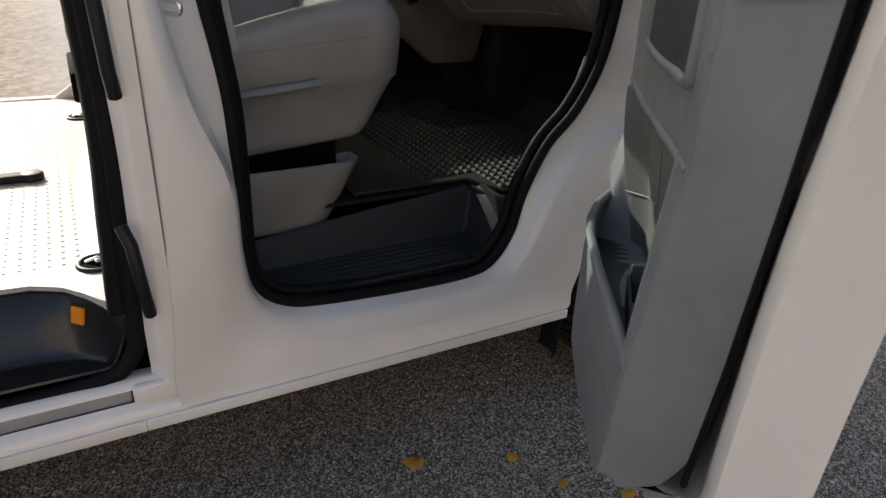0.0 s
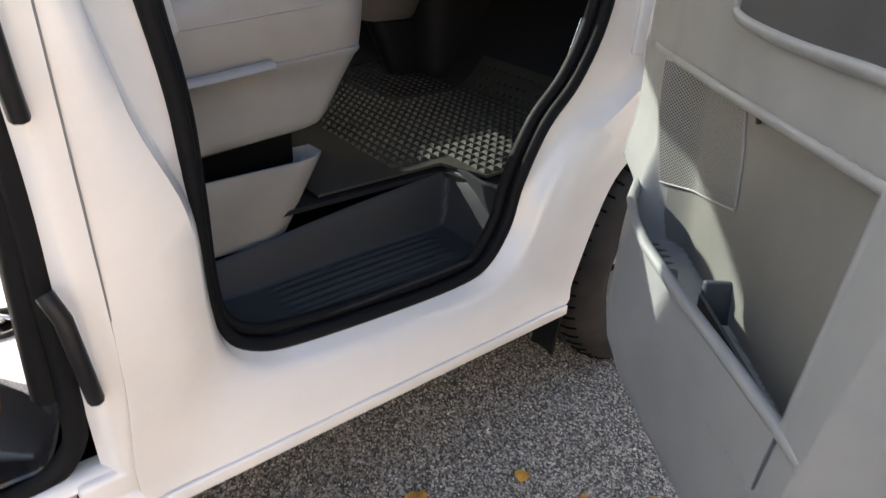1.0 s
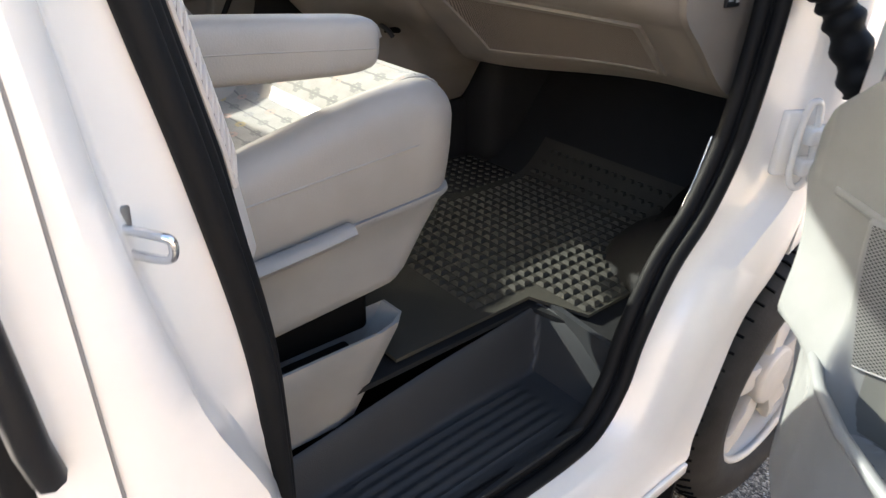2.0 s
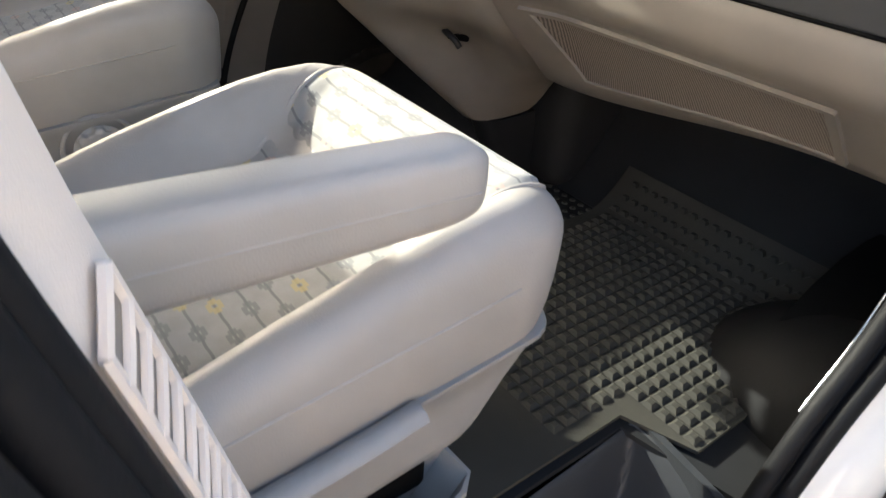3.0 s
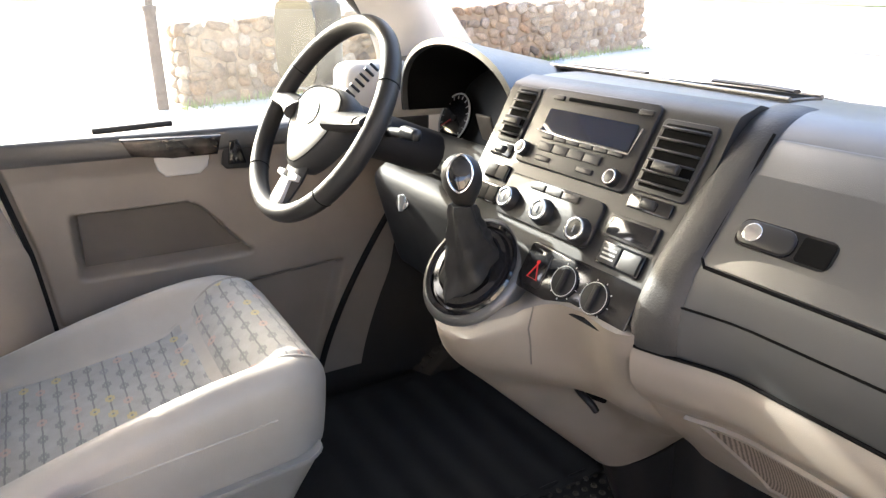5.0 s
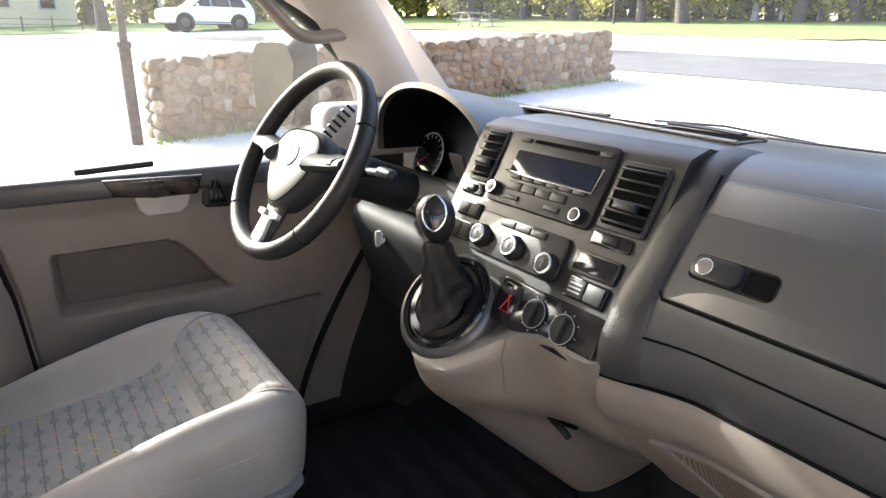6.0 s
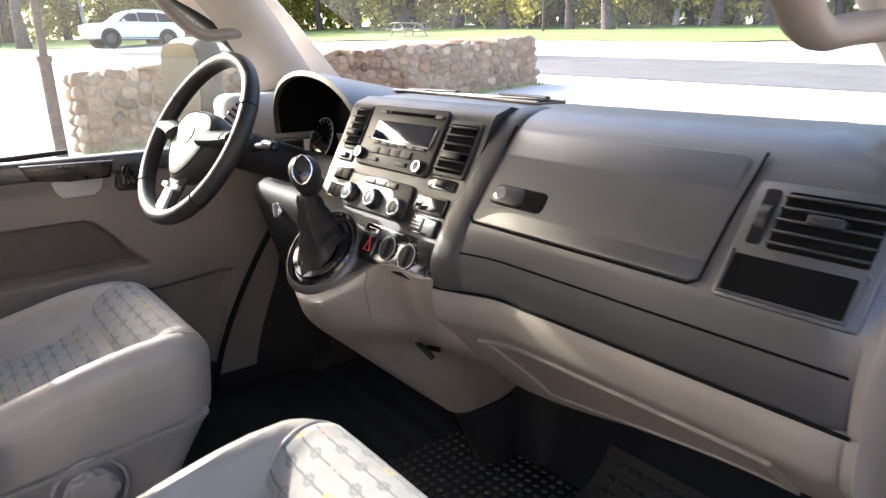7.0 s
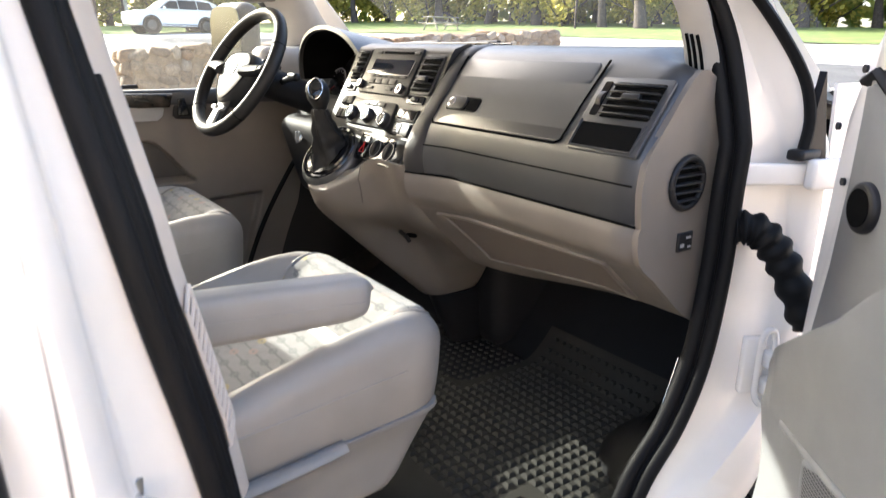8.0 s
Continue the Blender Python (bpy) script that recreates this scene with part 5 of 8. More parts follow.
def build_dash():
    dash_sheet(TOP, 0.141, 0.76, 60, 24, CHARCOAL, "upper_dash", "grained charcoal upper dash")
    dash_sheet(LOW, 0.141, 0.76, 40, 24, CREAM, "lower_dash", "beige lower dash")
    line = spline([(x, 0, z) for x, z in TOP[:6]], 20)
    for y0, y1, k in ((0.755, 1.215, 19), (1.215, 1.63, 9), (1.63, 1.78, 19)):
        dpart("dash_top", sheet(lambda u, v: Vector((line[round(u * k)].x, lerp(y0, y1, v), line[round(u * k)].z)), k, 8, 0.006), CHARCOAL)
    # end cap with round vent
    cap = spline([(x, 0, z) for x, z in TOP[4:]], 14) + spline([(x, 0, z) for x, z in LOW[:-1]], 14)
    front = [(0.17, 0, 0.95), (0.172, 0, 1.2), (0.155, 0, 1.36)]
    dpart("end_cap", plate([Vector((q.x + 0.004 + 0.012 * smooth(1.1, 1.4, q.z), 0.136, q.z - 0.004 - (0.050 * smooth(0.02, 0.11, q.x) if q.z > 1.3 else 0.0))) for q in cap] + [Vector((x, 0.138, z)) for x, y, z in front], (0, 0.012, 0)), CREAM, "beige dash end panel")
    vent = dpart("end_vent", ringbar((0.048, 0.134, 1.218), (0, -1, 0), 0.042, 0.006, 36, 8), BLACK, "round black air vent")
    dpart("vent_back", disc((0.048, 0.140, 1.218), (0, -1, 0), 0.04, 0.004), DARK, "", vent)
    for k in range(5):
        z = 1.218 + (k - 2) * 0.014
        w = math.sqrt(0.04 ** 2 - ((k - 2) * 0.014) ** 2)
        dpart("slat", rbox((2 * w, 0.008, 0.003), (0.048, 0.132, z), 0.001, Euler((0.5, 0, 0)).to_matrix(), 1), BLACK, "", vent)
    sw = dpart("switch_plate", rbox((0.04, 0.006, 0.034), (0.06, 0.135, 1.115), 0.002), BLACK, "black airbag switch plate")
    dpart("marking", rbox((0.012, 0.002, 0.004), (0.066, 0.1315, 1.123), 0), SILVER, "", sw)
    dpart("marking", rbox((0.010, 0.002, 0.006), (0.05, 0.1315, 1.110), 0), SILVER, "", sw)
    dpart("marking", rbox((0.008, 0.002, 0.003), (0.07, 0.1315, 1.106), 0), SILVER, "", sw)
    # glove box lid: seam, lid, catch
    r = 0.012
    lid = dpart("glove_box_lid", on_face(glove, 0.322, 0.712, 0.004, 0.172, -0.002, 0.0022, 0.0015, r), CHARCOAL, "charcoal glove box lid")
    dpart("lid_gap", tube([glove(y, s, 0.0030) for y, s in [(0.716, 0.0), (0.715, 0.09), (0.714, 0.165), (0.705, 0.175), (0.5, 0.1755), (0.33, 0.1755), (0.319, 0.168), (0.315, 0.09), (0.306, 0.0)]], 0.0022, 6), DARK, "", lid)
    dpart("catch_recess", on_face(glove, 0.583, 0.692, 0.104, 0.138, 0.0015, 0.0032, 0.0, 0.010), GLOSS, "black catch recess", lid)
    dpart("catch", on_face(glove, 0.625, 0.690, 0.106, 0.136, 0.003, 0.008, 0.002, 0.012), BLACK, "black glove box catch", lid)
    dpart("finger_hollow", on_face(glove, 0.586, 0.620, 0.107, 0.135, 0.003, 0.0042, 0, 0.003), DARK, "", lid)
    dpart("lock", disc(glove(0.672, 0.121, 0.007), NG, 0.011, 0.003, 24, 0.001), CHROME, "round chrome lock", lid)
    dpart("seam", tube([Vector((-0.0748 + swell(y, 1.222), y, 1.222)) for y in np.linspace(0.15, 0.715, 60)], 0.0016, 6), DARK)
    dpart("seam", tube([Vector((-0.0675 + swell(y, 1.157), y, 1.1565)) for y in np.linspace(0.142, 0.758, 60)], 0.0024, 6), DARK)
    # side vent and open cubby
    v = dpart("side_vent", on_face(glove, 0.150, 0.300, 0.034, 0.179, -0.002, 0.003, 0.001, 0.006), CHARCOAL, "charcoal side air vent with open cubby")
    dpart("vent_back", on_face(glove, 0.162, 0.264, 0.044, 0.114, 0.0032, 0.0036, 0, 0.003), DARK, "", v)
    for k in range(5):
        dpart("slat", rbox((0.010, 0.102, 0.0035), glove(0.213, 0.051 + 0.0142 * k, 0.006), 0.001, Euler((0, 0.35, 0)).to_matrix(), 1), BLACK, "", v)
    dpart("slider", on_face(glove, 0.195, 0.232, 0.070, 0.082, 0.006, 0.014, 0.002, 0.003), BLACK, "", v)
    dpart("thumb_wheel", disc(glove(0.274, 0.078, -0.010), (0, 1, 0), 0.020, 0.012, 24, 0.001), BLACK, "", v)
    dpart("thumb_slot", on_face(glove, 0.272, 0.288, 0.044, 0.112, 0.0032, 0.0040, 0, 0.003), GLOSS, "", v)
    # flat near-black plate painting the shade inside the cubby
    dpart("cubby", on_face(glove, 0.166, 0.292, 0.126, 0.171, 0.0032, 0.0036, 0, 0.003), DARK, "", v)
    dpart("cubby_rim", tube([glove(y, s, 0.004) for y, s in [(0.296, 0.122), (0.294, 0.173), (0.163, 0.173), (0.160, 0.122)]], 0.002, 6), CHARCOAL, "", v)
    # woven shelf front let into the lower dash, inside a bevelled frame
    low = spline([(x, 0, z) for x, z in LOW], 161)
    first, last = next(i for i in range(161) if low[i].z < 1.062), next(i for i in range(161) if low[i].z < 0.982)
    def shelf(u, v_, d=0.0):
        y = lerp(0.245, 0.650 + 0.045 * (1 - v_), u)
        f = lerp(first, last, v_)
        q = low[int(f)].lerp(low[min(160, int(f) + 1)], f % 1)
        sag = smooth(0.25, 0.75, y) * smooth(1.09, 0.96, q.z)
        return Vector((q.x + swell(y, q.z) - 0.045 * sag * smooth(0.05, 0.15, q.x), y, q.z - 0.04 * sag)) + d * Vector((-0.68, 0, -0.73))
    def band(path, w, d0, d1):
        """A flat strip that follows a line on the shelf front."""
        return loft([[shelf(u, v_, d0), shelf(u + w[0], v_ + w[1], d0), shelf(u + w[0], v_ + w[1], d1), shelf(u, v_, d1)] for u, v_ in path])
    dpart("shelf_front", sheet(lambda u, v_: shelf(u, v_, 0.0025), 40, 14), TAUPE, "woven brown shelf front")
    span = np.linspace(-0.03, 1.03, 30)
    dpart("shelf_rim", band([(u, -0.10) for u in span], (0, 0.09), 0.0, 0.006), CREAM)
    dpart("shelf_rim", band([(u, 0.99) for u in span], (0, 0.09), 0.0, 0.006), CREAM)
    for u in (-0.035, 1.005):
        dpart("shelf_rim", band([(u, v_) for v_ in np.linspace(-0.08, 1.06, 12)], (0.03, 0), 0.0, 0.006), CREAM)
    # rib beside the stack
    rib = spline([(x, 0, z) for x, z in TOP[4:]], 40)
    def ribf(u, v_):
        q = rib[round(u * 39)]
        a = lerp(-1, 1, v_)
        y = 0.740 + 0.027 * a - 0.004 * u
        out = 0.006 * (1 - abs(a) ** 3) + 0.0005
        return Vector((q.x + swell(y, q.z) - out, y, q.z + 0.5 * out))
    dpart("centre_rib", sheet(ribf, 39, 14, 0.006), RIBM, "charcoal rib beside the centre stack")


def woven():
    m, t, b = nodes("woven_brown")
    w = add(t, "ShaderNodeTexWave", Scale=160.0, Distortion=1.5)
    w.bands_direction = "DIAGONAL"
    t.links.new(coords(t), w.inputs["Vector"])
    t.links.new(ramp(t, w.outputs["Fac"], [(0.2, (0.075, 0.06, 0.047)), (0.8, (0.20, 0.165, 0.135))]), b.inputs["Base Color"])
    b.inputs["Roughness"].default_value = 0.8
    bumped(t, b, w.outputs["Fac"], 0.5, 0.001)
    return m


RIBM = plastic("matt_charcoal", (0.026, 0.0255, 0.0255), 0.5, 360, 0.0016, spec=0.4)
TAUPE = woven()
build_dash()


def air_vent(y0, y1, s0, s1, label):
    v = dpart("air_vent", on_face(stack, y0, y1, s0, s1, 0.0, 0.004, 0.0015, 0.006), SATIN, label)
    m = 0.007
    dpart("vent_back", on_face(stack, y0 + m, y1 - m, s0 + m, s1 - m, 0.0042, 0.0046, 0, 0.003), DARK, "", v)
    n = 6
    for k in range(n):
        s = lerp(s0 + m + 0.006, s1 - m - 0.006, k / (n - 1))
        dpart("slat", rbox((0.010, y1 - y0 - 2 * m, 0.0032), stack((y0 + y1) / 2, s, 0.007), 0.001, Euler((0, 0.25, 0)).to_matrix(), 1), SATIN, "", v)
    c, w = (y0 + y1) / 2, min(0.02, (y1 - y0) * 0.3)
    dpart("slider", on_face(stack, c - w, c + w, lerp(s0, s1, 0.58), lerp(s0, s1, 0.72), 0.008, 0.017, 0.003, 0.003), BLACK, "", v)
    return v


def build_stack():
    prof = [stack(0, -0.012, 0), stack(0, 0.0, 0.002)] + [stack(0, s, 0.0) for s in (0.05, 0.12, 0.2, 0.27, 0.298)]
    back = [Vector((0.06, 0, 1.13)), Vector((0.12, 0, 1.20)), Vector((0.14, 0, 1.42)), Vector((0.06, 0, 1.437))]
    def slab(y0, y1, s1):
        pts = [q for q in prof if (q - stack(0, 0)).dot(Vector((-0.481, 0, -0.877))) <= s1 + 1e-6] + back
        return loft([[Vector((q.x, y, q.z)) for q in pts] for y in (y0, y1)])
    dpart("stack_body", slab(0.757, 1.20, 0.28), BEZEL, "charcoal centre stack")
    # radio
    bez = dpart("radio", on_face(stack, 0.868, 1.108, -0.010, 0.118, 0.0, 0.006, 0.002, 0.010), BLACK, "black car radio with a dark display")
    dpart("display", on_face(stack, 0.890, 1.075, 0.024, 0.062, 0.0062, 0.0072, 0, 0.003), SCREEN, "dark display tinted with the sky's blue reflection", bez)
    dpart("display_rim", tube([stack(y, s, 0.008) for y, s in [(1.082, 0.062), (1.0, 0.066), (0.885, 0.066), (0.881, 0.028)]], 0.0022, 6), CHROME, "", bez)
    dpart("disc_slot", on_face(stack, 0.905, 1.045, 0.002, 0.008, 0.0062, 0.0072, 0, 0.002), DARK, "", bez)
    for y0 in (1.055, 0.876):
        dpart("button", on_face(stack, y0, y0 + 0.025, 0.001, 0.009, 0.006, 0.0085, 0.001, 0.002), BLACK, "", bez)
    for k in range(6):
        y = 1.066 - 0.029 * k
        dpart("button", on_face(stack, y - 0.027, y, 0.064, 0.073, 0.006, 0.0095, 0.001, 0.002), SATIN, "", bez)
    for k in range(4):
        y = 1.062 - 0.034 * k
        dpart("button", on_face(stack, y - 0.032, y, 0.078, 0.092, 0.006, 0.0095, 0.001, 0.002), SATIN, "", bez)
    for y in (1.06, 0.965):
        dpart("button", on_face(stack, y - 0.032, y, 0.100, 0.108, 0.006, 0.009, 0.001, 0.002), SATIN, "", bez)
    for y, s in ((1.094, 0.097), (0.893, 0.103)):
        kn = dpart("radio_knob", disc(stack(y, s, 0.006), NS, 0.0125, 0.010, 24, 0.002), BLACK, "", bez)
        dpart("knob_ring", ringbar(stack(y, s, 0.0155), NS, 0.0095, 0.0014, 24, 6), CHROME, "", kn)
    air_vent(1.118, 1.178, -0.006, 0.092, "charcoal centre air vent")
    air_vent(0.773, 0.858, 0.006, 0.108, "charcoal centre air vent")
    for y0, y1, s0, s1 in ((1.125, 1.180, 0.096, 0.118), (0.785, 0.856, 0.112, 0.132)):
        w = dpart("vent_wheel_plate", on_face(stack, y0, y1, s0, s1, 0.0, 0.0035, 0.001, 0.004), GLOSS)
        c = (y0 + y1) / 2
        dpart("vent_wheel", rbox((0.012, 0.024, 0.014), stack(c, (s0 + s1) / 2, 0.004), 0.004, Euler((0, 0.5, 0)).to_matrix()), SATIN, "", w)
    # heater controls
    cl = dpart("heater_panel", on_face(stack, 0.885, 1.098, 0.137, 0.206, 0.0, 0.006, 0.002, 0.012), BLACK, "black heater control panel")
    for y, s in ((1.073, 0.180), (0.990, 0.180), (0.907, 0.186)):
        k = dpart("heater_knob", disc(stack(y, s, 0.006), NS, 0.0205, 0.013, 30, 0.003, 0.0185), BLACK, "black rotary knob", cl)
        dpart("knob_ring", ringbar(stack(y, s, 0.0185), NS, 0.0145, 0.0026, 30, 8), CHROME, "chrome knob ring", k)
        dpart("pointer", rbox((0.002, 0.002, 0.011), stack(y, s, 0.0195), 0.0005, Euler((0, -1.07 + 1.57, 0)).to_matrix(), 1), SILVER, "", k)
    for k in range(3):
        y = 1.04 - 0.037 * k
        dpart("button", on_face(stack, y - 0.034, y, 0.141, 0.152, 0.006, 0.009, 0.001, 0.002), BLACK, "", cl)
    # switch blocks beside it
    pocket = dpart("switch_blank", on_face(stack, 0.786, 0.870, 0.145, 0.178, 0.0, 0.004, 0.001, 0.003), BLACK, "black blank switch panel")
    dpart("blank_face", on_face(stack, 0.791, 0.865, 0.149, 0.174, 0.004, 0.0047, 0.0005, 0.002), GLOSS, "", pocket)
    for y0, y1, s0, s1 in ((1.108, 1.165, 0.130, 0.158), (1.108, 1.165, 0.166, 0.198)):
        b = dpart("switch_block", on_face(stack, y0, y1, s0, s1, 0.0, 0.004, 0.001, 0.003), GLOSS)
        c = (y0 + y1) / 2
        dpart("switch", on_face(stack, c + 0.001, y1 - 0.003, s0 + 0.003, s1 - 0.003, 0.004, 0.0055, 0.0005, 0.002), MATT, "", b)
        dpart("switch", on_face(stack, y0 + 0.003, c - 0.001, s0 + 0.003, s1 - 0.003, 0.004, 0.0055, 0.0005, 0.002), MATT, "", b)
    b = dpart("switch_block", on_face(stack, 0.788, 0.862, 0.183, 0.215, 0.0, 0.004, 0.001, 0.003), GLOSS)
    dpart("switch", on_face(stack, 0.826, 0.859, 0.186, 0.212, 0.004, 0.0065, 0.001, 0.002), BLACK, "", b)
    for k in range(3):
        dpart("marking", on_face(stack, 0.831, 0.854, 0.192 + 0.006 * k, 0.1945 + 0.006 * k, 0.0064, 0.0068, 0, 0.0005), SILVER, "", b)
    dpart("switch", on_face(stack, 0.791, 0.823, 0.186, 0.212, 0.004, 0.0065, 0.001, 0.002), BLACK, "", b)
    # hazard and light panel
    lp = dpart("light_panel", on_face(stack, 0.770, 0.985, 0.222, 0.294, 0.0, 0.004, 0.002, 0.010), GLOSS, "gloss black switch panel with rotary light switch")
    hz = dpart("hazard_switch", on_face(stack, 0.932, 0.974, 0.230, 0.286, 0.004, 0.0052, 0.0008, 0.006), GLOSS, "hazard warning switch with a red triangle", lp)
    dpart("triangle", tube([stack(0.943, 0.274, 0.0056), stack(0.963, 0.274, 0.0056), stack(0.953, 0.252, 0.0056)], 0.0016, 6, True), RED, "", hz)
    dpart("triangle_lamp", disc(stack(0.952, 0.249, 0.0064), NS, 0.0032, 0.001, 14), RED, "", hz)
    for y, s in ((0.892, 0.257), (0.832, 0.259)):
        d = dpart("light_dial", disc(stack(y, s, 0.004), NS, 0.0225, 0.004, 30, 0.001), MATT, "", lp)
        dpart("dial_rim", ringbar(stack(y, s, 0.0082), NS, 0.0215, 0.0005, 30, 6), SILVER, "", d)
        for k in range(9):
            a = radians(-90 + 40 * k)
            e = math.cos(a) * Vector((0, 1, 0)) + math.sin(a) * Vector((0.481, 0, 0.877))
            dpart("dial_mark", tube([stack(y, s, 0.0046) + e * 0.0242, stack(y, s, 0.0046) + e * 0.0266], 0.0007, 4), SILVER, "", d)
        dpart("dial_bar", on_face(stack, y - 0.004, y + 0.004, s - 0.018, s + 0.018, 0.008, 0.013, 0.002, 0.003), MATT, "", d)
    # long tray on top of the dash, behind the stack: rim, compartments whose shaded depth is painted as flat near-black
    # plates, and their dividers
    def on_top(f, w):
        """A place on the dash top: f along the tray, w across it towards the windscreen."""
        x, y = lerp(0.128, 0.215, f) + w, lerp(0.765, 1.345, f)
        return Vector((x, y, float(np.interp(x, [0.11, 0.20, 0.35, 0.55], [1.434, 1.434, 1.418, 1.385]))))
    def strip(f0, f1, w0, w1, h0, h1, name, mat, parent=None, label=""):
        rim = [on_top(lerp(f0, f1, k / 8), w0) for k in range(9)] + [on_top(lerp(f1, f0, k / 8), w1) for k in range(9)]
        return dpart(name, plate([q + Vector((0, 0, h0)) for q in rim], (0, 0, h1 - h0), 0.001), mat, label, parent)
    tray = strip(0.0, 1.0, 0.0, 0.075, 0.0005, 0.004, "top_tray", SATIN, None, "charcoal tray on top of the dash with dark compartments")
    for f0, f1 in ((0.02, 0.30), (0.33, 0.62), (0.65, 0.98)):
        strip(f0, f1, 0.008, 0.066, 0.0035, 0.0048, "compartment", DARK, tray)
    for w in (0.002, 0.073):
        dpart("tray_rim", tube([on_top(f, w) + Vector((0, 0, 0.005)) for f in np.linspace(0, 1, 20)], 0.0032, 8), CHARCOAL, "", tray)
    dpart("tray_lid", tube([on_top(f, 0.045 + 0.012 * math.sin(9 * f)) + Vector((0, 0, 0.010)) for f in np.linspace(0.04, 0.30, 12)], 0.006, 8, False, 0.5), SATIN, "", tray)
    dpart("tray_lid", tube([on_top(f, 0.030 + 0.010 * math.sin(7 * f)) + Vector((0, 0, 0.010)) for f in np.linspace(0.52, 0.92, 14)], 0.006, 8, False, 0.5), SATIN, "", tray)


MATT = plastic("matt_black_switch", (0.012, 0.012, 0.013), 0.6, depth=0, spec=0.15)
SATIN = plastic("satin_black", (0.018, 0.0185, 0.020), 0.42, 700, 0.0006, spec=0.25)
BEZEL = plastic("stack_bezel", (0.014, 0.0142, 0.0148), 0.42, 500, 0.0006, spec=0.3)
# blue in the base colour stands in for reflected sky
SCREEN = plastic("display_glass", (0.004, 0.009, 0.024), 0.05, depth=0, spec=0.5)
build_stack()


PODC, PODN = Vector((-0.15, 1.063, 1.163)), Vector((-0.69, -0.17, 0.70)).normalized()


def build_console():
    """Gear lever pod and the beige centre console under it."""
    con = thing("centre_console", "beige centre console with a floor-length front", "console", (0.0, 1.0, 0.73))
    base = con.location.copy()
    put = lambda name, bm, mat, label="", parent=None: part(name, shift(bm, base), mat, parent or con, label)
    levels = [(1.172, [(-0.117, 0.757), (-0.125, 0.85), (-0.165, 0.925), (-0.235, 0.975), (-0.258, 1.04), (-0.225, 1.11), (-0.12, 1.145), (0.06, 1.15), (0.12, 0.95), (0.06, 0.757)]),
              (1.10, [(-0.085, 0.765), (-0.10, 0.86), (-0.145, 0.93), (-0.205, 0.985), (-0.225, 1.045), (-0.19, 1.10), (-0.10, 1.135), (0.08, 1.14), (0.14, 0.95), (0.09, 0.762)]),
              (1.02, [(-0.035, 0.775), (-0.065, 0.87), (-0.115, 0.94), (-0.175, 1.01), (-0.185, 1.07), (-0.14, 1.11), (-0.05, 1.13), (0.12, 1.13), (0.18, 0.95), (0.13, 0.775)]),
              (0.94, [(0.07, 0.80), (0.045, 0.88), (0.022, 0.955), (-0.085, 1.025), (-0.105, 1.065), (-0.075, 1.10), (0.0, 1.11), (0.16, 1.11), (0.22, 0.95), (0.20, 0.79)]),
              (0.84, [(0.17, 0.862), (0.115, 0.90), (0.085, 0.955), (0.012, 1.015), (0.0, 1.05), (0.02, 1.08), (0.07, 1.09), (0.2, 1.09), (0.27, 0.98), (0.25, 0.868)]),
              (0.735, [(0.25, 0.968), (0.19, 0.965), (0.14, 0.972), (0.115, 0.995), (0.115, 1.03), (0.135, 1.05), (0.17, 1.06), (0.24, 1.06), (0.30, 1.03), (0.29, 0.985)])]
    rows = [spline([(x, y, z) for x, y in ring], 48, True) for z, ring in levels]
    cols = [spline([r[j] for r in rows], 26) for j in range(48)]
    rings = [[cols[j][i] + Vector((0, 0, 0.07 * smooth(0.97, 0.82, cols[j][i].y) * smooth(0.92, 0.74, cols[j][i].z))) for j in range(48)] for i in range(26)]
    for ring in rings:
        for q in ring:
            over = (q - PODC).dot(PODN) + 0.012
            if over > 0:
                q -= PODN * over * smooth(0.86, 0.95, q.y)
    put("console_body", loft(rings), CREAM, "beige console body")
    foot = [[q + Vector((0.025, 0, -0.005)) for q in rings[-1]], [Vector((q.x + 0.10, lerp(q.y, 0.95, 0.1), 0.555)) for q in rings[-1]]]
    put("console_foot", loft(foot), BLACK, "black console foot")
    put("joint", tube([rings[i][9] for i in range(0, 9)], 0.0014, 6), SEAMB)
    # pod collar and gear gaiter
    ctr, nrm = PODC, PODN
    m = Matrix.Translation(ctr) @ nrm.to_track_quat("Z", "Y").to_matrix().to_4x4()
    def oval(rx, ry, h):
        return [m @ Vector((rx * math.cos(a), ry * math.sin(a), h)) for a in [2 * math.pi * i / 44 for i in range(44)]]
    put("pod_collar", loft([oval(0.088, 0.092, -0.060), oval(0.093, 0.098, -0.03), oval(0.092, 0.097, -0.012), oval(0.086, 0.090, -0.002), oval(0.080, 0.085, 0.0), oval(0.074, 0.079, -0.005)]), CHARCOAL, "charcoal gear lever collar")
    put("chrome_edge", loft([oval(0.079, 0.084, 0.0), oval(0.076, 0.081, 0.004), oval(0.071, 0.076, 0.001)], True, False), GLOSS)
    lev = put("gear_lever", loft([oval(0.072, 0.077, -0.004), oval(0.066, 0.071, -0.003), oval(0.062, 0.067, 0.005), oval(0.052, 0.056, 0.006), oval(0.048, 0.052, 0.0)]), GLOSS, "gear lever with a black leather gaiter")
    top = Vector((-0.186, 1.034, 1.302))
    foot_c = ctr + Vector((0.004, 0.004, -0.004))
    gait = []
    for k in range(14):
        f = k / 13
        c = foot_c.lerp(top - Vector((0, 0, 0.025)), f)
        r = lerp(0.050, 0.019, f ** 0.7) * (1 + 0.05 * math.sin(7 * f * math.pi))
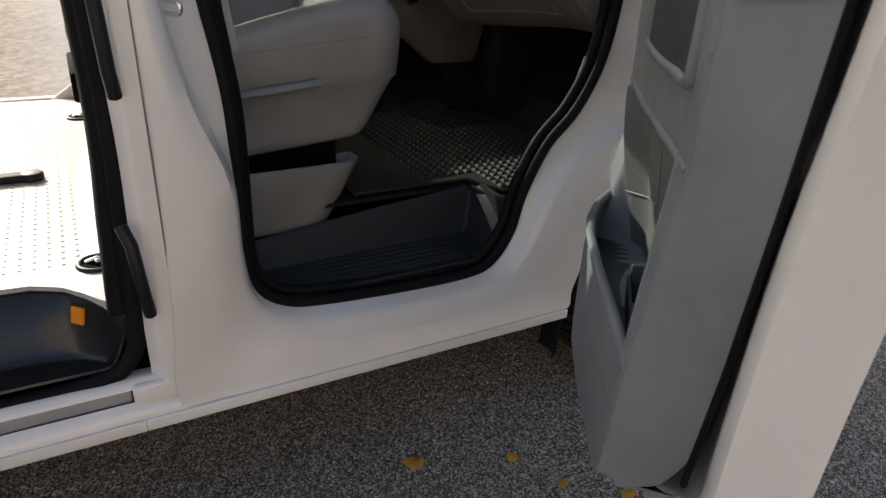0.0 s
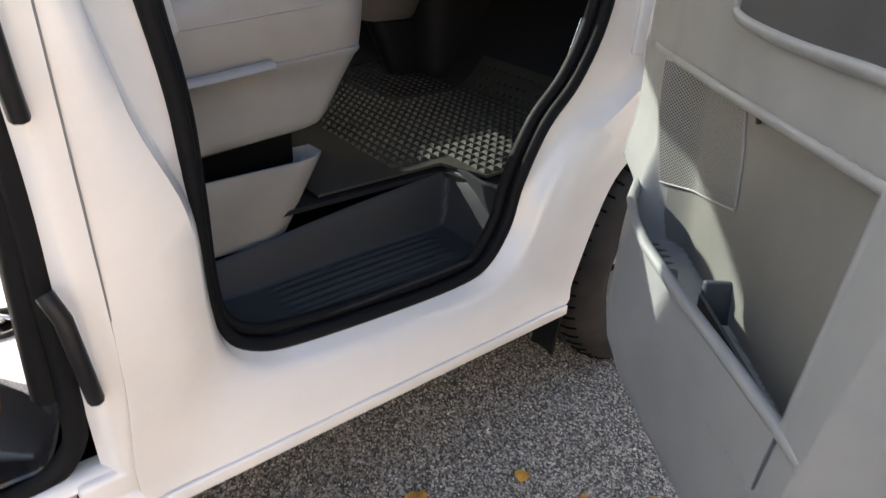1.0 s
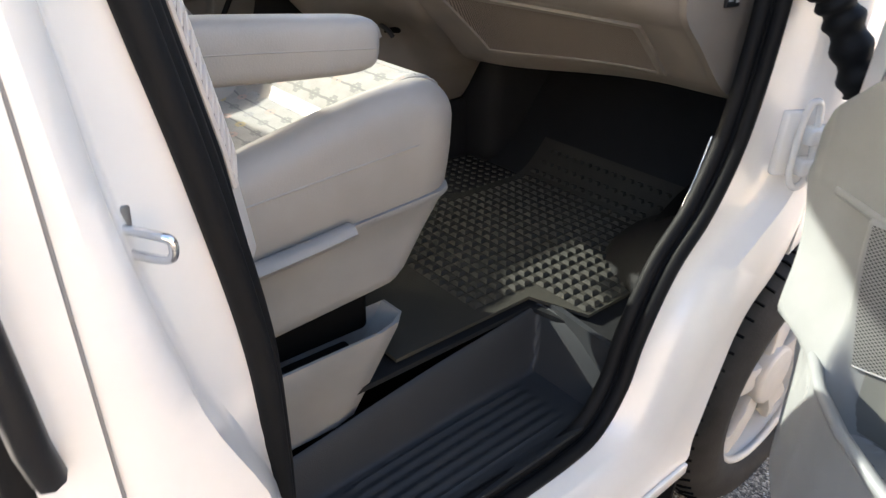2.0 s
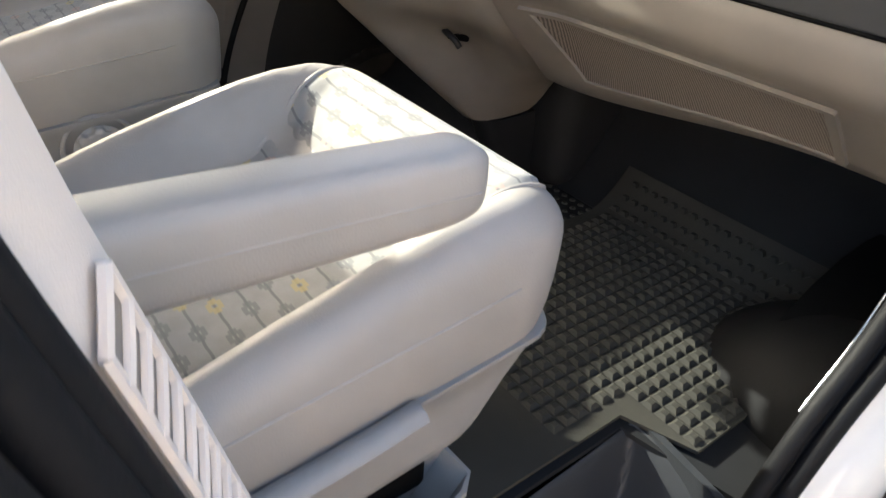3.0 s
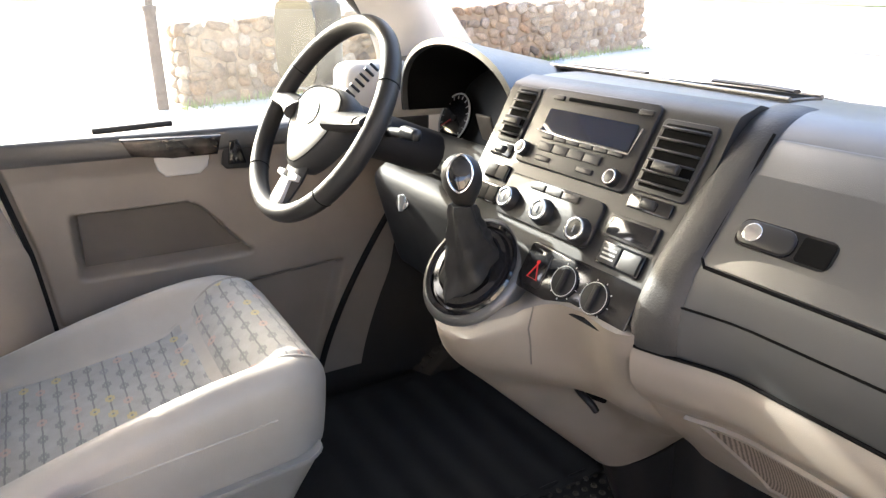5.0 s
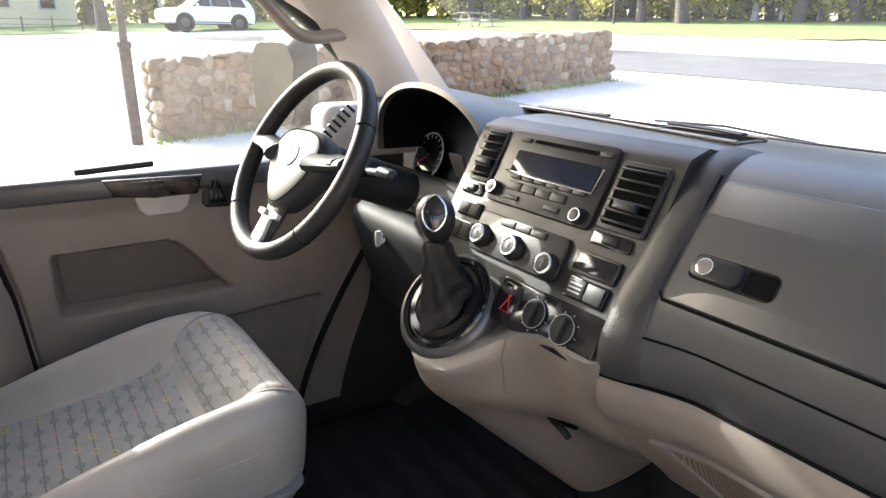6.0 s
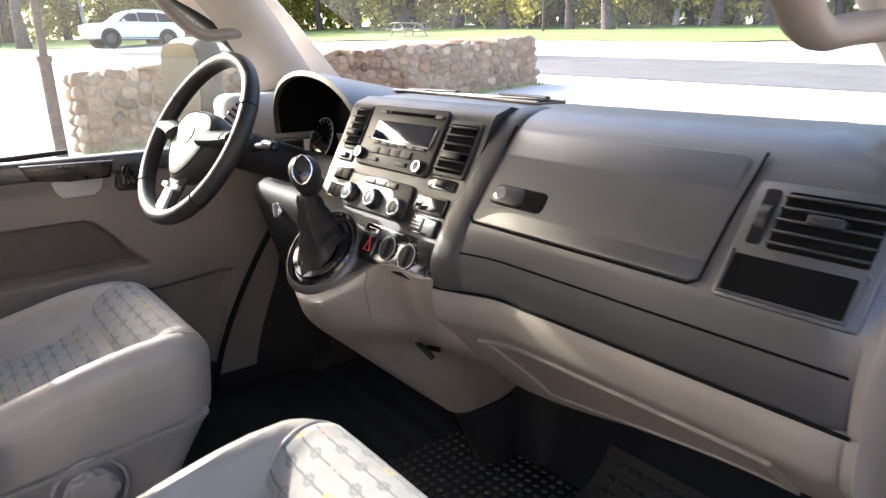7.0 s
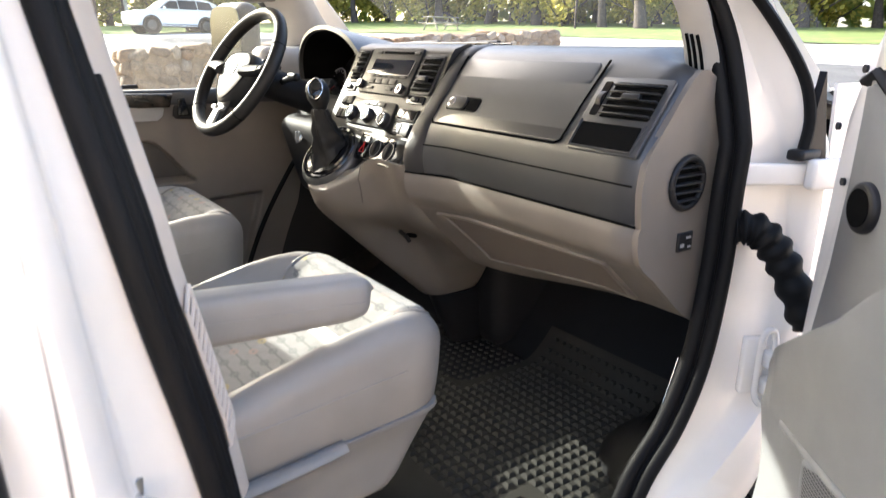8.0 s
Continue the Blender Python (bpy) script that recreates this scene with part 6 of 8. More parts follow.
        gait.append([c + Vector((r * math.cos(a) * (1 + 0.14 * math.sin(6 * a + 5 * f)), 0.9 * r * math.sin(a) * (1 + 0.12 * math.sin(6 * a + 5 * f)), 0.004 * math.sin(3 * a) * (1 - f) + 0.85 * (1 - f) * r * math.cos(a))) for a in [2 * math.pi * i / 28 for i in range(28)]])
    put("gaiter", loft(gait), LEATHER, "wrinkled black leather gaiter", lev)
    kn = []
    ax = (top - foot_c).normalized()
    mk = Matrix.Translation(top) @ ax.to_track_quat("Z", "Y").to_matrix().to_4x4()
    for h, r in ((-0.035, 0.013), (-0.022, 0.017), (-0.010, 0.023), (0.006, 0.029), (0.022, 0.030), (0.036, 0.027), (0.046, 0.019), (0.051, 0.010), (0.053, 0.003)):
        kn.append([mk @ Vector((1.0 * r * math.cos(a), 0.84 * r * math.sin(a), h)) for a in [2 * math.pi * i / 24 for i in range(24)]])
    put("gear_knob", loft(kn), LEATHER, "black gear knob with a chrome rim", lev)
    fn = Vector((-0.55, -0.74, 0.38)).normalized()
    face = top + Vector((-0.006, -0.004, 0.018)) + 0.0215 * fn
    mf = Matrix.Translation(face) @ fn.to_track_quat("Z", "Y").to_matrix().to_4x4()
    lozenge = lambda r, h: [mf @ Vector((0.66 * r * (abs(math.cos(a)) ** 1.25) * math.copysign(1, math.cos(a)), r * (abs(math.sin(a)) ** 1.1) * math.copysign(1, math.sin(a)), h)) for a in [2 * math.pi * i / 28 for i in range(28)]]
    put("knob_plate", loft([lozenge(0.027, -0.012), lozenge(0.026, 0.003), lozenge(0.023, 0.005)]), GLOSS, "", lev)
    put("knob_rim", tube(lozenge(0.0265, 0.0035), 0.0015, 6, True), CHROME, "", lev)
    put("console_core", rbox((0.36, 0.20, 0.55), (0.47, 0.97, 0.82), 0.05, None, 4), MATRUB)
    # bag hook
    # solid near-black block painting the recess's shade
    put("hook_recess", rbox((0.054, 0.010, 0.020), (0.022, 0.945, 0.945), 0.006, Euler((0.0, 0.12, 1.75)).to_matrix()), DARK, "near-black block for the shade in the recess behind the hook")
    hk = spline([(0.02, 0.975, 0.945), (0.004, 0.965, 0.952), (-0.004, 0.945, 0.953), (-0.002, 0.925, 0.946), (0.006, 0.918, 0.932)], 14)
    put("bag_hook", tube(hk, 0.0060, 8), BLACK, "small black bag hook")
    return con


SEAMB = plastic('beige_seam', (0.10, 0.09, 0.08), 0.7, depth=0)
build_console()


def build_binnacle():
    bi = thing("instrument_cluster", "charcoal instrument hood with round gauges", "instrument cluster", (0.1, 1.42, 1.3))
    base = bi.location.copy()
    put = lambda name, bm, mat, label="", parent=None: part(name, shift(bm, base), mat, parent or bi, label)
    c = Vector((0, 1.42, 1.33))
    def hood(u, v):
        a = lerp(-0.06, math.pi + 0.06, u)
        x = lerp(0.035, 0.36, v)
        rx, rz = lerp(0.225, 0.17, v), lerp(0.158, 0.09, v)
        return Vector((x - 0.02 * math.sin(a) * (1 - v), c.y + rx * math.cos(a), c.z + rz * math.sin(a) ** 0.8 if math.sin(a) > 0 else c.z + rz * math.sin(a)))
    put("hood", sheet(hood, 40, 12, 0.012), CHARCOAL, "charcoal instrument hood")
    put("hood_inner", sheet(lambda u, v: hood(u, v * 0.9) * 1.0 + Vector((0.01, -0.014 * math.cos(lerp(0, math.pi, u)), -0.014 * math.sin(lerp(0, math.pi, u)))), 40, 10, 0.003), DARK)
    put("cluster_face", plate([Vector((0.158 + 0.05 * math.sin(a), c.y + 0.218 * math.cos(a), 1.285 + 0.15 * math.sin(a))) for a in np.linspace(0, 2 * math.pi, 36, endpoint=False)], (0.02, 0, 0)), BLACK)
    for y, r in ((1.268, 0.058), (1.575, 0.058)):
        n = Vector((-0.93, 0, 0.36))
        q = Vector((0.143, y, 1.300))
        g = put("gauge", disc(q, n, r, 0.008, 36, 0.002), GLOSS, "round black gauge with white ticks")
        put("gauge_ring", ringbar(q + 0.009 * n, n, r, 0.002, 36, 6), SILVER, "", g)
        up, sd = Vector((0.36, 0, 0.93)), Vector((0, 1, 0))
        for k in range(14):
            a = radians(-40 + 20 * k)
            d = math.cos(a) * sd + math.sin(a) * up
            put("tick", tube([q + 0.0088 * n + d * (r * 0.78), q + 0.0088 * n + d * (r * 0.92)], 0.0008, 4), SILVER, "", g)
        put("needle", tube([q + 0.011 * n, q + 0.011 * n + (0.8 * sd - 0.5 * up).normalized() * r * 0.8], 0.0012, 6), RED, "", g)
        put("needle_hub", disc(q + 0.009 * n, n, 0.007, 0.004, 16), BLACK, "", g)
    put("trip_display", rbox((0.006, 0.055, 0.062), (0.134, 1.440, 1.300), 0.004, Euler((0, -0.36, 0)).to_matrix()), GREYDARK, "grey trip display")
    put("cluster_ledge", rbox((0.10, 0.28, 0.016), (0.030, 1.335, 1.225), 0.006, Euler((0, 0.12, 0)).to_matrix()), MATT, "black ledge below the gauges")
    put("cluster_base", rbox((0.22, 0.46, 0.13), (0.20, 1.42, 1.165), 0.02), MATT)
    put("lower_shroud", rbox((0.20, 0.50, 0.16), (0.12, 1.44, 1.17), 0.03, Euler((0, 0.5, 0)).to_matrix(), 3), MATT, "black lower dash under the wheel")
    put("knee_panel", rbox((0.10, 0.54, 0.16), (0.10, 1.45, 1.02), 0.03, Euler((0, -0.6, 0)).to_matrix(), 3), BLACK)
    put("knee_bolster", rbox((0.09, 0.46, 0.27), (0.020, 1.415, 1.080), 0.04, Euler((0, -0.30, 0)).to_matrix(), 4), MATT, "black panel under the steering column")
    put("left_end", rbox((0.36, 0.11, 0.13), (0.09, 1.715, 1.36), 0.03, None, 3), PALE, "beige left end of the dash with demister slots")
    for k in range(6):
        c = Vector((-0.088 + 0.012 * k, 1.656, 1.362 + 0.011 * k))
        put("demister_slot", tube([c + Vector((-0.010, 0, 0.009)), c + Vector((0.010, 0, -0.009))], 0.0035, 6), BLACK)
    put("ignition", disc((-0.046, 1.475, 1.15), (-0.9, -0.3, 0.2), 0.018, 0.012, 20, 0.003), CHROME, "ignition lock with key")
    put("key", rbox((0.012, 0.008, 0.036), (-0.060, 1.470, 1.152), 0.003), SILVER)
    # steering column
    put("column", tube([(-0.03, 1.40, 1.27), (-0.12, 1.40, 1.305), (-0.20, 1.40, 1.335)], 0.052, 14, False, 0.85), MATT, "black steering column shroud")
    for sgn in (-1, 1):
        st = put("stalk", tube([(-0.14, 1.40, 1.32), (-0.155, 1.40 + sgn * 0.09, 1.335), (-0.165, 1.40 + sgn * 0.16, 1.345)], 0.009, 8), BLACK, "black column stalk")
        put("stalk_end", rbox((0.02, 0.055, 0.022), (-0.168, 1.40 + sgn * 0.175, 1.347), 0.008), BLACK, "", st)


build_binnacle()


HUB = plastic("airbag_grain", (0.026, 0.0264, 0.027), 0.55, 600, 0.0008, spec=0.35)


POD = plastic("grey_button_plastic", (0.045, 0.045, 0.046), 0.4, depth=0)


def build_steering_wheel():
    c = Vector((-0.258, 1.40, 1.357))
    sw = thing("steering_wheel", "black leather steering wheel with silver spoke inlays", "steering wheel", c)
    n = Vector((-0.84, -0.07, 0.535)).normalized()
    sd = Vector((-n.y, n.x, 0)).normalized() * -1.0
    up = n.cross(sd).normalized()
    up = up if up.z > 0 else -up
    at = lambda a, r, h=0.0: r * math.cos(a) * sd + r * math.sin(a) * up + h * n
    rings = []
    for i in range(64):
        a = 2 * math.pi * i / 64
        d = math.cos(a) * sd + math.sin(a) * up
        rings.append([d * (0.187 + 0.0160 * math.cos(b)) + n * (0.019 * math.sin(b)) for b in [2 * math.pi * j / 12 for j in range(12)]])
    part("rim", loft(rings, True, False, True), LEATHER, sw, "black leather rim")
    for a in (0.45, math.pi - 0.45, -0.75, math.pi + 0.75):
        part("rim_seam", tube([at(a, 0.187) + 0.0158 * math.cos(b) * (math.cos(a) * sd + math.sin(a) * up) + 0.0193 * math.sin(b) * n for b in np.linspace(0, 2 * math.pi, 17)[:-1]], 0.001, 4, True), DARK, sw)
    # airbag boss: wider above, drawn in below
    def boss(rr, h):
        out = []
        for i in range(44):
            a = 2 * math.pi * i / 44
            ca, sa = math.cos(a), math.sin(a)
            x = 0.092 * math.copysign(abs(ca) ** 0.7, ca) * (1 - 0.52 * max(0.0, -sa) ** 1.3)
            y = (0.058 if sa > 0 else 0.104) * math.copysign(abs(sa) ** 0.8, sa)
            out.append(rr * (x * sd + y * up) + h * n)
        return out
    part("airbag_cover", loft([boss(0.95, -0.035), boss(1.02, -0.015), boss(1.0, 0.004), boss(0.93, 0.011), boss(0.80, 0.0155), boss(0.55, 0.0175), boss(0.25, 0.018)]), HUB, sw, "charcoal airbag cover")
    part("emblem", ringbar(at(0, 0, 0.0185), n, 0.021, 0.0024, 28, 6), CHROME, sw, "plain round chrome emblem")
    part("emblem_back", disc(at(0, 0, 0.016), n, 0.020, 0.003, 24), GLOSS, sw)
    part("cover_groove", tube([q + 0.0006 * n for q in boss(0.90, 0.0125)], 0.0011, 5, True), DARK, sw)
    for a in (0.10, math.pi - 0.10):
        p = [at(a, r, h) for r, h in ((0.07, -0.008), (0.105, -0.010), (0.145, -0.008), (0.180, -0.002))]
        part("spoke", tube(p, 0.024, 14, False, 0.42, None, lambda f: 1.0 + 1.0 * (1 - f) ** 1.5 + 0.25 * f ** 3), HUB, sw, "black spoke")
        b = [at(a + 0.02, r, h + 0.013) for r, h in ((0.100, -0.010), (0.125, -0.009), (0.150, -0.007))]
        part("button_pod", tube(b, 0.019, 10, False, 0.4), POD, sw, "grey button pod")
    on = lambda x, y, h: x * sd + y * up + h * n
    part("spoke", tube([on(0, -0.07, -0.004), on(0, -0.12, -0.008), on(0, -0.182, -0.003)], 0.026, 12, False, 0.35, None, lambda f: 1.5 - 0.5 * f), HUB, sw, "wide lower spoke")
    part("spoke_inlay", plate([on(x, y, 0.001) for x, y in ((-0.017, -0.122), (0.017, -0.122), (0.022, -0.166), (0.015, -0.174), (-0.015, -0.174), (-0.022, -0.166))], 0.007 * n, 0.003), SILVER, sw, "silver lower spoke inlay")
    for q in (-1, 1):
        part("spoke_tab", plate([on(q * x, y, 0.000) for x, y in ((0.012, -0.110), (0.040, -0.112), (0.041, -0.122), (0.014, -0.126))], 0.008 * n, 0.002), SILVER, sw)
    return sw


build_steering_wheel()


def build_grab_handles():
    for sgn, y, dz in ((1, 0.205, -0.035), (-1, 1.715, 0.0)):
        h = thing("grab_handle", "beige grab handle on the windscreen pillar", "grab handle", (-0.08, y, 1.58), "pillar grab handles")
        pts = spline([(0.035, y - 0.035 * sgn, 1.585 + dz), (-0.035, y, 1.578 + dz), (-0.11, y + 0.006 * sgn, 1.575 + dz), (-0.165, y + 0.006 * sgn, 1.612 + dz), (-0.24, y + 0.006 * sgn, 1.70 + dz), (-0.275, y - 0.02 * sgn, 1.76 + dz)], 28)
        part("bar", shift(tube(pts, 0.020, 12, False, 0.75), h.location), CREAM, h)
        for q in (pts[0], pts[-1]):
            part("foot", shift(rbox((0.07, 0.03, 0.05), q + Vector((0, -0.012 * sgn, 0)), 0.012, Euler((0, 0.8, 0)).to_matrix(), 3), h.location), CREAM, h)


build_grab_handles()

# ---- seats ----
def fabric():
    """Cream cloth with thin grey lines across the seat and small grey, yellow and red squares on them."""
    m, t, b = nodes("seat_cloth")
    tc = t.nodes.new("ShaderNodeTexCoord")
    sep = t.nodes.new("ShaderNodeSeparateXYZ")
    t.links.new(tc.outputs["Object"], sep.inputs[0])
    def op(kind, a, c=None, d=None):
        n = t.nodes.new("ShaderNodeMath")
        n.operation = kind
        for i, v in enumerate((a, c, d)):
            if v is None:
                continue
            if isinstance(v, (int, float)):
                n.inputs[i].default_value = v
            else:
                t.links.new(v, n.inputs[i])
        return n.outputs[0]
    x, y = sep.outputs[0], sep.outputs[1]
    u = op("DIVIDE", x, 0.026)
    row = op("FLOOR", u)
    fu = op("SUBTRACT", op("FRACT", u), 0.5)
    v = op("ADD", op("DIVIDE", y, 0.052), op("MULTIPLY", row, 0.5))
    cell = op("FLOOR", v)
    fv = op("SUBTRACT", op("FRACT", v), 0.5)
    wob = op("MULTIPLY", op("SINE", op("MULTIPLY", y, 240.0)), 0.012)
    line = op("LESS_THAN", op("ABSOLUTE", op("ADD", fu, wob)), 0.055)
    square = op("MULTIPLY", op("LESS_THAN", op("ABSOLUTE", fu), 0.29), op("LESS_THAN", op("ABSOLUTE", fv), 0.13))
    arms = op("MULTIPLY", op("LESS_THAN", op("ABSOLUTE", fu), 0.15), op("LESS_THAN", op("ABSOLUTE", fv), 0.22))
    heart = op("MULTIPLY", op("LESS_THAN", op("ABSOLUTE", fu), 0.11), op("LESS_THAN", op("ABSOLUTE", fv), 0.05))
    block = op("MULTIPLY", op("MAXIMUM", square, arms), op("SUBTRACT", 1.0, heart))
    comb = t.nodes.new("ShaderNodeCombineXYZ")
    t.links.new(row, comb.inputs[0])
    t.links.new(cell, comb.inputs[1])
    wn = t.nodes.new("ShaderNodeTexWhiteNoise")
    t.links.new(comb.outputs[0], wn.inputs[0])
    r = t.nodes.new("ShaderNodeValToRGB")
    r.color_ramp.interpolation = "CONSTANT"
    e = r.color_ramp.elements
    e.new(0.5), e.new(0.78)
    for q, (at, col) in zip(e, ((0.0, (0.13, 0.13, 0.13)), (0.52, (0.33, 0.22, 0.19)), (0.66, (0.16, 0.16, 0.17)), (0.84, (0.36, 0.28, 0.12)))):
        q.position, q.color = at, (*col, 1)
    t.links.new(wn.outputs["Value"], r.inputs[0])
    def mix(f, a, c):
        n = t.nodes.new("ShaderNodeMix")
        n.data_type = "RGBA"
        t.links.new(f, n.inputs[0])
        for i, q in ((6, a), (7, c)):
            if isinstance(q, tuple):
                n.inputs[i].default_value = (*q, 1)
            else:
                t.links.new(q, n.inputs[i])
        return n.outputs[2]
    cloth = ramp(t, noise_tex(t, 40, 6), [(0.3, (0.215, 0.208, 0.195)), (0.7, (0.265, 0.257, 0.242))])
    col = mix(op("MULTIPLY", line, 0.75), cloth, (0.10, 0.098, 0.098))
    col = mix(op("MULTIPLY", block, 0.75), col, r.outputs[0])
    t.links.new(col, b.inputs["Base Color"])
    b.inputs["Roughness"].default_value = 0.9
    b.inputs["Sheen Weight"].default_value = 0.15
    bumped(t, b, noise_tex(t, 1400, 2), 0.5, 0.0008)
    return m


CLOTH = fabric()


def curve(xs, zs):
    """A smooth height along the seat through a few places."""
    line = spline([(x, 0, z) for x, z in zip(xs, zs)], 80)
    px, pz = [q.x for q in line], [q.z for q in line]
    return lambda x: float(np.interp(x, px, pz))


RIM = curve((-0.94, -0.84, -0.74, -0.65, -0.58, -0.50, -0.43, -0.36, -0.27), (0.890, 0.908, 0.937, 0.965, 0.983, 1.002, 1.012, 1.010, 0.985))
MID = curve((-0.94, -0.73, -0.62, -0.50, -0.455, -0.40, -0.35, -0.27), (0.860, 0.884, 0.898, 0.916, 0.934, 0.980, 1.002, 0.978))


def build_seat(yc, label, xoff=0.0, arm=0, dial=0, upright=0.0):
    """A front seat centred at yc, facing forward."""
    seat = thing("front_seat", label, "seat", (-0.6, yc, 0.56), "front seats")
    base = Vector((-0.6, yc, 0.56))
    o = Vector((xoff, 0, 0))
    put = lambda name, bm, mat, lab="", parent=None: part(name, shift(bm, base - o), mat, parent or seat, lab)
    W = 0.247
    # cushion: a rounded plan, raised side rims that run into the raised front
    XB, XF = -0.93, -0.284
    def inset(x, y):
        """Depth inside the rounded plan outline."""
        r = 0.10 if x > -0.6 else 0.05
        cx, cy = (XB + XF) / 2, yc
        qx, qy = abs(x - cx) - ((XF - XB) / 2 - r), abs(y - cy) - (W - r)
        return r - (math.hypot(max(qx, 0), max(qy, 0)) + min(max(qx, qy), 0))
    def field(x, y):
        a = abs(y - yc) / W
        return lerp(MID(x), RIM(x), smooth(0.60, 0.86, a))
    def top(x, y, R=0.05):
        d = max(0.0, min(R, inset(x, y)))
        return field(x, y) - 0.9 * (R - math.sqrt(max(0.0, R * R - (R - d) ** 2)))
    def outline(d):
        pts = []
        for sx, sy, a0 in ((1, 1, 0), (-1, 1, 90), (-1, -1, 180), (1, -1, 270)):
            r = max(0.012, (0.10 if sx > 0 else 0.05) - d)
            w, h0 = W - d, (XF - XB) / 2 - d
            r = min(r, 0.95 * w)
            for k in range(9):
                a = radians(a0 + 11.25 * k)
                pts.append(((XB + XF) / 2 + sx * (h0 - r) + r * math.cos(a), yc + sy * (w - r) + r * math.sin(a)))
        out = []
        for i, p in enumerate(pts):
            q = pts[(i + 1) % len(pts)]
            n = 10 if i % 9 == 8 else 1
            out += [(lerp(p[0], q[0], j / n), lerp(p[1], q[1], j / n)) for j in range(n)]
        return out
    edge0 = outline(0.0)
    rings = []
    for g in (0.0, 0.12, 0.35, 0.6, 0.85):
        rings.append([Vector((x - (x + 0.6) * 0.02 * (1 - g), lerp(yc, y, 0.955 + 0.045 * g + 0.02 * math.sin(math.pi * g)), lerp(0.800 + 0.055 * (x + 0.93), field(x, y) - 0.045, g))) for x, y in edge0])
    for d in (0.0, 0.002, 0.006, 0.012, 0.02, 0.03, 0.042, 0.055, 0.07, 0.085, 0.10, 0.12, 0.14, 0.17, 0.20, 0.225, 0.24):
        rings.append([Vector((x, y, top(x, y))) for x, y in outline(d)])
    cushion = put("cushion", loft(rings), BEIGE, "warm grey vinyl seat cushion")
    def insert(u, v):
        x = lerp(-0.87, XF - 0.016, u)
        lim = W * (0.64 + 0.14 * smooth(-0.55, -0.34, x) - 0.10 * smooth(-0.34, -0.28, x))
        y = yc + lerp(-lim, lim, v)
        groove = 0.009 * math.exp(-((x + 0.452) / 0.009) ** 2)
        e = abs(2 * v - 1)
        return Vector((x, y, top(x, y) + 0.0045 - groove - 0.010 * smooth(0.96, 1.0, e) - 0.010 * smooth(0.975, 1.0, u)))
    put("seat_cloth", sheet(insert, 70, 30), CLOTH, "cream patterned seat cloth", cushion)
    for sgn in (-1, 1):
        pip = [insert(k / 40, 0.5 + 0.49 * sgn) + Vector((0, 0.002 * sgn, 0.001)) for k in range(41)]
        put("piping", tube(pip, 0.0026, 6), BEIGE, "", cushion)
    # side seam on the outer flank
    for sgn in (-1, 1):
        put("seam", tube([Vector((-0.90 + 0.60 * f, yc + sgn * (W * 1.0 + 0.0005), 0.885 + 0.055 * f)) for f in np.linspace(0, 0.84, 20)], 0.0016, 5), BEIGE, "", cushion)
    # backrest
    def back(f):
        z = 0.90 + 0.62 * f
        x = -0.87 - 0.20 * f + upright
        w = W * (1 - 0.12 * smooth(0.7, 1.0, f))
        pts = []
        for k in range(28):
            a = 2 * math.pi * k / 28
            ca, sa = math.cos(a), math.sin(a)
            pts.append(Vector((x + 0.075 * (abs(ca) ** 0.6) * (1 if ca > 0 else -1) + 0.03 * smooth(0.6, 1, abs(sa)), yc + w * (abs(sa) ** 0.6) * (1 if sa > 0 else -1), z)))
        return pts
    br = put("backrest", loft([back(f) for f in (0, 0.1, 0.3, 0.5, 0.7, 0.85, 0.95)] + [[lerp(q, Vector((-1.07 + upright, yc, 1.53)), 0.5) for q in back(1.0)]]), BEIGE, "warm grey vinyl backrest")
    put("backrest_cloth", sheet(lambda u, v: Vector((-0.883 - 0.174 * u + 0.079 + upright, yc + lerp(-0.62, 0.62, v) * W, 0.96 + 0.54 * u)), 20, 12, 0.003), CLOTH, "cream patterned cloth", br)
    put("headrest", rbox((0.10, 0.27, 0.18), (-1.10 + upright, yc, 1.66), 0.045, Euler((0, -0.15, 0)).to_matrix(), 4), BEIGE, "headrest")
    for s in (-0.06, 0.06):
        put("headrest_post", tube([(-1.07 + upright, yc + s, 1.50), (-1.09 + upright, yc + s, 1.62)], 0.007, 8), CHROME)
    REAR = -0.93 if arm else -0.89
    # seat base: a flared plastic skirt with a grip ledge, a bin below
    def skirt(z, grow, xf):
        xb, w = REAR, W - 0.012 + grow + (0.010 if dial else 0.0)
        pts = []
        for cx, cy, a0 in ((xf - 0.05, w - 0.04, 0), (xb + 0.04, w - 0.04, 90), (xb + 0.04, -w + 0.04, 180), (xf - 0.05, -w + 0.04, 270)):
            for k in range(6):
                a = radians(a0 + 18 * k)
                pts.append(Vector((cx + 0.05 * math.cos(a), yc + cy + 0.04 * math.sin(a), z + 0.05 * ((cx - xb) / 0.6) - 0.05)))
        return pts
    prof = [(0.708, -0.024, -0.412), (0.715, -0.016, -0.394), (0.73, -0.013, -0.380), (0.78, -0.008, -0.352), (0.832, 0.0, -0.322), (0.845, 0.010, -0.316), (0.852, 0.010, -0.318), (0.848, -0.02, -0.34)]
    put("seat_base", loft([skirt(*p) for p in prof]), BEIGE2, "grey plastic seat base")
    for sgn in (-1, 1):
        if sgn == dial:
            continue
        put("height_lever", tube(spline([(-0.86, yc + sgn * (W + 0.004), 0.806), (-0.62, yc + sgn * (W + 0.009), 0.828), (-0.515, yc + sgn * (W + 0.007), 0.838)], 16), 0.015, 8, False, 0.7), BEIGE2, "grey lever along the seat base")
    # near-black block that paints the shade under the seat base
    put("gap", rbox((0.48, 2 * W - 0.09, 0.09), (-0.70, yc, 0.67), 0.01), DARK)
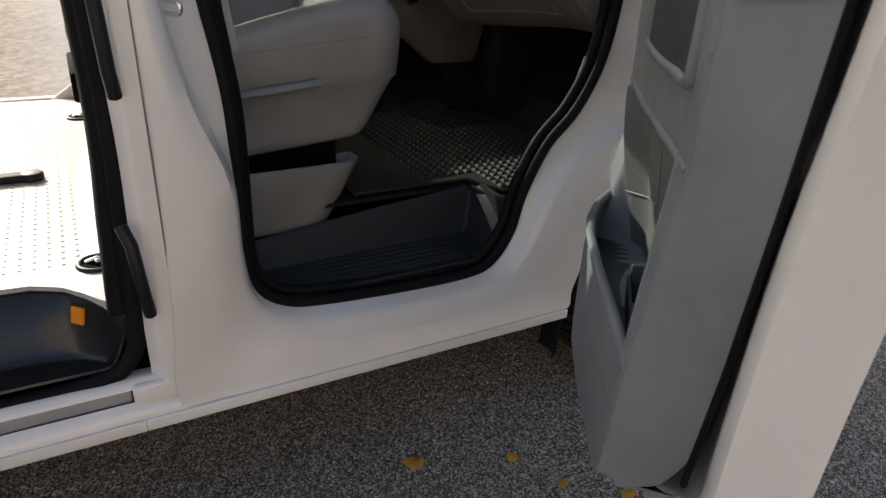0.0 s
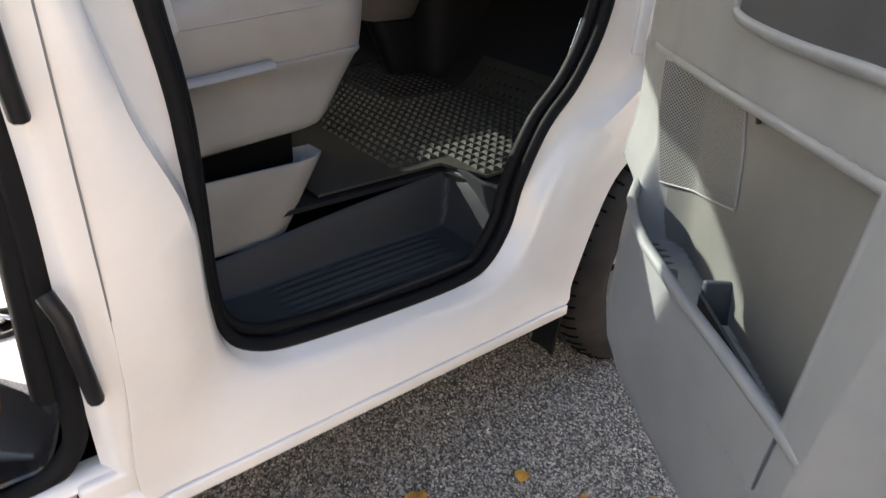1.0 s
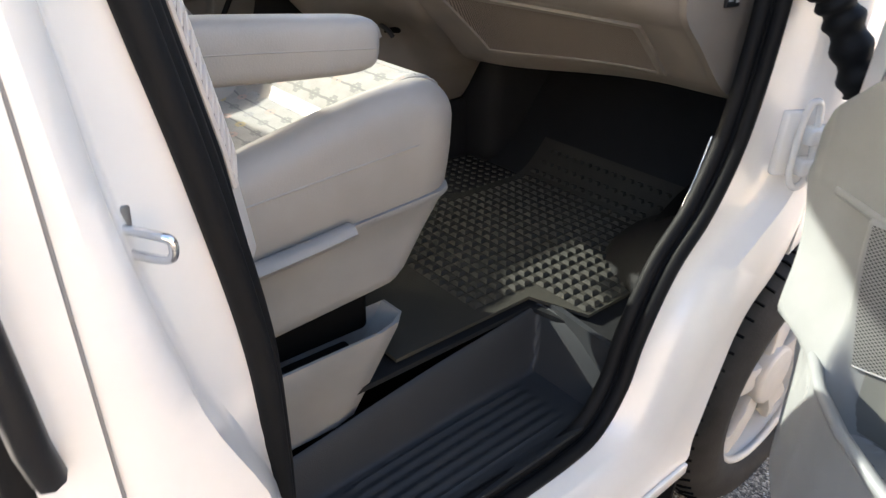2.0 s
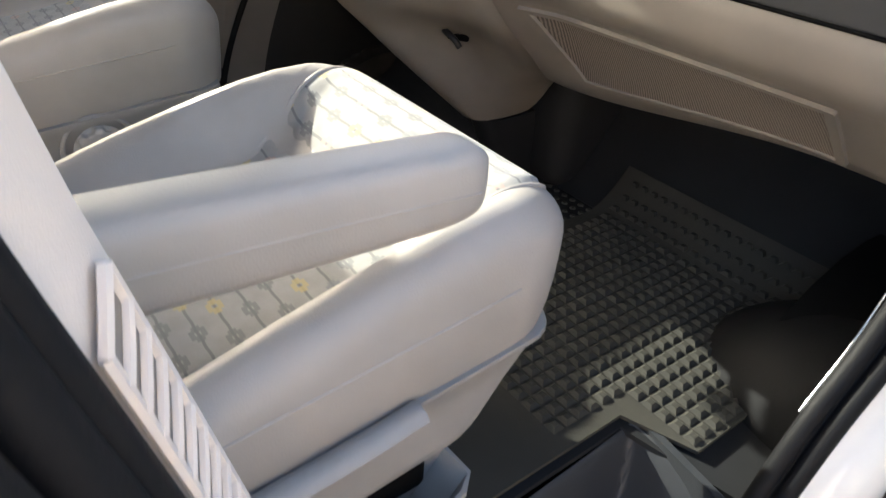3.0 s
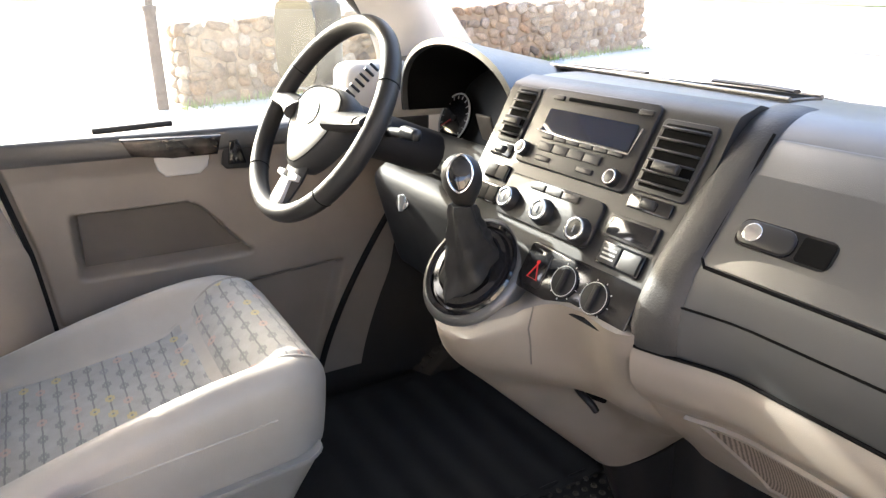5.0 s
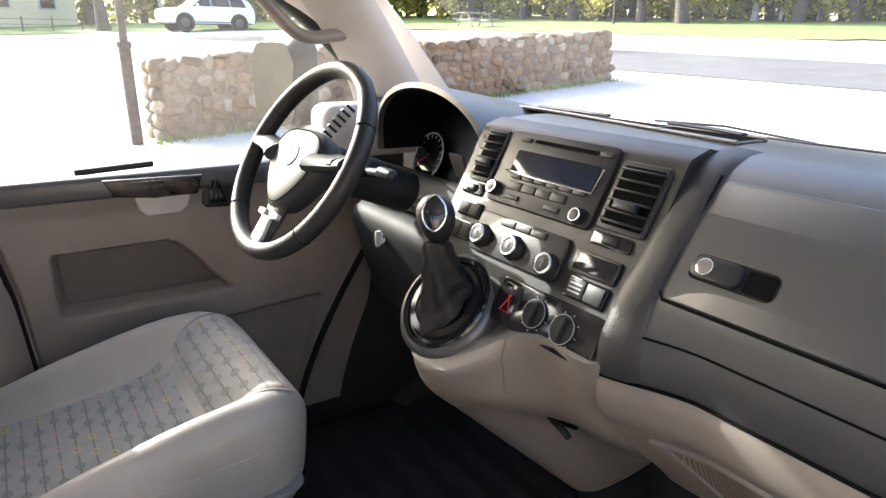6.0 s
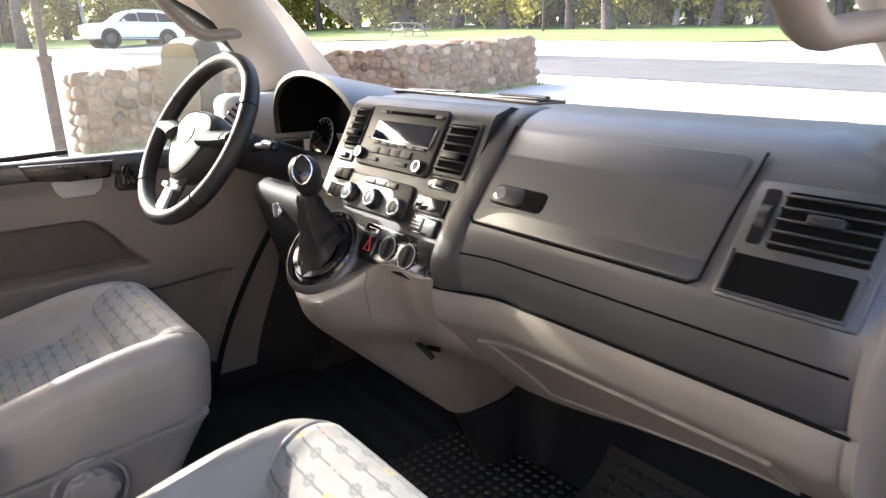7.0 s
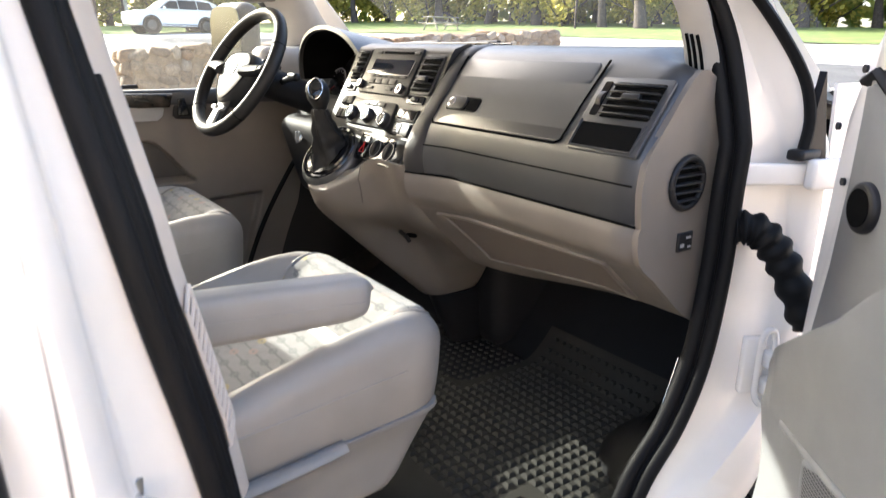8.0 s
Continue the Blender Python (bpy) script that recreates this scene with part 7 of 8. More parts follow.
    put("pedestal", rbox((0.40, 2 * W - 0.17, 0.12), (-0.69, yc, 0.605), 0.01), BLACK, "black seat pedestal")
    for sgn in (-1, 1):
        def bin_ring(f, inset):
            z = lerp(0.495, 0.652, f)
            xf = -0.492 + 0.075 * f
            yo = W - 0.008 + 0.025 * f
            return [Vector((x, yc + sgn * y, z + 0.010 * (x + 0.9) * f)) for x, y in ((REAR, yo - inset), (-0.70, yo - inset), (xf - 0.06, yo - inset), (xf - 0.022 - inset, yo - 0.008 - inset), (xf - inset, yo - 0.030), (xf - 0.002 - inset, yo - 0.075), (-0.70, yo - 0.075), (REAR, yo - 0.075))]
        b = put("side_bin", loft([bin_ring(0, 0), bin_ring(0.3, 0), bin_ring(0.7, 0), bin_ring(0.96, 0), bin_ring(1.0, 0.002), bin_ring(1.0, 0.007), bin_ring(0.5, 0.008), bin_ring(0.1, 0.008)]), BEIGE2, "grey side bin under the seat")
        # near-black filler for the shade inside the bin
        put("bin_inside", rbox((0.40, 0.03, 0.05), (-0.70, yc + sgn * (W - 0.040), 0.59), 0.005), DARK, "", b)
    if arm:
        ya = yc + arm * (W - 0.004)
        pts = [Vector((-0.95, ya, 1.118)), Vector((-0.85, ya, 1.112)), Vector((-0.66, ya, 1.10)), Vector((-0.52, ya, 1.089)), Vector((-0.488, ya, 1.086)), Vector((-0.464, ya, 1.084))]
        rr = []
        for i, q in enumerate(spline(pts, 26)):
            s = 1.0 if i < 20 else (1 - ((i - 19) / 6.3) ** 3)
            ring = []
            for k in range(24):
                a = 2 * math.pi * k / 24
                ca, sa = math.cos(a), math.sin(a)
                w = 0.029 * (1.0 if sa < 0 else 1 - 0.16 * sa)
                up = (0.030 if sa > 0 else 0.040 - 0.012 * smooth(10, 24, i)) * math.copysign(abs(sa) ** 0.5, sa)
                ring.append(q + Vector((0.012 * (1 - s) * sa, w * s * math.copysign(abs(ca) ** 0.45, ca), up * s - 0.006)))
            rr.append(ring)
        ar = put("armrest", loft(rr), BEIGE, "warm grey folding armrest")
        for sg in (-1, 1):
            put("armrest_seam", tube([q + Vector((0, sg * 0.0286, -0.010)) for q in spline(pts, 20)[:17]], 0.0010, 5), BEIGE, "", ar)
    if dial:
        yd = yc + dial * (W - 0.002)
        X = -0.55
        ring = lambda r, h, k: [Vector((X + r * (1 + k * math.tanh(2.5 * math.cos(8 * a))) * math.cos(a), yd + dial * h, 0.768 + r * (1 + k * math.tanh(2.5 * math.cos(8 * a))) * math.sin(a))) for a in [2 * math.pi * i / 96 for i in range(96)]]
        put("dial_rim", ringbar(Vector((X, yd + dial * 0.001, 0.768)), Vector((0, 1, 0)), 0.062, 0.0045, 40, 8), BEIGE2)
        put("recline_dial", loft([ring(0.046, 0.004, 0.0), ring(0.044, 0.006, 0.02), ring(0.043, 0.008, 0.09), ring(0.043, 0.018, 0.09), ring(0.041, 0.021, 0.08), ring(0.034, 0.022, 0.0), ring(0.030, 0.022, 0.0)]), BEIGE2, "round lobed recline dial")
        put("buckle_strap", tube([(-0.74, yd + dial * 0.03, 0.76), (-0.73, yd + dial * 0.035, 0.86)], 0.016, 8, False, 0.3), BLACK)
        bk = put("belt_buckle", rbox((0.052, 0.032, 0.085), (-0.715, yd + dial * 0.035, 0.875), 0.008, Euler((0, 0.15, 0)).to_matrix()), BLACK, "black belt buckle with a red button")
        put("button", rbox((0.046, 0.024, 0.014), (-0.709, yd + dial * 0.035, 0.918), 0.003, Euler((0, 0.15, 0)).to_matrix()), RED, "", bk)
    return seat


BEIGE2 = plastic("grey_seat_plastic", (0.25, 0.242, 0.232), 0.45, 700)
build_seat(0.548, "cream patterned front seat with folded-down armrest, beside the open door", 0.0, arm=-1)
build_seat(1.398, "cream patterned front seat behind the steering wheel", -0.05, dial=-1, upright=0.02)

# ---- surroundings ----
def gz(x, y):
    return ground_z(x, y)


def stone_material():
    m, t, b = nodes("field_stone")
    oi = t.nodes.new("ShaderNodeObjectInfo")
    base = ramp(t, oi.outputs["Random"], [(0.0, (0.12, 0.082, 0.052)), (0.25, (0.28, 0.165, 0.085)), (0.5, (0.20, 0.145, 0.095)), (0.75, (0.34, 0.225, 0.125)), (0.9, (0.26, 0.20, 0.145)), (1.0, (0.46, 0.36, 0.25))])
    mott = ramp(t, noise_tex(t, 22, 7, 0.7), [(0.3, (0.5, 0.5, 0.5)), (0.65, (1.0, 1.0, 1.0))])
    mul = t.nodes.new("ShaderNodeMix")
    mul.data_type, mul.blend_type = "RGBA", "MULTIPLY"
    mul.inputs[0].default_value = 1.0
    t.links.new(base, mul.inputs[6])
    t.links.new(mott, mul.inputs[7])
    t.links.new(mul.outputs[2], b.inputs["Base Color"])
    b.inputs["Roughness"].default_value = 0.85
    bumped(t, b, noise_tex(t, 60, 6), 0.6, 0.01)
    return m


STONE = stone_material()
MORTAR = plastic("mortar", (0.185, 0.128, 0.078), 0.9, 80, 0.01, 0.3, 8)


def build_wall():
    a, c = Vector((0.72, 7.85)), Vector((8.62, 8.95))
    d = (c - a).normalized()
    side = Vector((-d.y, d.x))
    L = (c - a).length
    wall = thing("stone_wall", "low wall of rounded brown and grey field stones", "stone wall", (a.x, a.y, 0.3))
    base = wall.location.copy()
    rings = []
    for k in range(21):
        s = L * k / 20
        p = a + d * (s if 0 < k < 20 else s + (0.05 if k == 0 else -0.05))
        zb = gz(p.x, p.y) - 0.2
        zt = wall_top(s, L)
        rings.append([Vector((*(p + side * o), z)) for o, z in ((0.02, zb), (0.02, zt - 0.05), (0.47, zt - 0.05), (0.47, zb))])
    part("mortar_core", shift(loft(rings), base), MORTAR, wall)
    rnd = random.Random(5)
    meshes = []
    for i in range(7):
        bm = bmesh.new()
        bmesh.ops.create_icosphere(bm, subdivisions=2, radius=0.5)
        for v in bm.verts:
            q = v.co.normalized()
            q = Vector([math.copysign(abs(w) ** 0.58, w) for w in q]) * 0.5
            v.co = q * (1 + 0.34 * noise.noise(q * 3.1 + Vector((i * 7.3, 0, 0))))
        me = bpy.data.meshes.new("stone")
        bm.to_mesh(me)
        bm.free()
        me.materials.append(STONE)
        for p in me.polygons:
            p.use_smooth = True
        meshes.append(me)
    def lay(p, z, w, h, dep, ang):
        ob = new("stone", meshes[rnd.randrange(7)])
        ob.parent = wall
        ob.matrix_basis = Matrix.LocRotScale(Vector((p.x, p.y, z)) - base, Euler((rnd.uniform(-0.15, 0.15), rnd.uniform(-0.5, 0.5), ang)), (w, dep, h))
    ang = math.atan2(d.y, d.x)
    rows = 6
    for r in range(rows):
        s = rnd.uniform(0, 0.06)
        while s < L - 0.05:
            w = rnd.uniform(0.10, 0.29)
            p0 = a + d * (s + w / 2)
            zt, zb = wall_top(s, L), gz(p0.x, p0.y) - 0.03
            h = (zt - zb) / rows
            p = p0 + side * (0.055 + rnd.uniform(-0.012, 0.012))
            lay(p, zb + h * (r + 0.5) + rnd.uniform(-0.04, 0.04), w * 0.92, h * rnd.uniform(0.68, 1.12), 0.14, ang)
            s += w
    for s0, sgn in ((0.0, 1), (L, -1)):
        for r in range(rows):
            for k in range(2):
                p = a + d * (s0 + sgn * 0.06) + side * (0.16 + 0.2 * k)
                zt, zb = wall_top(s0, L), gz(p.x, p.y) - 0.03
                h = (zt - zb) / rows
                lay(p, zb + h * (r + 0.5), 0.22, h * 1.15, 0.2, ang)
    s = 0
    while s < L - 0.1:
        w = rnd.uniform(0.22, 0.42)
        p = a + d * (s + w / 2) + side * 0.26
        lay(p, wall_top(s, L) - 0.035, w * 1.05, 0.10, 0.50, ang)
        s += w


def build_tufts():
    """Short grass along the foot of the stone wall."""
    rnd = random.Random(21)
    verts, faces = [], []
    for i in range(1500):
        f = rnd.random()
        x, y = lerp(0.60, 8.7, f), lerp(7.80, 8.90, f) - abs(rnd.gauss(0, 0.10)) + 0.02
        h, a, lean = rnd.uniform(0.03, 0.13), rnd.uniform(0, 6.28), rnd.uniform(-0.05, 0.05)
        z = gz(x, y) - 0.005
        dx, dy = 0.006 * math.cos(a), 0.006 * math.sin(a)
        k = len(verts)
        verts += [(x - dx, y - dy, z), (x + dx, y + dy, z), (x + lean, y + lean * 0.6, z + h)]
        faces.append((k, k + 1, k + 2))
    me = bpy.data.meshes.new("grass_tufts")
    me.from_pydata(verts, [], faces)
    me.materials.append(plastic("tuft_green", (0.16, 0.20, 0.05), 0.8, depth=0, vary=0.5, wear=4))
    tagged(new("grass_tufts", me), "short green grass along the foot of the stone wall", "grass", kind="stuff")


def wall_top(s, L):
    return lerp(1.36, 1.77, s / L)


build_wall()
build_tufts()


def grass_material():
    m, t, b = nodes("grass")
    t.links.new(ramp(t, noise_tex(t, 1.2, 8, 0.7), [(0.3, (0.06, 0.10, 0.02)), (0.55, (0.13, 0.19, 0.04)), (0.75, (0.26, 0.27, 0.08))]), b.inputs["Base Color"])
    b.inputs["Roughness"].default_value = 0.9
    return m


def ring_at(deg, r):
    x, y = r * math.cos(radians(deg)), r * math.sin(radians(deg))
    return x, y


def lawn_from(deg):
    """How far off the lawn begins, by direction from the van."""
    return float(np.interp(deg, [-20, 0, 20, 30, 43, 56, 78, 110], [28, 27, 26, 25.6, 29, 34, 41.5, 44]))


def wood_from(deg):
    return float(np.interp(deg, [-20, 0, 20, 30, 42, 48, 60, 80, 110], [38, 38, 37.6, 39.7, 41, 46, 54, 60, 62]))


def build_grass():
    GR = grass_material()
    rows = []
    for deg in np.linspace(-20, 115, 90):
        row = []
        for k in range(18):
            r = lawn_from(deg) + k * 3.0 + 0.25 * math.sin(deg * 1.7)
            x, y = ring_at(deg, r)
            row.append((x, y, gz(x, y) + 0.03 + 0.03 * min(k, 1) + 0.05 * noise.noise(Vector((x * 0.3, y * 0.3, 0)))))
        rows.append(row)
    tagged(part("grass", loft(rows, False, False), GR), "green lawn under the trees", "grass", kind="stuff")


def build_road():
    line = spline([(15.5, -40, 0), (14.2, -10, 0), (12.8, 7.0, 0), (11.6, 15, 0), (10.0, 24, 0), (5.0, 33, 0), (-8.0, 37.5, 0), (-40, 42, 0)], 80)
    rows = []
    for i, q in enumerate(line):
        d = (line[min(i + 1, 79)] - line[max(i - 1, 0)]).normalized()
        n = Vector((-d.y, d.x, 0))
        rows.append([(p.x, p.y, gz(p.x, p.y) + 0.012) for p in [q + n * w for w in (-2.4, -1.2, 0, 1.2, 2.4)]])
    m, t, b = nodes("asphalt")
    t.links.new(ramp(t, noise_tex(t, 1.1, 8, 0.7), [(0.3, (0.05, 0.05, 0.052)), (0.7, (0.09, 0.09, 0.092))]), b.inputs["Base Color"])
    b.inputs["Roughness"].default_value = 0.85
    tagged(part("road", loft(rows, False, False), m), "grey asphalt road across the parking ground", "road", kind="structure")


build_road()
build_grass()


def leaf_material(name, lo, mid, hi):
    m, t, b = nodes(name)
    g = t.nodes.new("ShaderNodeNewGeometry")
    t.links.new(ramp(t, g.outputs["Random Per Island"], [(0.0, lo), (0.5, mid), (1.0, hi)]), b.inputs["Base Color"])
    b.inputs["Roughness"].default_value = 0.6
    out = t.nodes["Material Output"]
    tr = t.nodes.new("ShaderNodeBsdfTranslucent")
    t.links.new(ramp(t, g.outputs["Random Per Island"], [(0.0, mid), (1.0, hi)]), tr.inputs[0])
    mx = t.nodes.new("ShaderNodeMixShader")
    mx.inputs[0].default_value = 0.4
    t.links.new(b.outputs[0], mx.inputs[1])
    t.links.new(tr.outputs[0], mx.inputs[2])
    t.links.new(mx.outputs[0], out.inputs[0])
    return m


LEAF_A = leaf_material("leaves_green", (0.07, 0.11, 0.025), (0.20, 0.26, 0.05), (0.46, 0.48, 0.13))
LEAF_B = leaf_material("leaves_yellow", (0.15, 0.16, 0.03), (0.34, 0.32, 0.06), (0.60, 0.50, 0.12))
BARK = plastic("bark", (0.075, 0.06, 0.05), 0.9, 30, 0.02, 0.4, 9)
BIRCH = plastic("birch_bark", (0.5, 0.47, 0.43), 0.8, 20, 0.01, 0.5, 5)


def crown_mesh(seed, h0, h1, rad, count, size):
    rnd = random.Random(seed)
    clumps = []
    for _ in range(26):
        f = rnd.random()
        a = rnd.uniform(0, 2 * math.pi)
        r = rad * (1 - 0.6 * f) * rnd.uniform(0.2, 1.0)
        clumps.append((Vector((r * math.cos(a), r * math.sin(a), lerp(h0, h1, f))), rnd.uniform(0.35, 0.9)))
    verts, faces = [], []
    for i in range(count):
        c, cr = clumps[rnd.randrange(len(clumps))]
        q = c + Vector([rnd.gauss(0, 0.5) for _ in range(3)]) * cr * rad * 0.45
        n = Vector([rnd.uniform(-1, 1) for _ in range(3)]).normalized()
        t1 = n.orthogonal().normalized() * size * rnd.uniform(0.6, 1.3)
        t2 = n.cross(t1) * 0.6
        k = len(verts)
        verts += [q - t1, q + t2, q + t1, q - t2]
        faces.append((k, k + 1, k + 2, k + 3))
    me = bpy.data.meshes.new("crown")
    me.from_pydata(verts, [], faces)
    return me


def build_trees():
    rnd = random.Random(11)
    kinds = []
    for i in range(5):
        h = (13, 16, 11, 14, 5)[i]
        low = (5.5, 7, 3.5, 6, 0.3)[i]
        tree = thing("tree", "tall tree with yellow-green autumn leaves on the lawn" if i < 4 else "low bush with yellow-green leaves at the wood's edge", "tree" if i < 4 else "bush", (0, 0, 0), "trees at the wood's edge")
        r0 = (0.24, 0.30, 0.18, 0.26, 0.05)[i]
        lean = [Vector((0.25 * math.sin(k * 0.9 + i), 0.2 * math.cos(k * 0.7 + i), h * 0.92 * k / 8)) for k in range(9)]
        lean[0] = Vector((0, 0, -0.2))
        tr = tube(lean, r0, 10, False, 1.0, None, lambda f: 1.0 - 0.8 * f + 0.5 * max(0, 0.08 - f) * 10)
        for k in range(7):
            z = lerp(low, h * 0.8, k / 6)
            a = k * 2.4 + i
            st = Vector((0, 0, z))
            tube([st, st + Vector((1.1 * math.cos(a), 1.1 * math.sin(a), 0.5)), st + Vector((2.1 * math.cos(a), 2.1 * math.sin(a), 1.2))], 0.07, 6, False, 1.0, tr, lambda f: 1 - 0.7 * f)
        part("trunk", tr, BIRCH if i == 2 else BARK, tree)
        me = crown_mesh(20 + i, low, h, (2.6, 3.0, 2.2, 2.8, 2.2)[i], 2600 if i < 4 else 1500, 0.22 if i < 4 else 0.16)
        me.materials.append((LEAF_A, LEAF_B, LEAF_B, LEAF_A, LEAF_B)[i])
        cr = new("crown", me)
        cr.parent = tree
        kinds.append(tree)
    used = set()
    def stand(i, x, y, s=1.0, rz=None):
        m = Matrix.LocRotScale((x, y, gz(x, y)), Euler((0, 0, rnd.uniform(0, 6.28))), None)
        if i not in used:
            used.add(i)
            kinds[i].matrix_basis = m
        else:
            copy_thing(kinds[i], m)
    for k in range(95):
        deg = rnd.uniform(-18, 105)
        x, y = ring_at(deg, wood_from(deg) + rnd.uniform(1, 22))
        stand(rnd.randrange(4), x, y)
    for k in range(80):
        deg = rnd.uniform(-18, 105)
        x, y = ring_at(deg, wood_from(deg) + rnd.uniform(1.5, 12))
        stand(4, x, y)
    for x, y in ((31.6, 25.5), (32.4, 35.0), (30.5, 44.0), (4.9, 44.0)):
        stand(1, x, y)


build_trees()


def build_backwood():
    """Dense far wood behind the first trees, as leaf clumps."""
    rnd = random.Random(3)
    verts, faces = [], []
    for i in range(26000):
        deg = rnd.uniform(-20, 112)
        x, y = ring_at(deg, wood_from(deg) + rnd.uniform(20, 30))
        z = gz(x, y) + 14 * rnd.random() ** 0.8
        n = Vector([rnd.uniform(-1, 1) for _ in range(3)]).normalized()
        t1 = n.orthogonal().normalized() * rnd.uniform(0.4, 0.8)
        t2 = n.cross(t1) * 0.7
        k = len(verts)
        q = Vector((x, y, z))
        verts += [q - t1, q + t2, q + t1, q - t2]
        faces.append((k, k + 1, k + 2, k + 3))
    me = bpy.data.meshes.new("far_wood")
    me.from_pydata(verts, [], faces)
    me.materials.append(LEAF_A)
    tagged(new("far_wood", me), "dense dark green wood in the distance", "wood", kind="stuff")


build_backwood()


def build_suv():
    car = thing("parked_car", "white sport utility car parked on the far asphalt", "car", (8.9, 38.0, gz(8.9, 38.0)))
    car.matrix_basis = Matrix.LocRotScale((9.6, 40.0, gz(9.6, 40.0)), Euler((0, 0, math.pi + 0.1)), (1.1, 1.1, 1.1))
    put = lambda name, bm, mat, label="", parent=None: part(name, bm, mat, parent or car, label)
    # facing +x of its own
    prof = [(2.22, 0.55), (2.24, 0.80), (2.12, 1.00), (1.1, 1.14), (0.45, 1.58), (-0.3, 1.68), (-1.3, 1.64), (-1.95, 1.42), (-2.12, 1.10), (-2.2, 0.85), (-2.15, 0.40), (-1.7, 0.34), (1.8, 0.32)]
    line = spline([(x, 0, z) for x, z in prof], 60, True)
    def ring(y, g):
        return [Vector((q.x * g, y * (1 - 0.24 * smooth(1.0, 1.65, q.z)), lerp(0.75, q.z, g))) for q in line]
    put("body", loft([ring(-0.90, 0.93), ring(-0.92, 0.98), ring(-0.86, 1.0), ring(0.86, 1.0), ring(0.92, 0.98), ring(0.90, 0.93)]), CARWHITE, "white painted body")
    for sgn in (-1, 1):
        for x0, x1 in ((-1.75, -0.95), (-0.9, 0.0), (0.05, 0.95)):
            y = lambda z: sgn * (0.925 * (1 - 0.24 * smooth(1.0, 1.65, z)))
            tl = 1.55 if x1 < 0.5 else 1.5
            q = [(x0, 1.13), (x1, 1.13), (min(x1, 0.42), tl), (max(x0, -1.6) if x0 < -1.2 else x0, tl - (0.06 if x0 < -1.2 else 0))]
            put("side_window", plate([(a, y(z), z) for a, z in q], (0, 0.006 * sgn, 0)), GLOSS, "dark side window")
        for x in (-1.33, 1.38):
            w = put("wheel", disc((x, sgn * 0.70, 0.35), (0, sgn, 0), 0.35, 0.22, 32, 0.02), RUBBER, "black tyre with alloy rim")
            put("rim", disc((x, sgn * 0.915, 0.35), (0, sgn, 0), 0.23, 0.012, 24, 0.004), POD, "", w)
            put("arch", ringbar((x, sgn * 0.90, 0.36), (0, 1, 0), 0.40, 0.06, 32, 6), BLACK)
        put("headlight", rbox((0.18, 0.4, 0.12), (2.12, sgn * 0.62, 0.86), 0.04), GLOSS, "dark headlight")
        put("mirror", rbox((0.12, 0.2, 0.14), (0.75, sgn * 1.0, 1.15), 0.04), CARWHITE)
        put("roof_rail", tube([(0.2, sgn * 0.66, 1.68), (-0.5, sgn * 0.66, 1.72), (-1.4, sgn * 0.66, 1.67)], 0.02, 6), SILVER)
    put("sill_trim", rbox((4.0, 1.80, 0.16), (0, 0, 0.38), 0.04), BLACK, "black lower trim")
    put("grille", rbox((0.05, 0.8, 0.2), (2.21, 0, 0.75), 0.02), BLACK)


CARWHITE = paint("car_white", (0.78, 0.78, 0.78))
build_suv()


def build_closing_wall():
    """An unseen plain wall, added behind the camera to close the place and bounce warm light."""
    bm = rbox((36.0, 0.3, 4.2), (-1.0, -9.5, 2.1), 0.01)
    tagged(part("bounce_wall", bm, plastic("bounce_wall_buff", (0.40, 0.34, 0.27), 0.9, 40, 0.003, 0.3)), "unseen plain buff wall added to bounce warm light", "wall", kind="structure")


build_closing_wall()


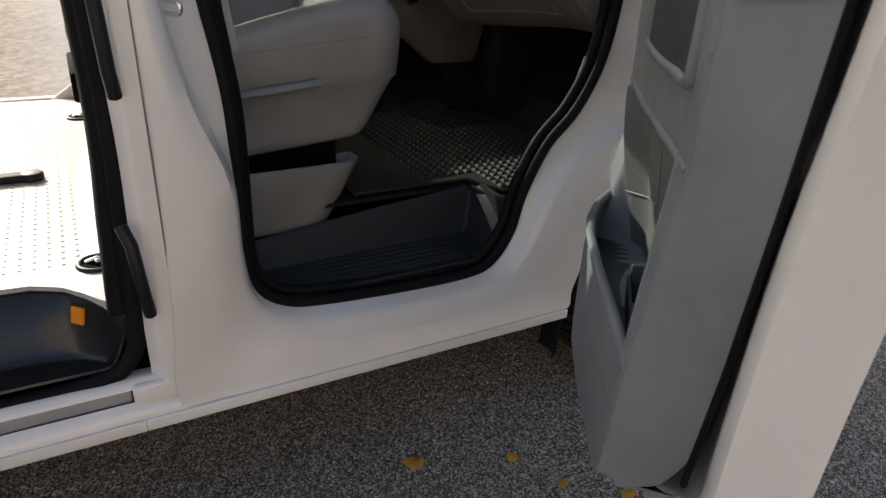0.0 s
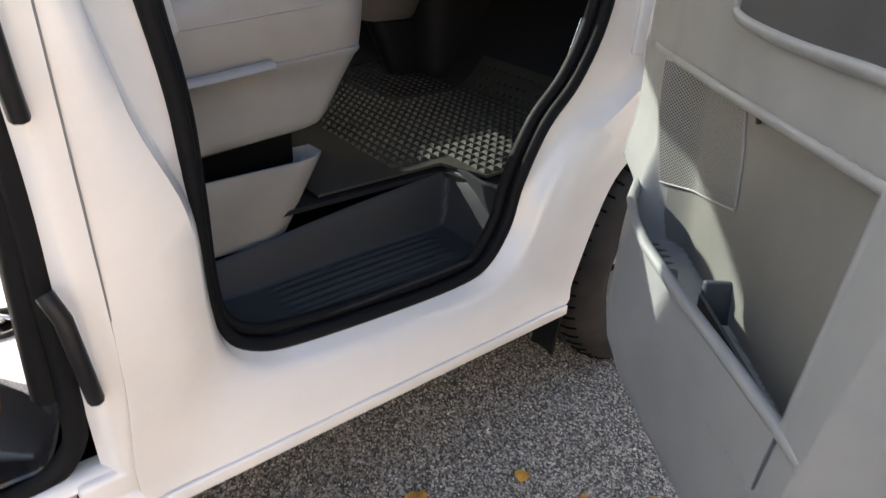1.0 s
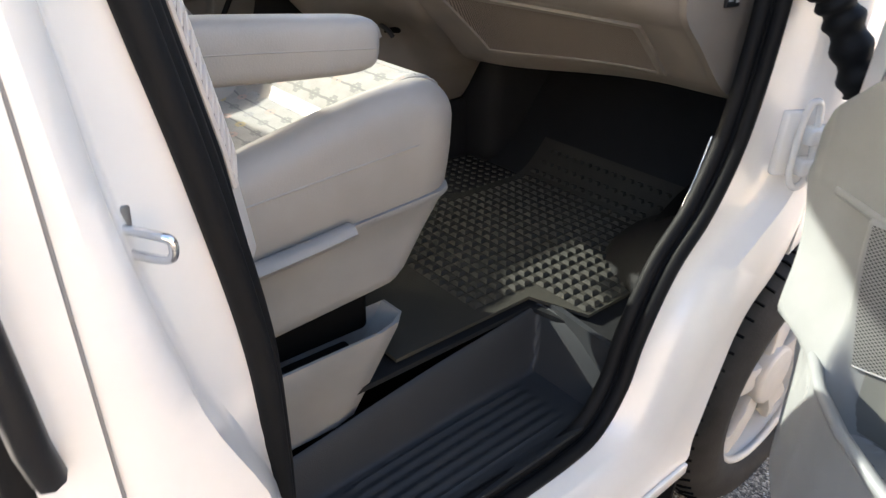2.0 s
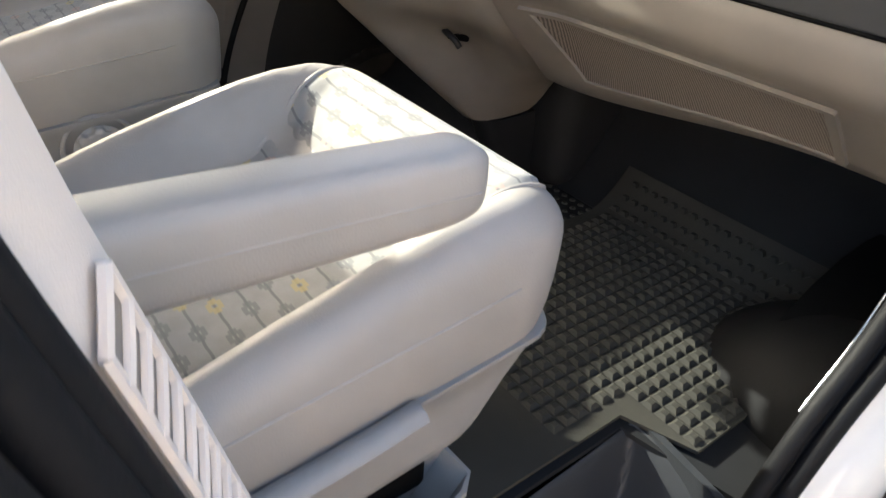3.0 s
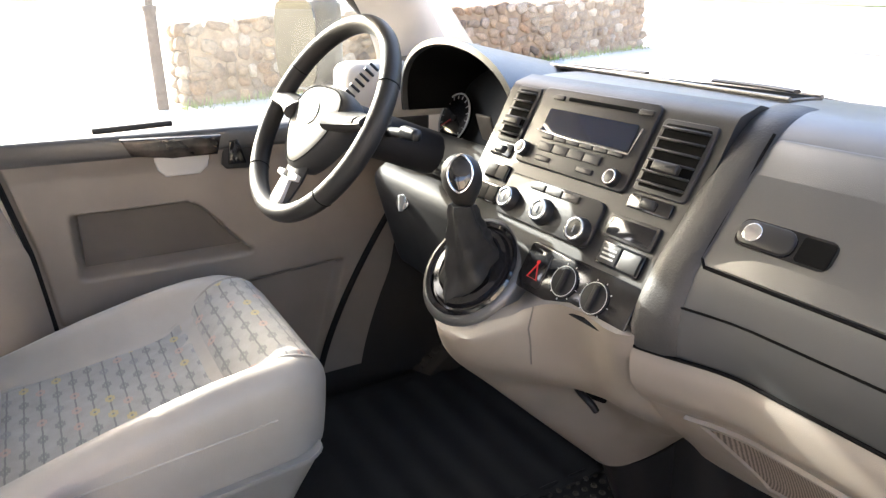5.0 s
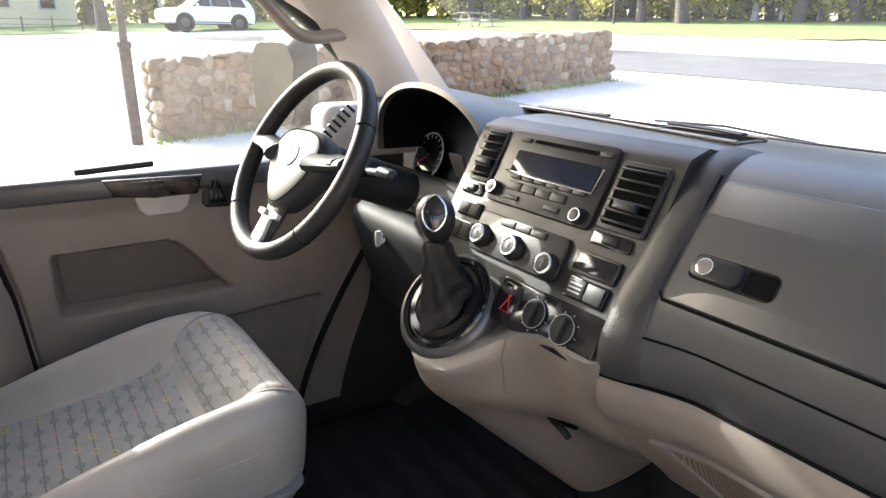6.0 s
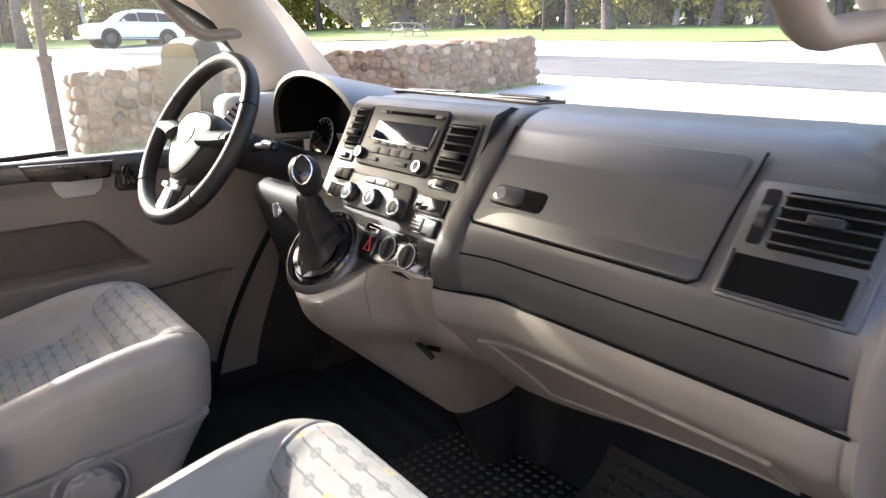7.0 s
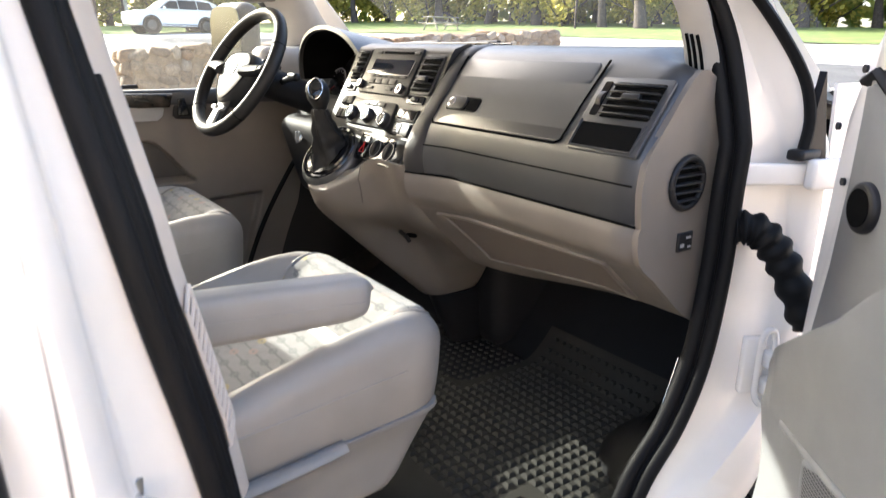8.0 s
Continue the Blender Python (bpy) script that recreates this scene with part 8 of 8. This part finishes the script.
def build_small_outside():
    WOODG = plastic("weathered_wood", (0.33, 0.29, 0.24), 0.85, 60, 0.004, 0.3, 12)
    x, y = 21.6, 31.2
    z = gz(x, y)
    t = thing("picnic_table", "weathered wooden picnic table with benches on the lawn", "picnic table", (x, y, z))
    for k in range(5):
        part("top_board", rbox((1.9, 0.15, 0.04), (0, -0.32 + 0.16 * k, 0.75), 0.005), WOODG, t)
    for s in (-1, 1):
        part("bench", rbox((1.9, 0.26, 0.04), (0, s * 0.72, 0.45), 0.005), WOODG, t)
        for e in (-0.7, 0.7):
            part("leg", tube([(e, s * 0.75, -0.05), (e, s * 0.25, 0.74)], 0.045, 6), WOODG, t)
    for e in (-0.7, 0.7):
        part("cross_beam", rbox((0.06, 1.6, 0.09), (e, 0, 0.40), 0.01), WOODG, t)
    # dark leaning post by the wall
    px, py = 0.45, 7.9
    z = gz(px, py)
    p = thing("post", "dark rusty iron post with a white band", "post", (px, py, z))
    RUST = plastic("rusty_iron", (0.055, 0.035, 0.025), 0.75, 200, 0.002, 0.5, 14)
    part("shaft", tube([(0, 0, -0.1), (-0.01, 0, 0.5), (-0.015, 0, 1.0)], 0.06, 10), RUST, p)
    part("upper_shaft", tube([(-0.015, 0, 1.0), (-0.02, 0, 3.0)], 0.04, 10), RUST, p)
    part("collar", disc((-0.015, 0, 0.98), (0, 0, 1), 0.072, 0.06, 16, 0.01), RUST, p)
    # lamp post behind the wall's end
    q = thing("street_lamp", "slim dark lamp post at the roadside", "lamp post", (28.2, 27.4, gz(28.2, 27.4)))
    part("pole", tube([(0, 0, -0.1), (0, 0, 2.5), (0, 0, 5.0)], 0.06, 8), RUST, q)
    # house far left
    hx, hy = -1.0, 62.0
    h = thing("house", "pale yellow rendered house behind the lawn", "house", (hx, hy, gz(hx, hy)))
    RENDER = plastic("pale_render", (0.55, 0.47, 0.33), 0.9, 20, 0.004)
    ROOF = plastic("roof_sheet", (0.16, 0.09, 0.07), 0.7, 10, 0.01)
    part("wall", rbox((12, 8, 5.0), (0, 0, 2.5), 0.05), RENDER, h)
    part("roof", plate([(-6.5, -4.5, 4.9), (6.5, -4.5, 4.9), (6.5, 0, 7.5), (-6.5, 0, 7.5)], (0, 0, 0.15)), ROOF, h)
    part("roof", plate([(-6.5, 4.5, 4.9), (6.5, 4.5, 4.9), (6.5, 0, 7.5), (-6.5, 0, 7.5)], (0, 0, 0.15)), ROOF, h)
    for k in range(4):
        w = part("window", rbox((1.1, 0.1, 1.4), (-4.2 + 2.8 * k, -4.02, 2.0), 0.02), SILVER, h, "white window frame")
        part("pane", rbox((0.9, 0.04, 1.2), (-4.2 + 2.8 * k, -4.08, 2.0), 0.01), GLOSS, w)
    # fence posts on the left lawn
    f = thing("fence", "low dark wire fence on thin posts", "fence", (-3, 46, gz(-3, 46)))
    for k in range(9):
        part("post", tube([(k * 1.5 - 5, 0, -0.1), (k * 1.5 - 5, 0, 1.1)], 0.035, 6), RUST, f)
    for zz in (0.35, 0.65, 0.95):
        part("wire", tube([(-5, 0, zz), (7, 0, zz)], 0.012, 5), RUST, f)


build_small_outside()


def build_leaves():
    LEAFY = plastic("fallen_leaf", (0.62, 0.30, 0.04), 0.6, 100, 0.001, 0.4, 40)
    rnd = random.Random(9)
    spots = [(-0.416, -0.03, 0.034), (-0.195, -0.12, 0.024), (-0.36, -0.21, 0.02), (-0.03, -0.33, 0.026), (-0.15, -0.24, 0.018), (-0.62, -0.42, 0.018), (-0.05, -0.52, 0.02)]
    for k, (x, y, s) in enumerate(spots):
        a = rnd.uniform(0, 6.28)
        pts = []
        for i in range(14):
            b = 2 * math.pi * i / 14
            r = s * (0.75 + 0.25 * math.cos(b) + 0.10 * math.cos(5 * b))
            pts.append(Vector((r * math.cos(b + a), 0.75 * r * math.sin(b + a), 0.004 + 0.006 * math.cos(2 * b))))
        bm = plate(pts, (0, 0, 0.0015))
        ob = part("fallen_leaf", bm, LEAFY)
        ob.location = (x, y, 0.0)
        tagged(ob, "small yellow-orange fallen leaf on the gravel", "leaf", "fallen leaves")


build_leaves()
